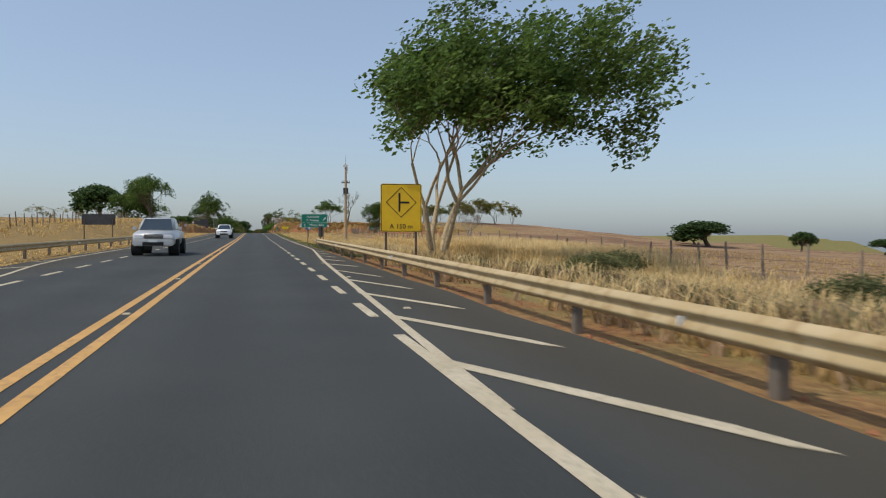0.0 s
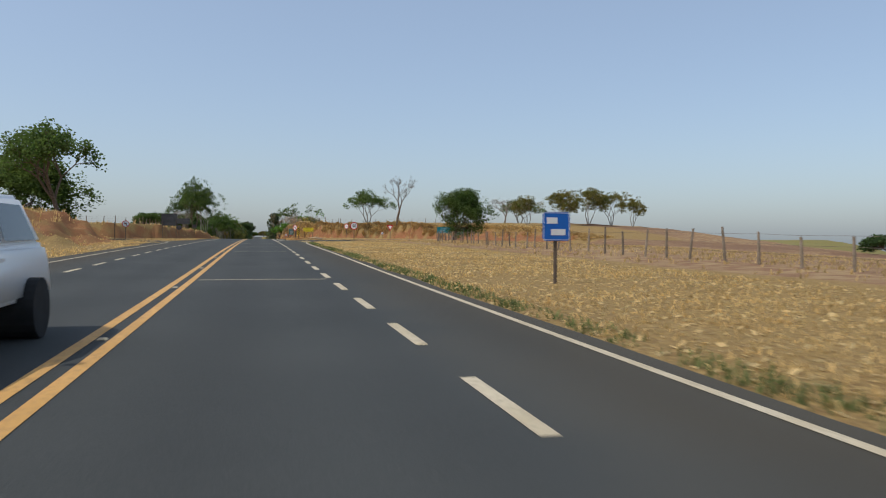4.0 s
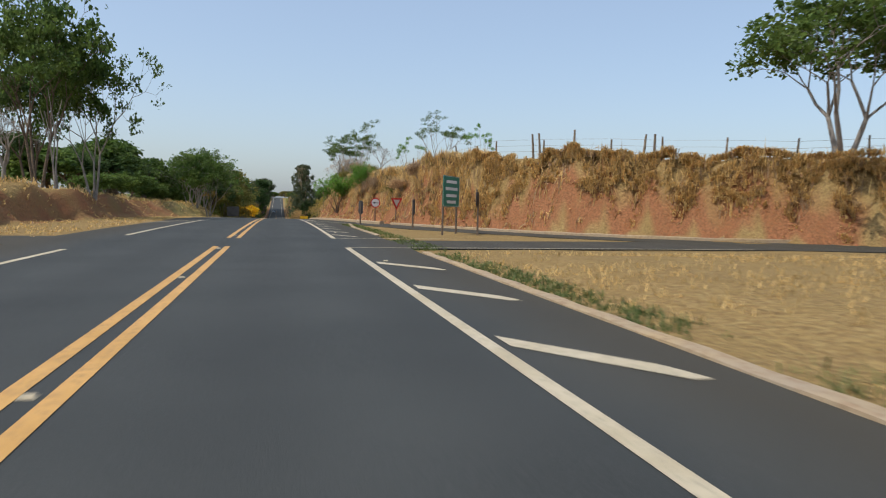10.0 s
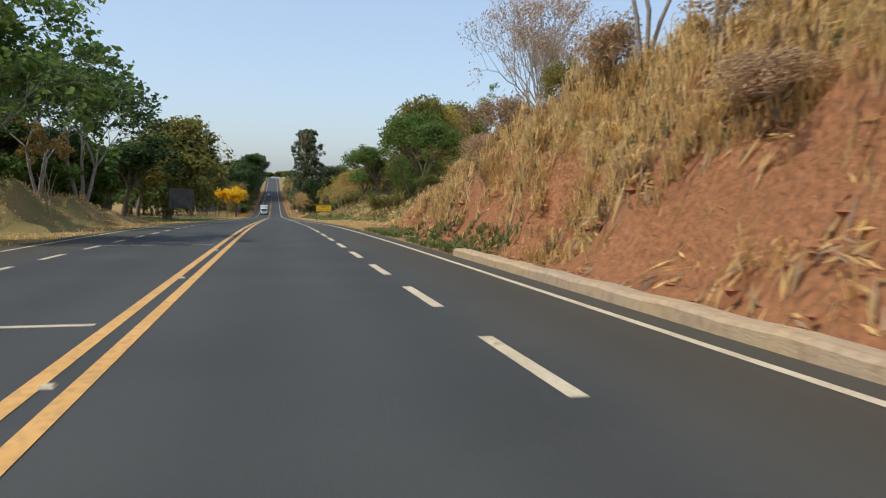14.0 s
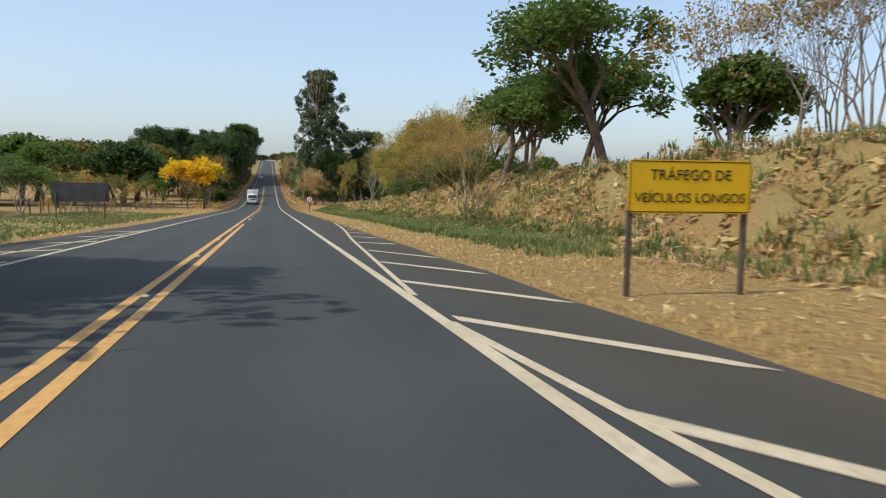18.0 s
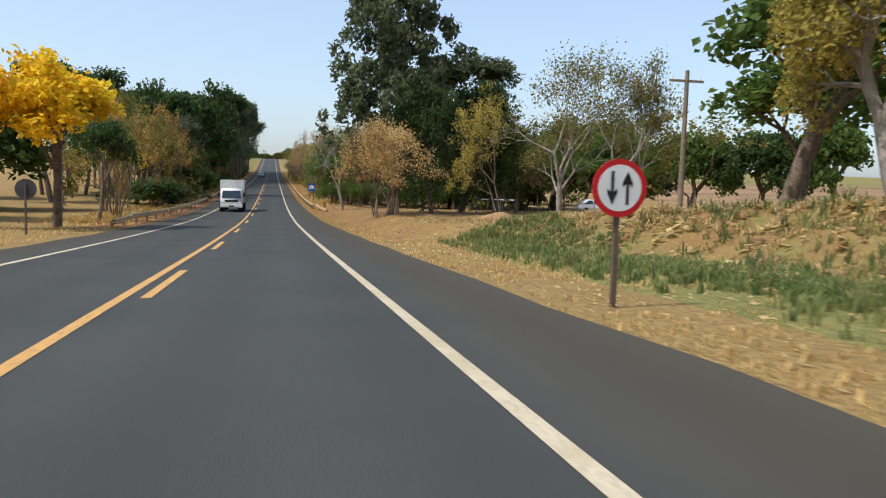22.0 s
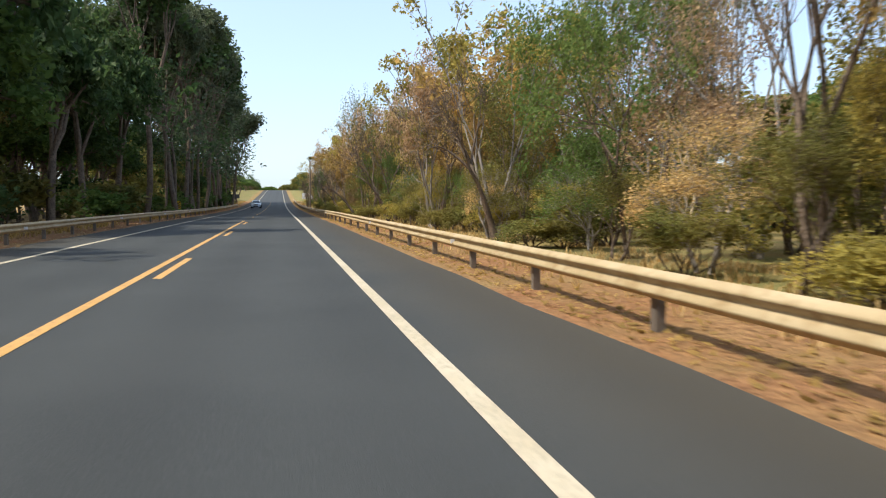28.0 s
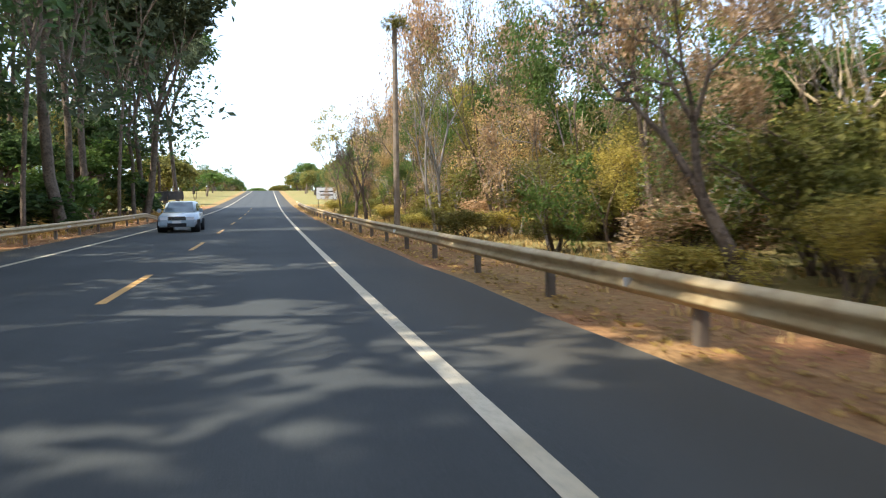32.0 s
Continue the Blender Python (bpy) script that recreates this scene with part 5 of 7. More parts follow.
def tube_part(name, p0, p1, r0, r1, mat, parent, sides=10, label=""):
    v, f = tubes([(Vector(p0), Vector(p1), r0, r1)], sides)
    n = sides
    f = list(f) + [tuple(range(n))[::-1], tuple(range(n, 2 * n))]
    return part(name, mesh_of(name, v, f, mat), None, parent, label)


WAVE = [(0.0, 0.155), (0.022, 0.135), (0.075, 0.10), (0.08, 0.07), (0.03, 0.025), (0.02, 0.0), (0.03, -0.025), (0.08, -0.07), (0.075, -0.10), (0.022, -0.135), (0.0, -0.155)]
post_me = bpy.data.meshes.new("post")
bm = bmesh.new()
box(bm, -0.055, 0.055, -0.075, 0.075, -0.5, 0.57, 0.012)
bm.to_mesh(post_me)
post_me.materials.append(STEEL_POST)
spacer_me = bpy.data.meshes.new("spacer")
bm = bmesh.new()
box(bm, -0.10, 0.0, -0.06, 0.06, 0.34, 0.54, 0.01)
bm.to_mesh(spacer_me)
spacer_me.materials.append(STEEL)
refl_me = bpy.data.meshes.new("reflector")
bm = bmesh.new()
box(bm, -0.02, 0.10, -0.012, 0.012, -0.05, 0.05, 0.008)
bm.to_mesh(refl_me)
refl_me.materials.append(S_WHITE)


def guard_rail(points, side, label, first_down=False, last_down=False):
    """A W-beam rail on steel posts every 4 m; side is where the road lies (-1: towards lower x)."""
    ob = tagged(new("guard_rail"), label, "guard rail")
    line = smooth_line(points, 1.0)
    run = [0.0]
    for a, b in zip(line, line[1:]):
        run.append(run[-1] + math.hypot(b[0] - a[0], b[1] - a[1]))
    total = run[-1]
    at = lambda s: (float(np.interp(s, run, [p[0] for p in line])), float(np.interp(s, run, [p[1] for p in line])))

    def top(s):
        h = 0.465
        if first_down:
            h = h * min(1, 0.15 + s / 7)
        if last_down:
            h = h * min(1, 0.15 + (total - s) / 7)
        return h

    n = int(total // 4)
    for i in range(n):
        v, f = [], []
        for k in range(5):
            s = min(i * 4 + k * 1.03, total)
            x, y = at(s)
            x2, y2 = at(min(s + 0.5, total))
            x1, y1 = at(max(s - 0.5, 0))
            ln = math.hypot(x2 - x1, y2 - y1) or 1
            nx_, ny_ = (y2 - y1) / ln * side, -(x2 - x1) / ln * side
            z = float(road_z(y)) + top(s)
            for o, h in WAVE:
                v.append((x + nx_ * (o + 0.10 - 0.004 * (i % 2)), y + ny_ * (o + 0.10), z + h))
        m = len(WAVE)
        for k in range(4):
            for j in range(m - 1):
                f.append((k * m + j, k * m + j + 1, k * m + m + j + 1, k * m + m + j))
        beam = part("beam", mesh_of("beam", v, f, STEEL, True), None, ob)
        x, y = at(i * 4 + 0.1)
        z = float(road_z(y))
        drop = top(i * 4) - 0.465
        for name, me in (("post", post_me), ("spacer", spacer_me)):
            o = part(name, me, None, ob)
            o.matrix_basis = pose(x, y, z + drop, 0, 0, 0 if side < 0 else 180)
        if i % 4 == 1:
            o = part("reflector", refl_me, None, ob, "small white reflector")
            o.matrix_basis = pose(x - 0.10 * (1 if side < 0 else -1) * 1.3 - (0.1 if side < 0 else -0.1) * 0.6, y + 1.2, z + 0.465)
    return ob


guard_rail([(6.02, -46), (6.02, 20), (6.05, 48), (6.2, 54), (6.7, 59.5)], -1, "galvanised steel guard rail with its end bent down", last_down=True)
guard_rail([(7.6, 607), (6.8, 613), (6.35, 622), (6.25, 700), (6.25, 880)], -1, "galvanised steel guard rail beside the dry wood", first_down=True)
guard_rail([(-7.5, -40), (-7.5, 30), (-7.6, 66), (-8.0, 72)], 1, "weathered steel guard rail on the opposite shoulder", last_down=True)
guard_rail([(-6.9, 572), (-6.4, 584), (-6.3, 700), (-6.3, 826)], 1, "weathered steel guard rail before the tall wood", first_down=True, last_down=True)


# ---- fences ----
fence_post_me = bpy.data.meshes.new("fence_post")
v, f = tubes([(Vector((0, 0, -0.3)), Vector((0.01, 0, 0.7)), 0.065, 0.06), (Vector((0.01, 0, 0.7)), Vector((0.03, 0.01, 1.35)), 0.06, 0.05)], 7)
fence_post_me = mesh_of("fence_post", v, list(f) + [tuple(range(21, 28))], WOOD_POST)
pale_post_me = mesh_of("fence_post", v, list(f) + [tuple(range(21, 28))], CONCRETE)
WIRE = material("rusty_wire", (0.12, 0.09, 0.07), (0.16, 0.12, 0.09), 3.0, 0.6, 0.6)


def fence(points, gap, label, seed, mesh=None, high=1.0, wires=3):
    rng = np.random.default_rng(seed)
    ob = tagged(new("fence"), label, "fence")
    line = smooth_line(points, gap)
    heads = []
    for x, y in line:
        x, y = x + rng.normal(0, 0.08), y + rng.normal(0, 0.25)
        z = at_land(x, y)
        s = high * (0.85 + 0.3 * rng.random())
        o = part("post", mesh or fence_post_me, None, ob)
        o.matrix_basis = pose(x, y, z, rng.normal(0, 3), rng.normal(0, 3), rng.random() * 360) @ Matrix.Diagonal((1, 1, s, 1))
        heads.append(Vector((x, y, z)))
    for w in range(wires):
        h = (0.45 + 0.38 * w) * high
        v, f = [], []
        for i, p in enumerate(heads):
            v += [p + Vector((0.006, 0, h - 0.004)), p + Vector((-0.006, 0, h - 0.004)), p + Vector((0, 0, h + 0.007))]
            if i:
                f += [(3 * i - 3 + k, 3 * i - 3 + (k + 1) % 3, 3 * i + (k + 1) % 3, 3 * i + k) for k in range(3)]
        part("wire", mesh_of("wire", v, f, WIRE), None, ob)
    return ob


fence([(21.5, 8), (22, 50), (21.5, 100), (21.3, 139), (24, 175), (26.5, 197), (33, 212)], 2.4, "weathered wooden post and wire fence along the field", 1)
fence([(52, 258), (41, 272), (30, 280), (20, 288.5), (15.6, 296), (14.0, 306), (13, 322), (14, 345), (15, 365)], 3.2, "grey wooden post fence on the bank top", 2, high=0.95)
for i, (x, y) in enumerate(((21.6, 287.5), (22.1, 287.2), (17.2, 292.4), (17.0, 293.0), (18.6, 290.4))):
    o = tagged(new("old_post", fence_post_me), "tall old grey wooden post on the bank top", "post", "old bank posts")
    o.matrix_basis = pose(x, y, at_land(x, y), 2, 3, i * 70) @ Matrix.Diagonal((1.2, 1.2, 1.15, 1))
fence([(24, 404), (24, 430), (25, 460), (25, 490), (25.5, 520), (26, 545)], 3.4, "dark wooden post fence on the verge bank", 3)
fence([(-19, 40), (-20, 90), (-22, 130), (-23, 165)], 2.6, "weathered post and wire fence along the rise", 4)
fence([(-40, 214), (-24, 219), (-19, 232), (-17, 262), (-16, 300)], 3.0, "dark wooden post fence on the bank top", 5, high=0.9)
fence([(-17, 500), (-16, 530), (-15, 556), (-14, 570)], 2.6, "wooden post fence at the meadow's edge", 6, high=1.0)
fence([(23.5, 597), (30, 598), (40, 596), (52, 590), (62, 580)], 1.9, "pale concrete post fence beside the farm gate", 7, mesh=pale_post_me, high=1.35, wires=4)
fence([(14.5, 552), (20, 562), (30, 566), (44, 570)], 2.6, "wooden post and wire fence before the lot trees", 8, high=1.0)


# ---- signs ----
def text_mesh(body, size, mat):
    cu = bpy.data.curves.new("text", "FONT")
    cu.body, cu.size, cu.align_x, cu.align_y, cu.extrude = body, size, "CENTER", "CENTER", 0.002
    cu.offset = 0.0
    ob = bpy.data.objects.new("text", cu)
    me = bpy.data.meshes.new_from_object(ob)
    bpy.data.objects.remove(ob)
    me.materials.clear()
    me.materials.append(mat)
    return me


UP = pose(0, 0, 0, 90, 0, 0)      # lays a drawing in the x-y plane upright, facing -y


def board_mesh(w, h, deep=0.03, r=0.05):
    bm = bmesh.new()
    box(bm, -w / 2, w / 2, 0, deep, -h / 2, h / 2)
    es = [e for e in bm.edges if abs(e.verts[0].co.y - e.verts[1].co.y) > deep * 0.5]
    bmesh.ops.bevel(bm, geom=es, offset=min(r, h * 0.12), segments=3, affect="EDGES")
    return bm


def poly_plate(points, y0, deep):
    """An upright plate of the given outline of (x, z), its face at y0."""
    bm = bmesh.new()
    a = [bm.verts.new((x, y0, z)) for x, z in points]
    b = [bm.verts.new((x, y0 + deep, z)) for x, z in points]
    bm.faces.new(a), bm.faces.new(b[::-1])
    for i in range(len(a)):
        j = (i + 1) % len(a)
        bm.faces.new((a[i], b[i], b[j], a[j]))
    bmesh.ops.recalc_face_normals(bm, faces=bm.faces)
    return bm


def circle(r, n=36, cx=0.0, cz=0.0):
    return [(cx + r * math.cos(6.2832 * i / n), cz + r * math.sin(6.2832 * i / n)) for i in range(n)]


def ring_mesh(r0, r1, y, n=36):
    bm = bmesh.new()
    a = [bm.verts.new((x, y, z)) for x, z in circle(r0, n)]
    b = [bm.verts.new((x, y, z)) for x, z in circle(r1, n)]
    for i in range(n):
        bm.faces.new((a[i], a[(i + 1) % n], b[(i + 1) % n], b[i]))
    return bm


ARROW = [(-0.06, -0.5), (0.06, -0.5), (0.06, 0.12), (0.2, 0.02), (0.2, 0.16), (0.0, 0.5), (-0.2, 0.16), (-0.2, 0.02), (-0.06, 0.12)]


def arrow_plate(size, deg, cx, cz, y, thin=1.0):
    c, s = math.cos(radians(deg)), math.sin(radians(deg))
    return poly_plate([(cx + size * (px * thin * c - pz * s), cz + size * (px * thin * s + pz * c)) for px, pz in ARROW], y, 0.004)


def sign(x, y, turn, label, centre, post_x, name="road_sign", z=None, post_r=0.04, top=None):
    """The root and posts of a sign; drawings are added as parts, in the sign's own frame with the board's middle at height centre."""
    ob = tagged(new(name), label, "sign")
    zz = at_land(x, y) if z is None else z
    ob.matrix_basis = pose(x, y, zz, 0, 0, turn)
    for px in post_x:
        bm = bmesh.new()
        box(bm, px - post_r, px + post_r, 0.035, 0.035 + post_r * 2, -0.4, top or centre + 0.25, 0.008)
        part("post", bm, SIGN_POST, ob)
    return ob


def shift(ob, z, dx=0.0, dy=0.0):
    ob.location = (dx, dy, z)
    return ob


def lettering(ob, rows, mat, y=-0.006):
    for body, size, cx, cz in rows:
        o = part("lettering", text_mesh(body, size, mat), None, ob)
        o.matrix_basis = pose(cx, y, cz, 90, 0, 0)


def plain_bars(ob, rows, mat, y=-0.006):
    """Writing that cannot be read: bars of its size."""
    for cx, cz, w, h in rows:
        part("text_bar", poly_plate([(cx - w / 2, cz - h / 2), (cx + w / 2, cz - h / 2), (cx + w / 2, cz + h / 2), (cx - w / 2, cz + h / 2)], y, 0.004), mat, ob)


def frame_lines(ob, w, h, c, mat, inset=0.035, wide=0.02, y=-0.004):
    for x0, x1, z0, z1 in ((-w / 2 + inset, w / 2 - inset, h / 2 - inset - wide, h / 2 - inset), (-w / 2 + inset, w / 2 - inset, -h / 2 + inset, -h / 2 + inset + wide),
                           (-w / 2 + inset, -w / 2 + inset + wide, -h / 2 + inset + wide, h / 2 - inset - wide), (w / 2 - inset - wide, w / 2 - inset, -h / 2 + inset + wide, h / 2 - inset - wide)):
        part("border", poly_plate([(x0, c + z0), (x1, c + z0), (x1, c + z1), (x0, c + z1)], y, 0.003), mat, ob)


# yellow junction warning
c = 2.35
s = sign(7.05, 28.0, -4, "square yellow junction warning sign on two posts", c, (-0.55, 0.55), z=float(road_z(28)) - 0.3)
shift(part("board", board_mesh(1.5, 1.75), S_YELLOW, s), c)
frame_lines(s, 1.5, 1.75, c, S_BLACK, 0.02, 0.018)
d = 0.56
for i in range(4):
    a0, a1 = i * 90, i * 90 + 90
    p = [(r * math.cos(radians(a)), c + 0.2 + r * math.sin(radians(a))) for a, r in ((a0, d), (a1, d), (a1, d - 0.035), (a0, d - 0.035))]
    part("border", poly_plate(p, -0.005, 0.003), S_BLACK, s)
for x0, x1, z0, z1 in ((-0.10, -0.03, -0.14, 0.54), (-0.03, 0.30, 0.16, 0.23)):
    part("symbol", poly_plate([(x0, c + z0), (x1, c + z0), (x1, c + z1), (x0, c + z1)], -0.006, 0.004), S_BLACK, s)
lettering(s, [("A 150 m", 0.24, 0, c - 0.68)], S_BLACK)
# green direction sign
c = 2.1
s = sign(7.55, 75.9, -3, "green direction sign with white lettering and arrows", c, (-0.62, 0.85))
shift(part("board", board_mesh(2.5, 1.32), S_GREEN, s), c)
frame_lines(s, 2.5, 1.32, c, S_WHITE, 0.02, 0.016)
part("divider", poly_plate([(-1.22, c - 0.21), (1.22, c - 0.21), (1.22, c - 0.19), (-1.22, c - 0.19)], -0.005, 0.003), S_WHITE, s)
lettering(s, [("Aparecida", 0.30, -0.12, c + 0.40), ("F. Prestes", 0.30, -0.15, c + 0.05), ("Monte Alto", 0.30, 0.22, c - 0.42)], S_WHITE)
part("arrow", arrow_plate(0.42, -45, 0.98, c + 0.2, -0.006), S_WHITE, s)
part("arrow", arrow_plate(0.30, 0, -0.92, c - 0.42, -0.006), S_WHITE, s)


def marker(x, y, turn, label, w, h, c, face, bars):
    """A narrow obstacle marker, with chevrons where its face is seen."""
    s = sign(x, y, turn, label, c, (0,), name="obstacle_marker", post_r=0.04, top=c + h * 0.45)
    shift(part("board", board_mesh(w, h), face, s), c)
    for i in range(bars):
        z = c + h / 2 - 0.06 - (i + 0.5) * (h - 0.1) / bars
        t = (h - 0.1) / bars * 0.30
        e = w / 2 - 0.015
        for sgn in (-1, 1):
            part("stripe", poly_plate([(0, z - t - 0.07), (0, z + t - 0.07), (sgn * e, z + t + 0.09), (sgn * e, z - t + 0.09)][::sgn], -0.004, 0.003), S_BLACK, s)
    return s


marker(6.85, 60.3, 160, "dark narrow obstacle marker seen from behind", 0.34, 0.85, 1.1, SIGN_BACK, 0)
marker(6.95, 195.3, -10, "yellow and black chevron marker on the traffic island", 0.36, 1.12, 1.0, S_YELLOW, 4)
marker(7.4, 608.6, -5, "yellow and black chevron marker at guard rail end", 0.30, 0.8, 0.8, S_YELLOW, 4)
marker(7.1, 300.2, 150, "dark narrow obstacle marker seen from behind", 0.32, 0.9, 1.2, SIGN_BACK, 0)
marker(9.2, 291.0, 60, "dark narrow obstacle marker seen from behind", 0.32, 0.9, 1.3, SIGN_BACK, 0)
marker(-7.9, 741, 0, "yellow and black chevron marker before the tall wood", 0.5, 0.8, 1.1, S_YELLOW, 3)


def disc_sign(x, y, turn, label, c, r, kind):
    s = sign(x, y, turn, label, c, (0,), name="round_sign", post_r=0.04)
    shift(part("plate", poly_plate(circle(r), 0.0, 0.02), S_RED if kind != "back" else SIGN_BACK, s), c)
    if kind == "back":
        return s
    shift(part("face", poly_plate(circle(r * 0.80), -0.004, 0.003), S_WHITE, s), c)
    if kind == "40":
        lettering(s, [("40", r * 1.15, 0, c)], S_BLACK, -0.008)
    if kind == "east":
        part("arrow", arrow_plate(r * 1.25, -90, 0, c, -0.008, 0.7), S_BLACK, s)
    if kind == "west":
        part("arrow", arrow_plate(r * 1.25, 90, 0, c, -0.008, 0.7), S_BLACK, s)
    if kind == "two":
        part("arrow", arrow_plate(r * 1.15, 0, r * 0.28, c, -0.008, 0.8), S_BLACK, s)
        part("arrow", arrow_plate(r * 1.15, 180, -r * 0.28, c, -0.008, 0.8), S_BLACK, s)
    if kind in ("no_turn", "no_u"):
        part("arrow", poly_plate([(0.06, c - 0.24), (0.14, c - 0.24), (0.14, c + 0.08), (-0.06, c + 0.10), (-0.06, c + 0.18), (-0.22, c + 0.05), (-0.06, c - 0.08), (-0.06, c + 0.0), (0.06, c - 0.01)], -0.008, 0.004), S_BLACK, s)
        w = 0.035
        p = [(-r * 0.62, r * 0.55), (-r * 0.55, r * 0.62), (r * 0.62, -r * 0.55), (r * 0.55, -r * 0.62)]
        part("slash", poly_plate([(a, c + b) for a, b in p], -0.012, 0.003), S_RED, s)
    return s


disc_sign(12.2, 177.2, -3, "round white speed sign with red rim on roadside grass", 1.8, 0.43, "40")
disc_sign(-14.0, 191, 12, "round sign with red rim forbidding a turn", 1.9, 0.42, "no_u")
disc_sign(-15.0, 190, 100, "round sign turned edge-on beside another sign", 1.9, 0.40, "back")
disc_sign(7.3, 212.5, -52, "round no-left-turn sign with red rim on grassed island", 1.85, 0.46, "no_turn")
disc_sign(15.8, 217.1, -42, "round white arrow sign with red rim beside turning lane", 2.0, 0.42, "east")
disc_sign(30.2, 270.2, 0, "small round white arrow sign at foot of bank", 1.7, 0.36, "east")
disc_sign(9.2, 309.1, 6, "round white arrow sign with red rim at bank foot", 1.65, 0.40, "west")
disc_sign(6.85, 536.2, 0, "round two-way traffic sign with red rim on verge", 1.75, 0.42, "two")
disc_sign(10.6, 282.2, -110, "back of a round grey sign beside a green sign", 1.75, 0.42, "back")
disc_sign(-8.0, 560.7, 180, "back of a round dark sign on the verge", 1.9, 0.42, "back")
disc_sign(-11.0, 224, 180, "back of a round dark sign before the bank", 1.9, 0.40, "back")
disc_sign(-12.0, 268, 180, "back of a round dark sign before the bank", 1.9, 0.40, "back")
disc_sign(-17.5, 262, 0, "small round white sign with red rim before the bank", 1.7, 0.36, "east")


def yield_sign(x, y, turn, c):
    s = sign(x, y, turn, "red and white give-way triangle on a dark post", c, (0,), name="triangle_sign", post_r=0.04)
    tri_ = lambda r: [(-r, c + r * 0.58), (0, c - r * 1.15), (r, c + r * 0.58)]
    part("plate", poly_plate(tri_(0.52), 0, 0.02), S_RED, s)
    part("face", poly_plate(tri_(0.30), -0.004, 0.003), S_WHITE, s)
    return s


yield_sign(20.8, 203.7, -20, 2.0)
yield_sign(10.3, 305.0, 25, 1.45)


def board_sign(x, y, turn, label, w, h, c, mat, rows=(), bars=(), ink=None, posts=None, border=True):
    s = sign(x, y, turn, label, c, posts or (-w * 0.42, w * 0.42), top=c)
    shift(part("board", board_mesh(w, h), mat, s), c)
    if border and ink:
        frame_lines(s, w, h, c, ink, 0.02, 0.012)
    lettering(s, [(b, z_, cx, c + cz) for b, z_, cx, cz in rows], ink)
    plain_bars(s, [(cx, c + cz, bw, bh) for cx, cz, bw, bh in bars], ink)
    return s


board_sign(11.2, 241.8, -3, "lemon yellow long-vehicle exit sign on two wooden posts", 1.98, 0.76, 1.75, S_LEMON, [("SA\u00cdDA DE", 0.22, 0, 0.17), ("VE\u00cdCULOS LONGOS", 0.20, 0, -0.15)], ink=S_BLACK, posts=(-0.78, 0.78))
board_sign(7.85, 444.2, -3, "deep yellow long-vehicle traffic sign on two posts", 1.98, 0.80, 1.65, S_YELLOW, [("TR\u00c1FEGO DE", 0.22, 0, 0.17), ("VE\u00cdCULOS LONGOS", 0.20, 0, -0.17)], ink=S_BLACK, posts=(-0.93, 0.93))
board_sign(39.7, 247.8, 0, "teal direction sign with white lettering on the verge", 2.9, 1.35, 2.2, S_TEAL, [("Monte Alto", 0.30, 0.2, 0.42), ("Aparecida", 0.30, -0.2, 0.0), ("F. Prestes", 0.30, -0.2, -0.40)], ink=S_WHITE)
board_sign(43.5, 249.5, 0, "small green sign with unreadable white writing", 1.8, 0.7, 1.6, S_GREEN, bars=[(0, 0.12, 1.3, 0.12), (0, -0.14, 1.1, 0.12)], ink=S_WHITE)
board_sign(38.3, 229.6, -6, "brown tourist sign with unreadable white writing", 3.4, 0.95, 2.2, S_BROWN, bars=[(0.1, 0.2, 2.4, 0.13), (0.1, -0.18, 2.1, 0.13)], ink=S_WHITE)
board_sign(9.6, 283.1, 58, "green direction sign with unreadable white rows at bank", 2.3, 1.45, 2.05, S_GREEN, bars=[(0, 0.45, 1.5, 0.14), (0, 0.12, 1.7, 0.14), (0, -0.2, 1.5, 0.14), (0, -0.5, 1.3, 0.14)], ink=S_WHITE)
board_sign(9.3, 110, 0, "small blue service sign with white symbols", 0.75, 0.75, 1.5, S_BLUE, bars=[(-0.12, 0.15, 0.3, 0.16), (0.05, -0.15, 0.4, 0.16)], ink=S_WHITE, posts=(0,))
for x, y, w, h, c in ((-10.2, 66.5, 2.5, 0.85, 1.9), (-10.8, 208.3, 2.2, 1.7, 2.8), (-15.4, 269.6, 4.6, 1.2, 2.0), (-9.2, 438.4, 2.8, 2.4, 2.7), (-10.6, 489, 3.6, 1.25, 1.95), (-9.5, 850, 2.6, 1.0, 1.8), (-8.6, 858, 2.0, 1.0, 1.8)):
    board_sign(x, y, 180, "bare dark back of a large road sign on posts", w, h, c, SIGN_BACK)
board_sign(9.4, 862, 0, "white road sign with unreadable writing by the shoulder", 2.6, 1.5, 1.9, S_WHITE, bars=[(0, 0.25, 1.8, 0.16), (0, -0.2, 1.6, 0.16)], ink=SIGN_BACK)
# blue route shield
c = 1.88
s = sign(7.65, 641.6, -6, "blue route sign with a white shield on two posts", c, (-0.27, 0.27), z=float(road_z(641.6)) - 0.05)
shift(part("board", board_mesh(1.02, 1.14), S_BLUE, s), c)
part("shield", poly_plate([(-0.33, c - 0.23), (0.33, c - 0.23), (0.37, c + 0.14), (0.0, c + 0.40), (-0.37, c + 0.14)], -0.005, 0.004), S_WHITE, s)
lettering(s, [("323", 0.29, 0, c - 0.06)], S_BLACK, -0.01)
lettering(s, [("SP", 0.13, 0, c + 0.20)], S_BLACK, -0.01)
lettering(s, [("SUL", 0.11, 0, c - 0.38)], S_WHITE, -0.01)

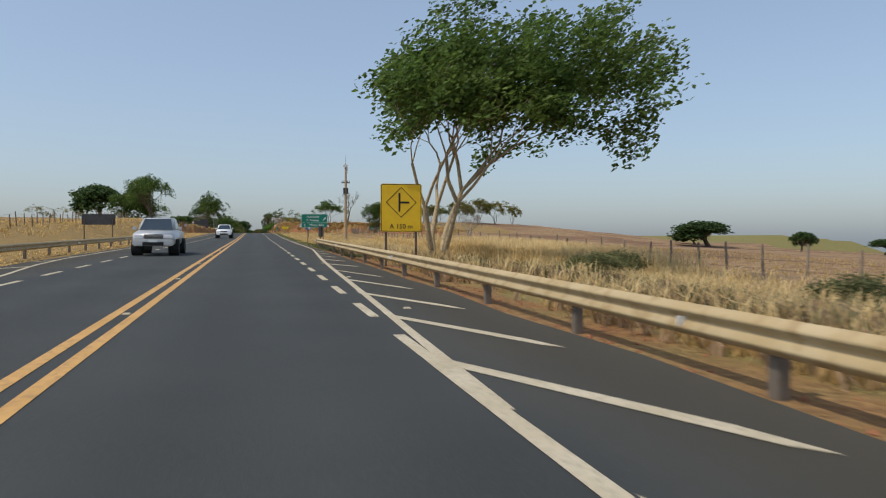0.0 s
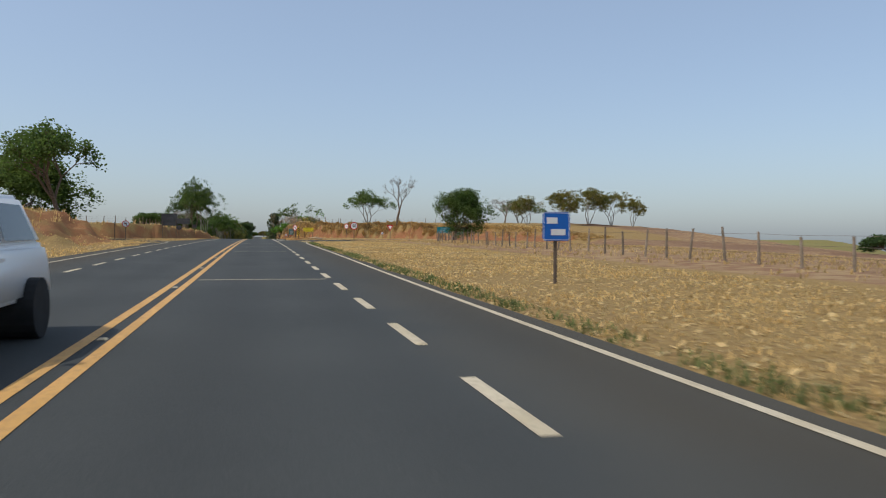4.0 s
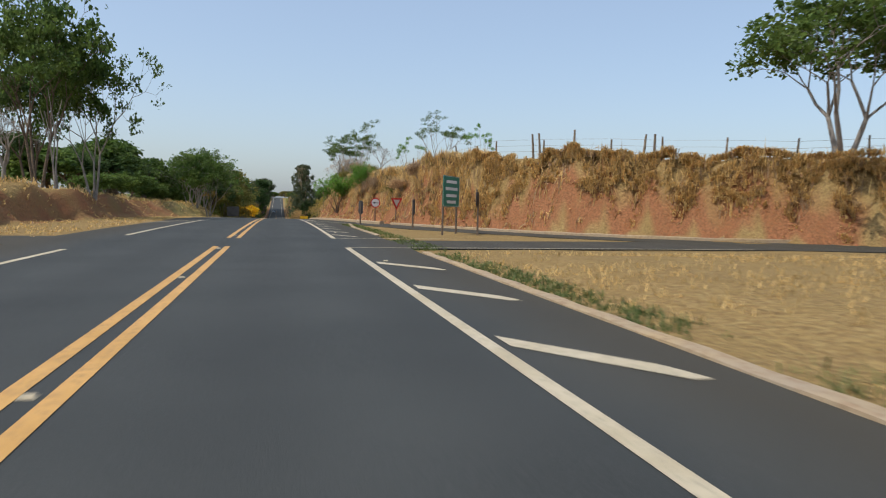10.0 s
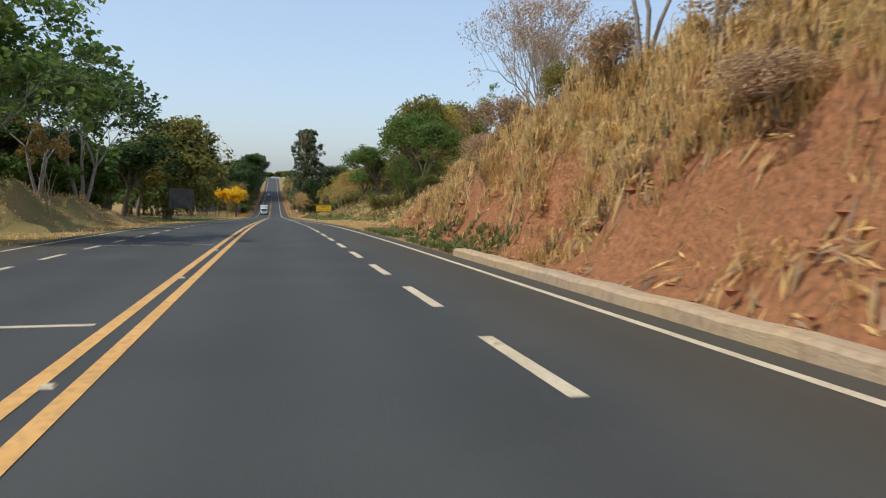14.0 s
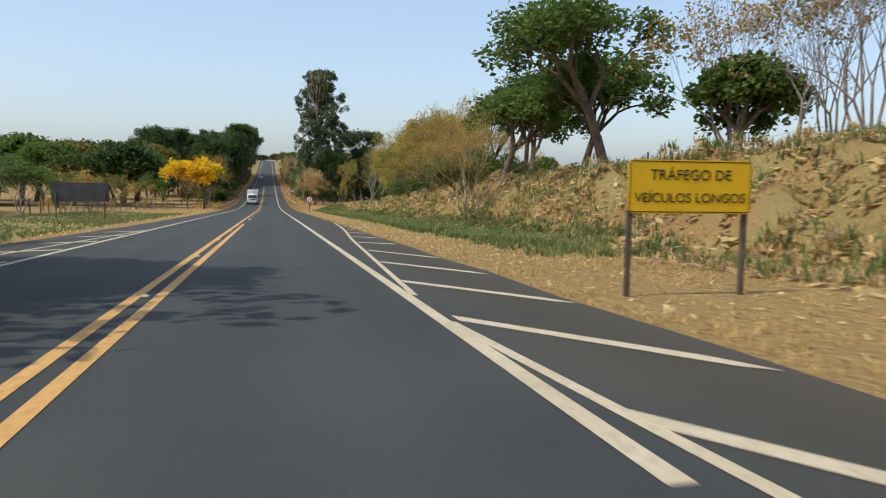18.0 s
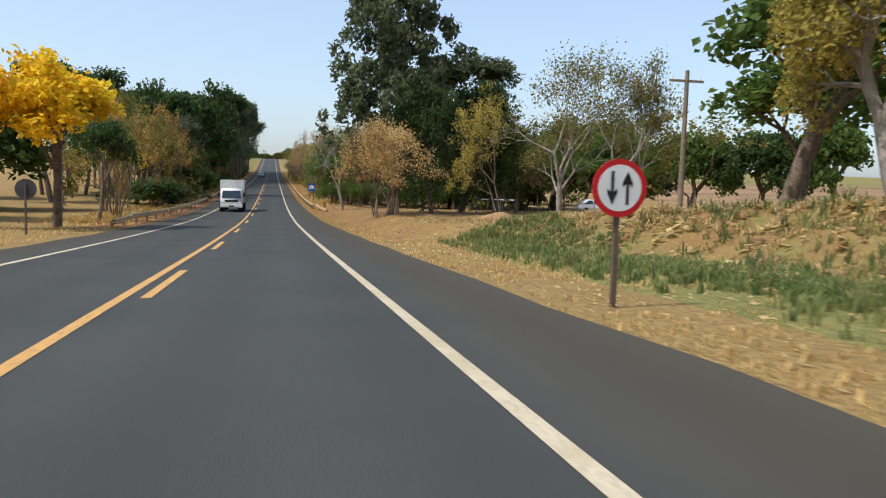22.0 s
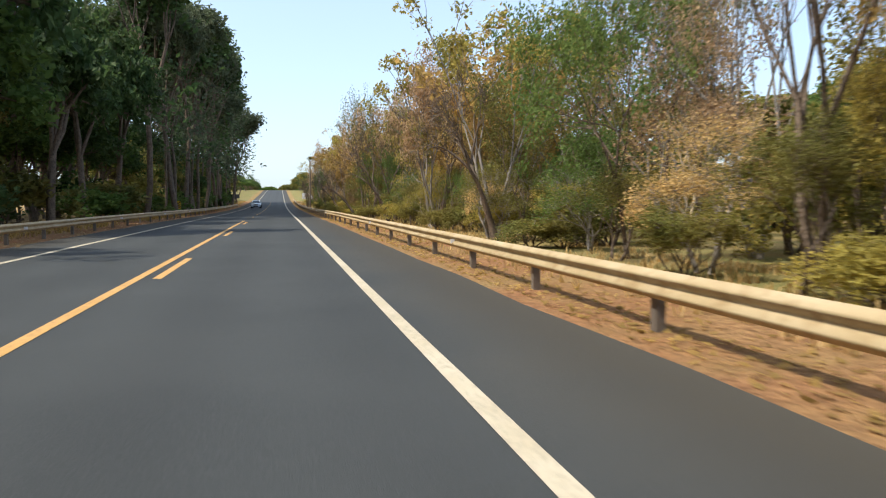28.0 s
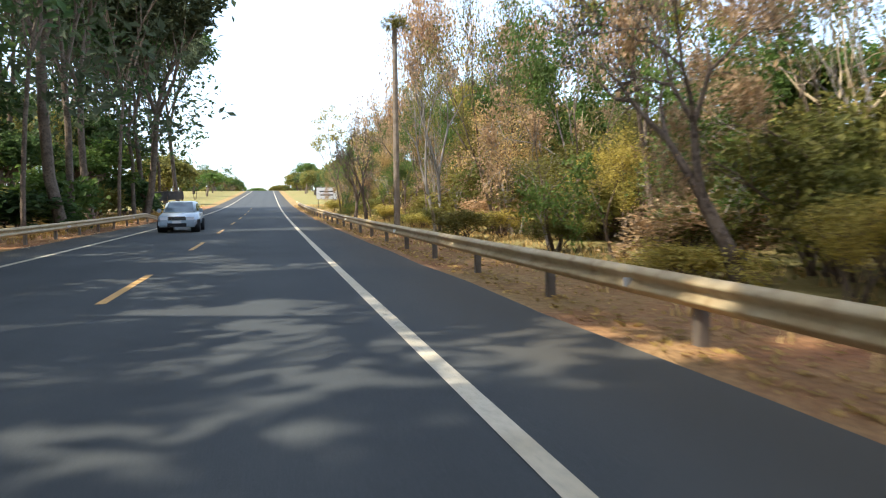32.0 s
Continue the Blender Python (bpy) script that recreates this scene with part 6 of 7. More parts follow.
# ---- poles ----
pole = tagged(new("utility_pole"), "tall tapered concrete pole with antennas and boxes", "pole")
pole.matrix_basis = pose(10.8, 77.6, at_land(10.8, 77.6) - 0.1)
tube_part("shaft", (0, 0, -0.3), (0, 0, 7.8), 0.17, 0.10, CONCRETE, pole, 12)
for dx in (-0.14, 0.14):
    solid("equipment_box", (dx - 0.10, dx + 0.10, -0.16, 0.16, 4.95, 5.55), SIGN_BACK, pole, bevel=0.02)
solid("crossarm", (-0.42, 0.42, -0.06, 0.06, 6.02, 6.14), STEEL_POST, pole, bevel=0.01)
for i in range(5):
    tube_part("insulator", (-0.36 + 0.18 * i, 0, 6.14), (-0.36 + 0.18 * i, 0, 6.28), 0.035, 0.03, SIGN_BACK, pole, 8)
solid("panel_antenna", (0.06, 0.20, -0.1, 0.05, 7.0, 7.9), S_WHITE, pole, bevel=0.02)
tube_part("dish", (-0.14, -0.12, 7.75), (-0.14, -0.04, 7.75), 0.16, 0.14, S_WHITE, pole, 14)
tube_part("lightning_rod", (0, 0, 7.8), (0, 0, 8.9), 0.02, 0.008, STEEL_POST, pole, 6)


def wood_pole(x, y, high, label, arm=True):
    ob = tagged(new("utility_pole"), label, "pole")
    ob.matrix_basis = pose(x, y, at_land(x, y))
    tube_part("shaft", (0, 0, -0.3), (0.05, 0, high), 0.15, 0.10, WOOD_POST, ob, 10)
    if arm:
        solid("crossarm", (-0.9, 0.95, -0.05, 0.05, high - 0.55, high - 0.43), WOOD_POST, ob, bevel=0.01)
        for i in range(3):
            tube_part("insulator", (-0.75 + 0.75 * i, 0, high - 0.43), (-0.75 + 0.75 * i, 0, high - 0.25), 0.04, 0.03, S_WHITE, ob, 8)
    return ob


wood_pole(22, 561, 7.6, "grey wooden utility pole with a crossarm")
wood_pole(7.6, 796, 9.0, "old grey pole with a plant growing at its top", False)
tree("bush", 3, BARK, LEAF_OLIVE, 7.6, 795.8, 1.1, 1.0, "tuft of leaves growing on a pole top", name="pole_plant", category="plant", z=at_land(7.6, 795.8) + 8.2)

# ---- farm gate ----
gate = tagged(new("farm_gate"), "dark farm gate with a lettered crossbeam", "gate")
gate.matrix_basis = pose(20.7, 589.0, at_land(20.7, 589.0), 0, 0, -20) @ Matrix.Diagonal((0.40, 0.40, 0.40, 1))
for px in (-4.2, 0.0, 4.2):
    solid("gate_post", (px - 0.12, px + 0.12, -0.12, 0.12, -0.2, 3.3), SIGN_BACK, gate, bevel=0.02)
solid("crossbeam", (-4.4, 4.4, -0.14, 0.14, 2.95, 3.45), SIGN_BACK, gate, bevel=0.02)
plain_bars(gate, [(-2.4, 3.2, 1.5, 0.2), (0.6, 3.2, 2.2, 0.2), (3.2, 3.2, 1.0, 0.2)], S_WHITE, -0.15)
for k in range(5):
    solid("gate_rail", (-4.1, -0.1, -0.03, 0.03, 0.25 + 0.3 * k, 0.33 + 0.3 * k), SIGN_BACK, gate, bevel=0.01)
for k in range(11):
    solid("gate_bar", (0.3 + 0.35 * k, 0.34 + 0.35 * k, -0.03, 0.03, 0.2, 2.3), STEEL_POST, gate)


# ---- vehicles ----
GLASS = material("dark_car_glass", (0.02, 0.035, 0.05), (0.03, 0.05, 0.07), 0.5, 0.08, spec=0.6)
SILVER = material("silver_car_paint", (0.55, 0.55, 0.54), (0.60, 0.60, 0.59), 0.5, 0.3, 0.5, spec=0.5)
WHITE_CAR = material("white_car_paint", (0.78, 0.78, 0.77), (0.82, 0.82, 0.81), 0.5, 0.3, spec=0.5)
BLUE_CAR = material("pale_blue_car_paint", (0.35, 0.42, 0.48), (0.40, 0.47, 0.53), 0.5, 0.3, 0.3, spec=0.5)
RUBBER = material("tyre_rubber", (0.02, 0.02, 0.02), (0.03, 0.03, 0.03), 5.0, 0.9)
CHROME = material("chrome", (0.65, 0.65, 0.66), (0.7, 0.7, 0.7), 1.0, 0.2, 0.9)
LAMP = material("lamp_glass", (0.75, 0.76, 0.78), (0.8, 0.8, 0.82), 1.0, 0.15, spec=0.7)


def loft(name, profile, half, mat, parent, tuck=0.0, z_split=None, label=""):
    """A body of side profile (y, z) and half width, its upper part drawn in by tuck per metre above z_split, with rounded rims."""
    bm = bmesh.new()
    zs = z_split if z_split is not None else max(p[1] for p in profile)
    side = lambda z: half - max(0.0, z - zs) * tuck
    a = [bm.verts.new((-side(z), y, z)) for y, z in profile]
    b = [bm.verts.new((side(z), y, z)) for y, z in profile]
    fa, fb = bm.faces.new(a), bm.faces.new(b[::-1])
    for i in range(len(a)):
        j = (i + 1) % len(a)
        bm.faces.new((a[j], a[i], b[i], b[j]))
    bmesh.ops.recalc_face_normals(bm, faces=bm.faces)
    rims = list({e for fc in (fa, fb) for e in fc.edges})
    bmesh.ops.bevel(bm, geom=rims, offset=0.06, segments=3, affect="EDGES", clamp_overlap=True)
    ob = part(name, bm, mat, parent, label)
    ob.data.polygons.foreach_set("use_smooth", [True] * len(ob.data.polygons))
    return ob


def wheel(parent, x, y, r, w):
    t = tube_part("wheel", (x - w / 2, y, r), (x + w / 2, y, r), r, r, RUBBER, parent, 22)
    s = 1 if x > 0 else -1
    tube_part("rim", (x + s * w * 0.42, y, r), (x + s * (w / 2 + 0.012), y, r), r * 0.66, r * 0.6, CHROME, t, 16)


def car(label, name, paint, profile, cabin, half, wheels, r, face_z, tall, plate_z=0.45):
    """A car that faces -y: body, cabin, glass, lamps, grille, bumper, mirrors and wheels."""
    ob = tagged(new(name), label, "car")
    loft("body", profile, half, paint, ob, 0.10, 0.75)
    loft("cabin", cabin, half - 0.06, paint, ob, 0.28, face_z)
    y0, z0 = cabin[0]
    y1, z1 = cabin[1]
    w0, w1 = half - 0.16, half - 0.16 - (z1 - z0) * 0.28
    d = Vector((0, y1 - y0, z1 - z0)).normalized()
    n = Vector((0, -d.z, d.y)) * 0.012
    q = [(-w0, y0, z0), (w0, y0, z0), (w1, y1, z1), (-w1, y1, z1)]
    q = [Vector(p) + n + d * (0.05 if i < 2 else -0.05) for i, p in enumerate(q)]
    part("windscreen", mesh_of("windscreen", q, [(0, 1, 2, 3)], GLASS), None, ob)
    y2, z2 = cabin[2]
    y3, z3 = cabin[3]
    for sgn in (-1, 1):
        wl_ = lambda z: sgn * (half - 0.06 - max(0, z - face_z) * 0.28 + 0.008)
        zz0, zz1 = z0 + 0.08, z1 - 0.08
        ya, yb = y0 + (y1 - y0) * 0.25 + 0.12, y1 + 0.08
        yc, yd = y2 - 0.10, y3 + (y2 - y3) * 0.3 - 0.16
        mid = (ya + yd) / 2 + 0.1
        for p in (((ya, zz0), (mid - 0.04, zz0), (mid - 0.04, zz1), (yb, zz1)), ((mid + 0.04, zz0), (yd, zz0), (yc, zz1), (mid + 0.04, zz1))):
            v = [(wl_(z), y, z) for y, z in p]
            part("side_window", mesh_of("side_window", v, [(0, 1, 2, 3)], GLASS), None, ob)
        solid("mirror", (sgn * (half + 0.10) - 0.10, sgn * (half + 0.10) + 0.10, y0 + 0.25, y0 + 0.37, z0 + 0.02, z0 + 0.2), paint, ob, bevel=0.04)
        solid("headlight", (sgn * (half - 0.26) - 0.2, sgn * (half - 0.26) + 0.2, profile[0][0] - 0.02, profile[0][0] + 0.2, face_z - 0.38, face_z - 0.2), LAMP, ob, bevel=0.04)
        solid("door_handle", (sgn * half - 0.02, sgn * half + 0.02, 0.15, 0.33, face_z - 0.16, face_z - 0.12), paint, ob)
    front = profile[0][0]
    solid("grille", (-half * 0.46, half * 0.46, front - 0.025, front + 0.05, face_z - 0.38, face_z - 0.18), S_BLACK, ob, bevel=0.02)
    for k in range(3):
        solid("grille_bar", (-half * 0.45, half * 0.45, front - 0.04, front - 0.02, face_z - 0.36 + 0.06 * k, face_z - 0.34 + 0.06 * k), CHROME, ob)
    solid("bumper", (-half * 0.98, half * 0.98, front - 0.10, front + 0.15, plate_z - 0.16, plate_z + 0.14), paint, ob, bevel=0.06)
    solid("air_intake", (-half * 0.5, half * 0.5, front - 0.112, front - 0.09, plate_z - 0.15, plate_z + 0.02), S_BLACK, ob, bevel=0.01)
    solid("number_plate", (-0.2, 0.2, front - 0.125, front - 0.11, plate_z + 0.01, plate_z + 0.13), S_WHITE, ob)
    for y in wheels:
        for sgn in (-1, 1):
            wheel(ob, sgn * (half - 0.10), y, r, 0.22)
    return ob


pickup = car("silver double-cab pickup truck on the opposite lane", "pickup_truck", SILVER,
             [(-2.55, 0.5), (-2.52, 0.95), (-2.3, 1.08), (-1.3, 1.16), (0.9, 1.16), (0.95, 1.12), (2.6, 1.12), (2.62, 0.5)],
             [(-1.35, 1.14), (-0.72, 1.72), (0.55, 1.76), (0.85, 1.14)], 0.90, (-1.6, 1.5), 0.38, 1.16, 1.76, 0.62)
pickup.matrix_basis = pose(-2.55, 39.8, float(road_z(39.8)), math.degrees(math.atan(0.02)))
suv = car("white sport utility car on the opposite lane", "suv", WHITE_CAR,
          [(-2.3, 0.45), (-2.28, 0.85), (-2.05, 1.02), (-1.1, 1.10), (2.1, 1.12), (2.25, 0.9), (2.28, 0.45)],
          [(-1.15, 1.08), (-0.5, 1.66), (1.7, 1.70), (2.1, 1.10)], 0.90, (-1.4, 1.35), 0.36, 1.10, 1.70, 0.6)
suv.matrix_basis = pose(-1.75, 100.0, float(road_z(100)), math.degrees(math.atan(0.02)))
hatch_car = car("pale blue-grey compact car on the opposite lane", "compact_car", BLUE_CAR,
                [(-2.05, 0.32), (-2.03, 0.66), (-1.8, 0.80), (-0.9, 0.92), (1.75, 0.95), (1.98, 0.72), (2.0, 0.32)],
                [(-1.0, 0.90), (-0.2, 1.42), (1.1, 1.46), (1.8, 0.93)], 0.84, (-1.25, 1.25), 0.30, 0.92, 1.46, 0.42)
hatch_car.matrix_basis = pose(-1.9, 802.5, float(road_z(802.5)), math.degrees(math.atan(0.026)))
parked = car("small white car parked on the dusty lot", "parked_car", WHITE_CAR,
             [(-2.05, 0.32), (-2.03, 0.66), (-1.8, 0.80), (-0.9, 0.92), (1.75, 0.95), (1.98, 0.72), (2.0, 0.32)],
             [(-1.0, 0.90), (-0.2, 1.42), (1.1, 1.46), (1.8, 0.93)], 0.84, (-1.25, 1.25), 0.30, 0.92, 1.46, 0.42)
parked.matrix_basis = pose(35.0, 600.5, at_land(35.0, 600.5), 0, 0, 80)

BOX_SIDE = material("white_cargo_box", (0.62, 0.63, 0.63), (0.70, 0.70, 0.69), 0.6, 0.55, fine=(0.5, 0.49, 0.46), fine_scale=2)
truck = tagged(new("box_truck"), "white box truck driving in the opposite lane", "truck")
solid("chassis", (-0.55, 0.55, -2.6, 3.9, 0.5, 0.8), SIGN_BACK, truck, bevel=0.03)
loft("cab", [(-3.0, 0.55), (-3.05, 1.25), (-2.8, 2.15), (-2.5, 2.25), (-1.55, 2.25), (-1.55, 0.55)], 1.02, WHITE_CAR, truck, 0.08, 1.2)
part("windscreen", mesh_of("windscreen", [(-0.88, -3.055, 1.33), (0.88, -3.055, 1.33), (0.82, -2.84, 2.05), (-0.82, -2.84, 2.05)], [(0, 1, 2, 3)], GLASS), None, truck)
for sgn in (-1, 1):
    part("side_window", mesh_of("side_window", [(sgn * 1.03, -2.85, 1.35), (sgn * 1.03, -1.8, 1.35), (sgn * 0.98, -1.8, 2.0), (sgn * 0.98, -2.65, 2.0)], [(0, 1, 2, 3)], GLASS), None, truck)
    solid("headlight", (sgn * 0.72 - 0.18, sgn * 0.72 + 0.18, -3.08, -2.95, 0.82, 1.0), LAMP, truck, bevel=0.03)
    solid("mirror", (sgn * 1.17 - 0.09, sgn * 1.17 + 0.09, -2.95, -2.85, 1.45, 1.85), S_BLACK, truck, bevel=0.02)
    solid("mudguard", (sgn * 0.9 - 0.2, sgn * 0.9 + 0.2, 1.4, 3.1, 0.85, 0.92), SIGN_BACK, truck)
solid("grille", (-0.62, 0.62, -3.075, -3.0, 0.98, 1.16), S_BLACK, truck, bevel=0.01)
solid("bumper", (-1.02, 1.02, -3.12, -2.8, 0.45, 0.78), WHITE_CAR, truck, bevel=0.05)
solid("number_plate", (-0.2, 0.2, -3.14, -3.12, 0.52, 0.64), S_BLACK, truck)
solid("cargo_box", (-1.15, 1.15, -1.45, 4.2, 0.85, 3.05), BOX_SIDE, truck, bevel=0.04)
for k in range(9):
    for sgn in (-1, 1):
        solid("box_rib", (sgn * 1.157 - 0.012, sgn * 1.157 + 0.012, -1.2 + 0.6 * k, -1.15 + 0.6 * k, 0.95, 2.95), STEEL, truck)
for y in (-2.3, 2.3):
    for sgn in (-1, 1):
        wheel(truck, sgn * 0.86, y, 0.42, 0.28)
truck.matrix_basis = pose(-1.85, 604.5, float(road_z(604.5)))


# ---- grasses, litter and clods ----
def blades(rng, x, y, count, low, high, wide, lean, z=None, down=0.0):
    """Verts and faces of tufts at x, y: count blades each, curved, of height low to high."""
    n = len(x)
    zz = land_z(x, y) - 0.02 if z is None else z
    x, y, zz = (np.repeat(a, count) for a in (x, y, zz))
    m = n * count
    h = low + (high - low) * rng.random(m)
    a = rng.random(m) * 6.283
    l = lean * (0.3 + rng.random(m)) * h
    bx, by = x + rng.normal(0, 0.06, m), y + rng.normal(0, 0.06, m)
    w = wide * (0.6 + 0.8 * rng.random(m))
    px, py = -np.sin(a) * w, np.cos(a) * w
    base = np.stack([bx, by, zz], 1)
    side = np.stack([px, py, np.zeros(m)], 1)
    mid = base + np.stack([np.cos(a) * l * 0.35, np.sin(a) * l * 0.35, h * 0.62], 1)
    tip = base + np.stack([np.cos(a) * l, np.sin(a) * l, h * (1 - 0.3 * lean) - down * h], 1)
    v = np.stack([base - side, base + side, mid + side * 0.7, mid - side * 0.7, tip], 1).reshape(-1, 3)
    i = np.arange(m) * 5
    quad = np.stack([i, i + 1, i + 2, i + 3], 1)
    tri = np.stack([i + 3, i + 2, i + 4], 1)
    return v, quad.tolist() + tri.tolist()


def grass(name, label, seed, n, x0, x1, y0, y1, count, low, high, wide, lean, mat, keep=None, category="grass", down=0.0):
    rng = np.random.default_rng(seed)
    x, y = x0 + (x1 - x0) * rng.random(n), y0 + (y1 - y0) * rng.random(n)
    patch = np.sin(x * 0.7 + 2 * np.sin(y * 0.21)) + np.sin(y * 0.53 + x * 0.3) + 0.8 * np.sin(y * 1.7 - x * 1.1)
    ok = patch + rng.normal(0, 0.9, n) > -0.7
    if keep is not None:
        ok &= keep(x, y, rng)
    v, f = blades(rng, x[ok], y[ok], count, low, high, wide, lean, down=down)
    me = bpy.data.meshes.new(name)
    me.from_pydata(v.tolist(), [], f)
    me.materials.append(mat)
    return tagged(new(name, me), label, category, kind="stuff")


def on_bank(bank, side, lo, hi, bare_chance):
    def keep(x, y, rng):
        foot, high, wide = knots(y, bank, 1), knots(y, bank, 2), knots(y, bank, 3)
        tilt = np.abs(knots(y + 4, bank, 1) - knots(y - 4, bank, 1)) / 8
        d = (x * side - foot) / (wide * np.sqrt(1 + tilt * tilt))
        line = 0.42 + 0.22 * np.sin(y * 0.31) + 0.12 * np.sin(y * 1.3 + x)
        return (d > lo) & (d < hi) & ((d > line) | (rng.random(len(x)) > bare_chance))
    return keep


def off_ramps(x, y, rng):
    ok = np.ones(len(x), bool)
    for name, line, wide in RAMPS:
        c = np.array(smooth_line(line, 3.0))
        for cx, cy in c:
            ok &= (x - cx) ** 2 + (y - cy) ** 2 > (wide / 2 + 0.25) ** 2
    return ok & (x > np.interp(y, *zip(*EDGE_R)) + 0.25)


def bank_grass(label, seed, n, y0, y1, lo, hi, count, low, high, wide, lean, mat, bare_chance, down, patchy):
    """Clumped grass on the face of the cut bank, thick above a ragged line."""
    rng = np.random.default_rng(seed)
    y = y0 + (y1 - y0) * rng.random(n)
    d = lo + (hi - lo) * rng.random(n)
    foot, wd = knots(y, BANK_R, 1), knots(y, BANK_R, 3)
    tilt = np.abs(knots(y + 4, BANK_R, 1) - knots(y - 4, BANK_R, 1)) / 8
    x = foot + d * wd * np.sqrt(1 + tilt * tilt)
    line = 0.34 + 0.10 * np.sin(y * 0.31) + 0.08 * np.sin(y * 1.3 + x)
    clump = np.sin(y * 2.3 + 1.7 * np.sin(x * 1.9)) * np.sin(x * 2.7 + 0.8 * y) + 0.5 * np.sin(y * 5.1 + x * 3.3)
    ok = ((d > line) | (rng.random(n) > bare_chance)) & (clump + patchy > rng.random(n) - 0.5) & (knots(y, BANK_R, 2) > 1.2)
    v, f = blades(rng, x[ok], y[ok], count, low, high, wide, lean, down=down)
    me = bpy.data.meshes.new("bank_grass")
    me.from_pydata(v.tolist(), [], f)
    me.materials.append(mat)
    return tagged(new("bank_grass", me), label, "grass", kind="stuff")


bank_grass("long dry straw grass hanging over the cut bank", 1, 19000, 296, 402, 0.02, 1.4, 6, 0.25, 0.7, 0.016, 0.9, STRAW, 0.93, 0.25, 0.3)
bank_grass("pale dead grass clumps on the cut bank", 2, 14000, 296, 402, 0.25, 1.6, 6, 0.4, 1.0, 0.015, 0.7, STRAW_PALE, 0.97, 0.15, 0.0)
bank_grass("dusky weeds on the cut bank", 35, 2600, 296, 402, 0.15, 1.2, 6, 0.15, 0.45, 0.02, 0.8, GRASS_DUSK, 0.9, 0.1, 0.1)
bank_grass("brown dead grass on the cut bank", 22, 8000, 296, 402, 0.10, 1.4, 5, 0.2, 0.6, 0.02, 1.0, DEAD_WEED, 0.93, 0.25, 0.3)
bank_grass("long straw grass hanging over the curved bank", 26, 20000, 258, 298, 0.05, 1.3, 6, 0.2, 0.55, 0.024, 0.9, STRAW, 0.95, 0.25, 0.25)
bank_grass("brown dead grass on the curved bank", 27, 2200, 258, 298, 0.10, 1.2, 5, 0.2, 0.5, 0.026, 1.0, DEAD_WEED, 0.93, 0.25, 0.25)
bank_grass("tan dead grass on the curved bank", 28, 9000, 215, 262, 0.10, 1.3, 5, 0.2, 0.55, 0.03, 1.0, STRAW, 0.9, 0.25, 0.1)
grass("bank_grass", "dry straw grass along the bank top", 3, 9000, 24, 60, 215, 300, 5, 0.3, 0.8, 0.02, 0.6, STRAW, on_bank(BANK_R, 1, 0.5, 3.0, 0.95))
grass("bank_grass", "dry straw grass on the opposite bank", 4, 13000, -32, -8.5, 60, 420, 5, 0.2, 0.6, 0.03, 0.7, STRAW, on_bank(BANK_L, -1, 0.55, 2.6, 0.9))
grass("verge_grass", "short trampled dry grass on the verge", 5, 21000, 5.9, 16, 58, 180, 4, 0.05, 0.17, 0.012, 1.2, STRAW, off_ramps)
grass("verge_grass", "short dry grass of the traffic islands", 6, 18000, 6.0, 30, 190, 269, 4, 0.06, 0.22, 0.012, 1.1, STRAW, off_ramps)
grass("verge_grass", "short dry grass on the verge", 7, 24000, 5.9, 14, 380, 575, 4, 0.05, 0.18, 0.012, 1.2, STRAW)
grass("verge_grass", "greenish fringe of grass along the asphalt edge", 8, 5200, 5.95, 7.0, 46, 170, 5, 0.06, 0.2, 0.012, 0.9, GRASS_GREEN, lambda x, y, r: (x < np.interp(y, *zip(*EDGE_R)) + 0.8) & (x > np.interp(y, *zip(*EDGE_R)) + 0.1))
grass("verge_grass", "greenish fringe of grass along the kerb", 9, 3800, 5.55, 6.6, 212, 300, 5, 0.06, 0.2, 0.012, 0.9, GRASS_GREEN)
grass("verge_grass", "short dry grass on the opposite verge", 10, 15000, -13, -6.3, -30, 600, 4, 0.06, 0.2, 0.025, 1.1, STRAW)
grass("meadow_grass", "green and straw grass of the meadow edge", 11, 9000, -16, -7, 425, 520, 5, 0.1, 0.3, 0.016, 0.9, GRASS_GREEN)
grass("tall_grass", "tall pale dry grass along the field fence", 12, 8000, 15.8, 23, 30, 80, 7, 0.6, 1.5, 0.014, 0.5, STRAW_PALE, lambda x, y, r: r.random(len(x)) < np.clip(1.4 - np.abs(y - 48) / 13, 0.02, 0.8))
grass("tall_grass", "tall golden grass beside the spreading tree", 36, 5200, 10.5, 16.5, 26, 62, 7, 0.5, 1.25, 0.016, 0.6, STRAW, lambda x, y, r: r.random(len(x)) < np.clip(1.2 - np.abs(y - 40) / 20, 0.02, 0.8))
for x, y, h in ((12.6, 12.5, 1.0), (11.2, 20.5, 0.9), (13.6, 24, 1.2), (10.6, 6, 0.8)):
    tree("hedge", 1, BARK, GRASS_DUSK, x, y, h, 1.9, "dusky grey-green weed bush behind the guard rail", name="weed_bush", category="bush", group="weed bushes")
grass("rough_grass", "rough dry grass behind the guard rail", 13, 9500, 6.9, 13.5, -40, 44, 6, 0.15, 0.45, 0.016, 0.9, STRAW)
grass("rough_grass", "dusky green weeds behind the guard rail", 14, 2600, 8.0, 13.5, -40, 30, 7, 0.2, 0.6, 0.018, 0.6, GRASS_DUSK)
grass("rough_grass", "dead brown weeds lying behind the guard rail", 25, 8000, 6.7, 16, -20, 50, 6, 0.2, 0.65, 0.018, 1.2, DEAD_WEED)
grass("rough_grass", "pale straw clumps between the rail and the field", 37, 6500, 7.2, 20, -20, 60, 7, 0.3, 0.9, 0.014, 0.8, STRAW_PALE)
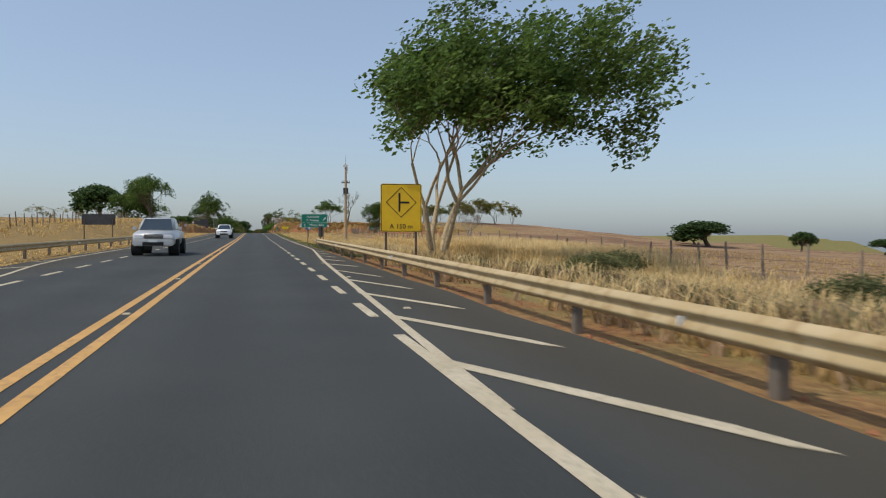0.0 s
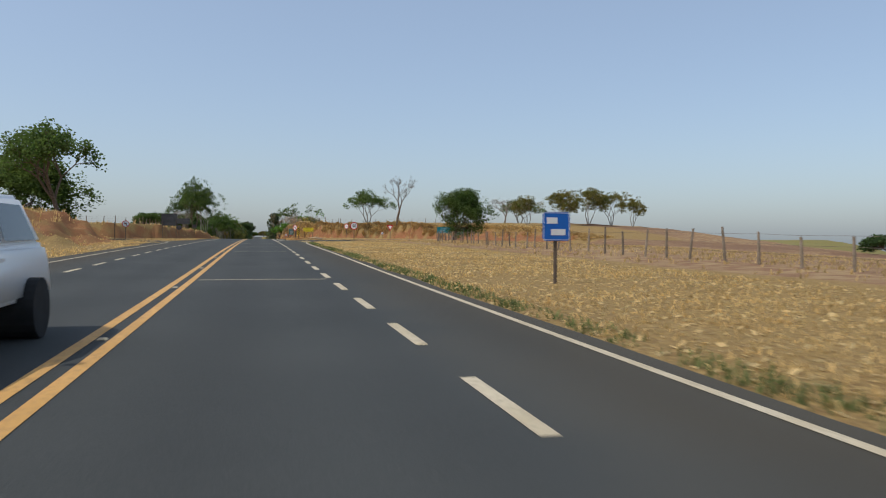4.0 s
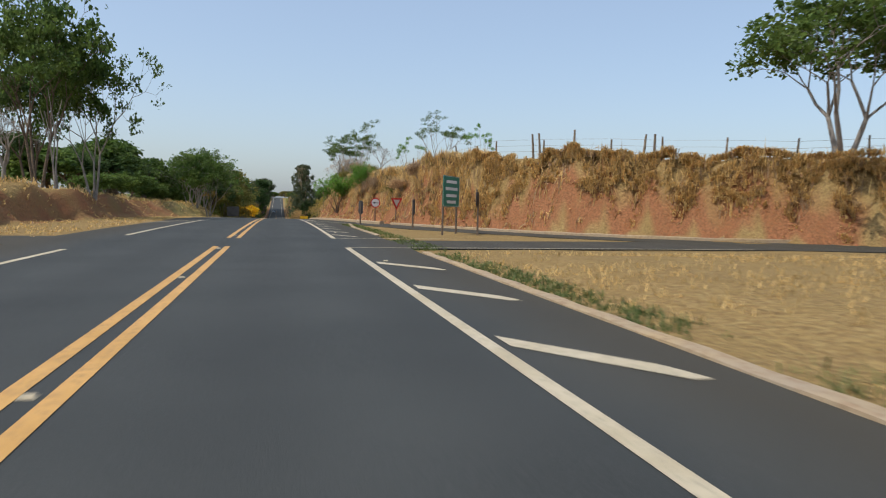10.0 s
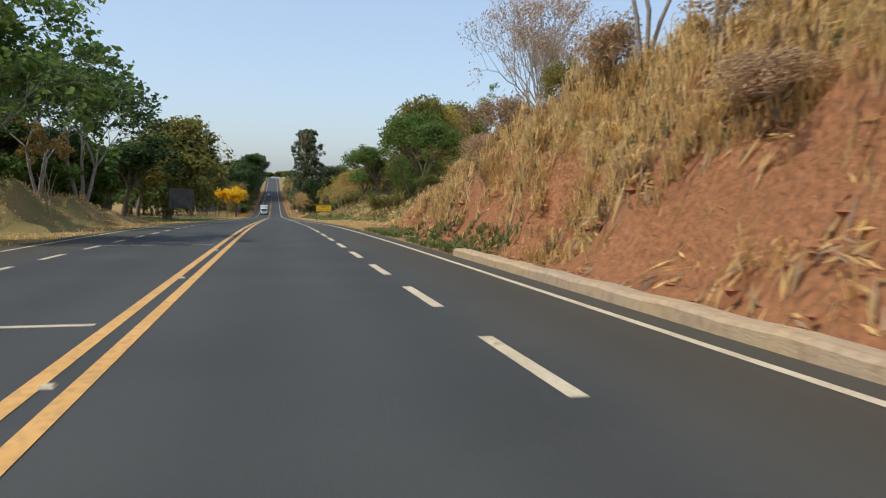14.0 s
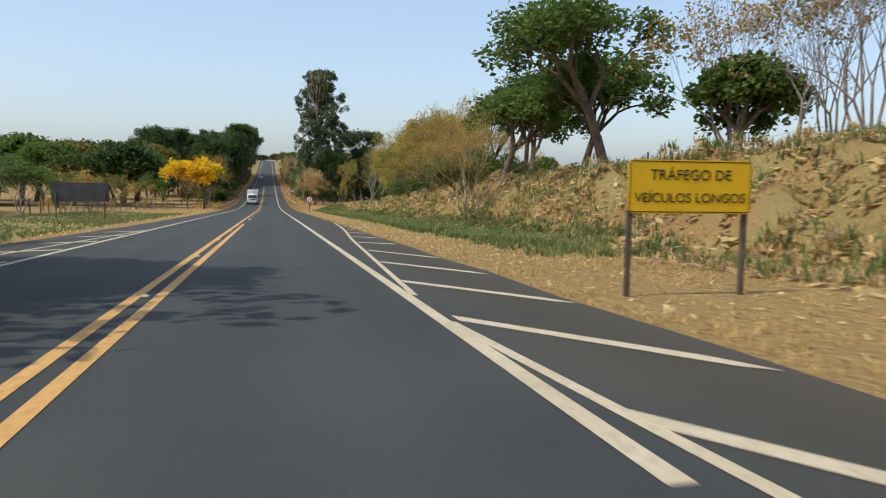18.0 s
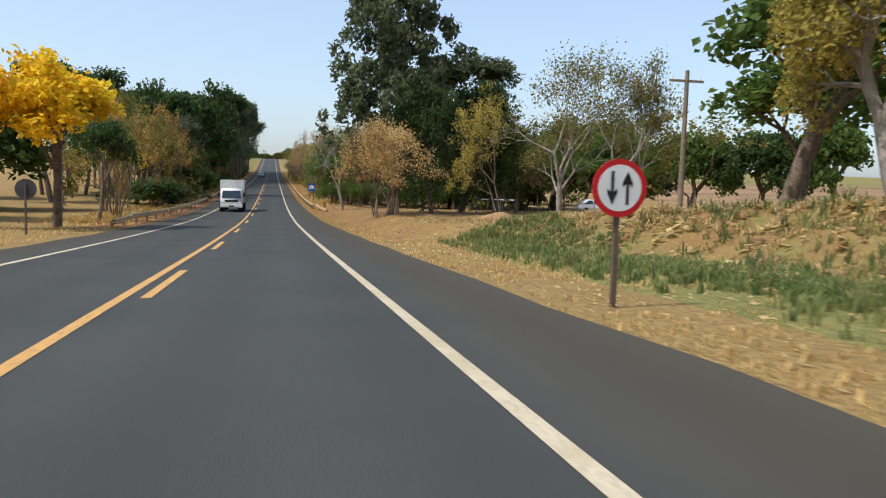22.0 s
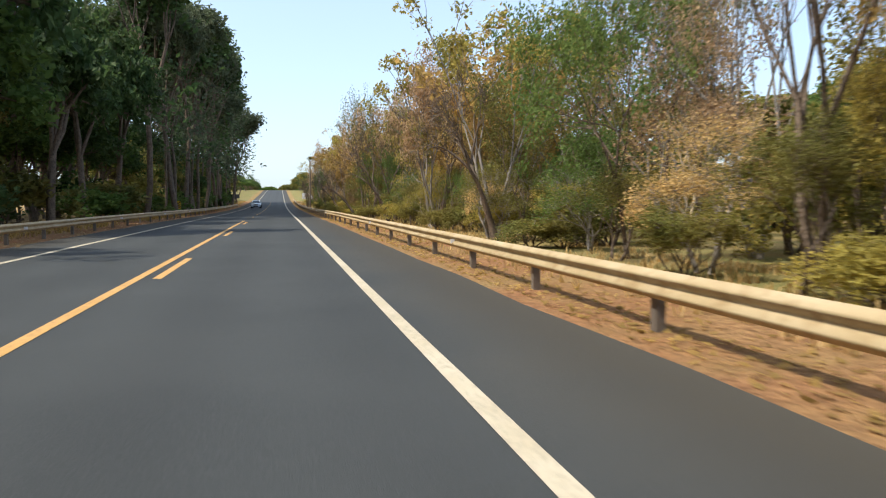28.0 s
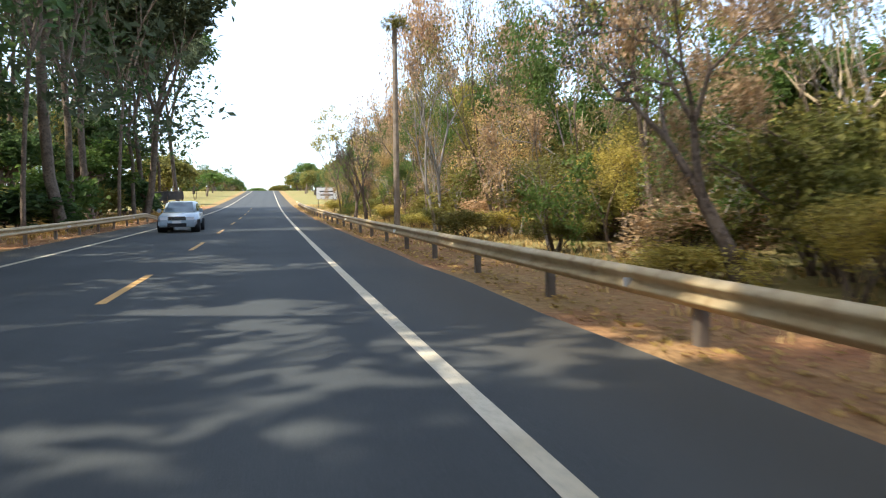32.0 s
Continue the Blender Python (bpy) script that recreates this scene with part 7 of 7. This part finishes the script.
grass("rough_grass", "low green weeds at the guard rail end", 15, 3000, 6.2, 8.2, 36, 66, 6, 0.06, 0.2, 0.014, 0.9, GRASS_DUSK)
grass("cane_grass", "lush green grass strip below the verge bank", 16, 17000, 8.4, 13.0, 452, 556, 7, 0.14, 0.42, 0.02, 0.6, GRASS_GREEN, lambda x, y, r: (x > 9.2 + 1.2 * np.sin(y * 0.13)) | (r.random(len(x)) < 0.25))
grass("bank_grass", "dry cane straw lying on the verge bank", 17, 14000, 11, 22, 400, 556, 6, 0.15, 0.45, 0.02, 1.4, STRAW_PALE)
grass("bank_grass", "dead brown weeds on the verge bank", 29, 5000, 11, 22, 400, 560, 5, 0.15, 0.4, 0.022, 1.1, DEAD_WEED)
grass("bank_grass", "green weeds on the verge bank", 18, 10000, 11, 20, 406, 550, 6, 0.15, 0.55, 0.022, 0.6, GRASS_GREEN)
grass("verge_grass", "green weeds at the end of the kerb", 19, 1500, 6.3, 8.0, 362, 384, 6, 0.1, 0.35, 0.02, 0.8, GRASS_GREEN)
grass("rough_grass", "dry undergrowth grass behind the guard rail", 20, 7000, 7.0, 12, 612, 880, 6, 0.08, 0.32, 0.016, 0.8, STRAW)
grass("rough_grass", "dry undergrowth grass before the tall wood", 21, 6000, -12, -7, 575, 880, 6, 0.15, 0.5, 0.016, 0.8, LEAF_OCHRE)
grass("field_stubble", "pale stubble of the harvested field", 23, 15000, 17, 60, 30, 214, 4, 0.08, 0.3, 0.02, 0.9, STRAW)
grass("lot_grass", "sparse green weeds beside the dusty lot", 24, 3000, 10, 30, 548, 574, 5, 0.04, 0.14, 0.018, 0.9, GRASS_GREEN)


def litter(name, label, seed, n, x0, x1, y0, y1, size, mat, edge=None):
    """Fallen leaves lying on the ground."""
    rng = np.random.default_rng(seed)
    x, y = x0 + (x1 - x0) * rng.random(n), y0 + (y1 - y0) * rng.random(n)
    if edge is not None:
        x = edge(y) + np.abs(rng.normal(0, 0.9, n))
    z = np.maximum(land_z(x, y), np.where((x < np.interp(y, *zip(*EDGE_R))) & (x > -5.4), road_z(y), -99)) + 0.012
    a = rng.random(n) * 6.283
    s = size * (0.5 + rng.random(n))
    t = np.stack([np.cos(a) * s, np.sin(a) * s, rng.normal(0, 0.25, n) * s], 1)
    b = np.stack([-np.sin(a) * s * 0.5, np.cos(a) * s * 0.5, rng.normal(0, 0.2, n) * s], 1)
    p = np.stack([x, y, z + 0.3 * s * 0.5], 1)
    v = np.stack([p - t, p + b, p + t, p - b], 1).reshape(-1, 3)
    i = np.arange(n) * 4
    return tagged(new(name, cloud_mesh(name, v, np.stack([i, i + 1, i + 2, i + 3], 1), mat)), label, "leaf litter", kind="stuff")


litter("fallen_leaves", "dry ochre leaves fallen along the shoulder", 31, 16000, 5.8, 9, 566, 880, 0.05, LEAF_OCHRE, edge=lambda y: 5.75 + 0 * y)
litter("fallen_leaves", "tan leaves scattered over the dusty lot", 32, 16000, 6, 26, 556, 622, 0.05, LEAF_TAN)
litter("fallen_leaves", "pale leaves fallen along the opposite shoulder", 33, 7000, -9, -5.2, 575, 880, 0.05, LEAF_TAN)
def bank_litter(name, label, seed, n, y0, y1, lo, hi, size, mat):
    """Dead stalks and leaves lying on the face of the cut bank."""
    rng = np.random.default_rng(seed)
    y = y0 + (y1 - y0) * rng.random(n)
    tilt = np.abs(knots(y + 4, BANK_R, 1) - knots(y - 4, BANK_R, 1)) / 8
    x = knots(y, BANK_R, 1) + (lo + (hi - lo) * rng.random(n)) * knots(y, BANK_R, 3) * np.sqrt(1 + tilt * tilt)
    a, s = rng.random(n) * 6.283, size * (0.4 + rng.random(n))
    p = np.stack([x, y, land_z(x, y) + 0.05], 1)
    t = np.stack([np.cos(a) * s, np.sin(a) * s, land_z(x + np.cos(a) * s, y + np.sin(a) * s) - land_z(x, y)], 1)
    b = np.stack([-np.sin(a) * s * 0.16, np.cos(a) * s * 0.16, np.full(n, 0.02)], 1)
    i = np.arange(n) * 4
    v = np.stack([p - t, p + b, p + t, p - b], 1).reshape(-1, 3)
    return tagged(new(name, cloud_mesh(name, v, np.stack([i, i + 1, i + 2, i + 3], 1), mat)), label, "leaf litter", kind="stuff")


bank_litter("dead_stalks", "pale dead stalks lying on the cut bank", 45, 9000, 258, 402, -0.1, 0.8, 0.16, STRAW)
bank_litter("dead_stalks", "brown dead stalks lying on the cut bank", 46, 9000, 258, 402, -0.15, 0.8, 0.14, DEAD_WEED)
litter("cane_straw", "pale cane straw littering the verge bank", 38, 26000, 10.5, 22, 400, 556, 0.16, STRAW_PALE)
litter("cane_straw", "brown cane straw littering the verge bank", 39, 14000, 10.5, 22, 400, 556, 0.14, DEAD_WEED)
litter("fallen_leaves", "pale leaves scattered over the verge", 40, 7000, 6.2, 14, 400, 560, 0.06, STRAW_PALE)
litter("straw_bits", "pale straw bits along the field verge", 34, 12000, 6, 16, 90, 176, 0.06, STRAW_PALE)


def clods(name, label, seed, spots, mat):
    rng = np.random.default_rng(seed)
    v, f = [], []
    base = [Vector(p).normalized() for p in ((1, 0, 0), (-1, 0, 0), (0, 1, 0), (0, -1, 0), (0, 0, 1), (0, 0, -1))]
    tris = [(0, 2, 4), (2, 1, 4), (1, 3, 4), (3, 0, 4), (2, 0, 5), (1, 2, 5), (3, 1, 5), (0, 3, 5)]
    for x, y, s in spots(rng):
        z = at_land(x, y)
        k = len(v)
        for p in base:
            q = p * s * (0.6 + 0.7 * rng.random())
            v.append((x + q.x, y + q.y, z + q.z * 0.7 + s * 0.15))
        f += [(k + a, k + b, k + c_) for a, b, c_ in tris]
    return tagged(new(name, mesh_of(name, v, f, mat)), label, "clods", kind="stuff")


clods("soil_clods", "loose red clods on the small traffic island", 41, lambda r: [(5.7 + (float(np.interp(y, [189.7, 194.5, 198.6, 206], [6.2, 8.0, 10.0, 13.6])) - 6.2) * r.random(), y, 0.02 + 0.09 * r.random() ** 2) for y in (191.5 + 12 * r.random() for i in range(420))], SOIL)
grass("rough_grass", "dry trampled grass on the small traffic island", 30, 2600, 5.6, 12, 190.5, 204, 5, 0.06, 0.22, 0.014, 1.1, STRAW, lambda x, y, r: x < np.interp(y, [189.7, 194.5, 198.6, 206], [6.0, 7.8, 9.8, 13.4]))
clods("soil_clods", "loose red clods along the foot of the bank", 42, lambda r: [(float(knots(y, BANK_R, 1)) - 0.5 + 1.6 * r.random(), y, 0.03 + 0.12 * r.random() ** 2) for y in (250 + 135 * r.random() for i in range(1100))], SOIL)
clods("soil_clods", "red crumbs along the guard rail shoulder", 44, lambda r: [(5.8 + 1.0 * r.random(), -30 + 85 * r.random(), 0.015 + 0.035 * r.random()) for i in range(600)], SOIL)
# heaps of dug soil on the lot
def soil_heap(seed, x, y, long, wide, high, turn):
    rng = np.random.default_rng(seed)
    humps = [(rng.uniform(-0.5, 0.5), rng.uniform(-0.4, 0.4), rng.uniform(0.25, 0.5), rng.uniform(0.3, 0.7)) for i in range(7)]
    n, m = 40, 30
    verts = []
    for j in range(m):
        for i in range(n):
            u, v = -1 + 2 * i / (n - 1), -1 + 2 * j / (m - 1)
            rim = max(0.0, 1 - u * u) * max(0.0, 1 - v * v)
            h = sum(a * math.exp(-((u - p) ** 2 + (v - q) ** 2) / (2 * r * r * 0.5)) for p, q, r, a in humps) / 2
            verts.append((u * long / 2, v * wide / 2, high * rim ** 0.6 * (h + 0.12 * rng.random()) - 0.06))
    faces = [(j * n + i, j * n + i + 1, (j + 1) * n + i + 1, (j + 1) * n + i) for j in range(m - 1) for i in range(n - 1)]
    ob = new("soil_heap", mesh_of("soil_heap", verts, faces, DUG_SOIL, True))
    ob.matrix_basis = pose(x, y, at_land(x, y), 0, 0, turn)
    return tagged(ob, "low heap of dug orange-brown soil on the lot", "soil heap", "heaps of dug soil")


DUG_SOIL = material("dug_soil", (0.36, 0.22, 0.11), (0.27, 0.155, 0.078), 1.2, 0.95, bump=0.9, bump_scale=7, fine=(0.42, 0.27, 0.14), fine_scale=9)
soil_heap(5, 16.9, 575.2, 5.0, 2.2, 0.6, 10)
soil_heap(6, 20.3, 574.6, 3.0, 1.8, 0.6, -15)
soil_heap(7, 13.2, 579.0, 4.6, 2.0, 0.4, 5)

# broken concrete slab on the island
slab = tagged(new("concrete_slab"), "broken concrete drain slab on the traffic island", "slab")
for i, (x, y, r) in enumerate(((9.2, 199.6, 20), (10.0, 200.6, 55))):
    bm = bmesh.new()
    box(bm, -0.7, 0.7, -0.35, 0.35, 0, 0.09, 0.02)
    o = part("slab_piece", bm, CONCRETE, slab)
    o.matrix_basis = pose(x, y, at_land(x, y) + 0.06, 6, -5, r)
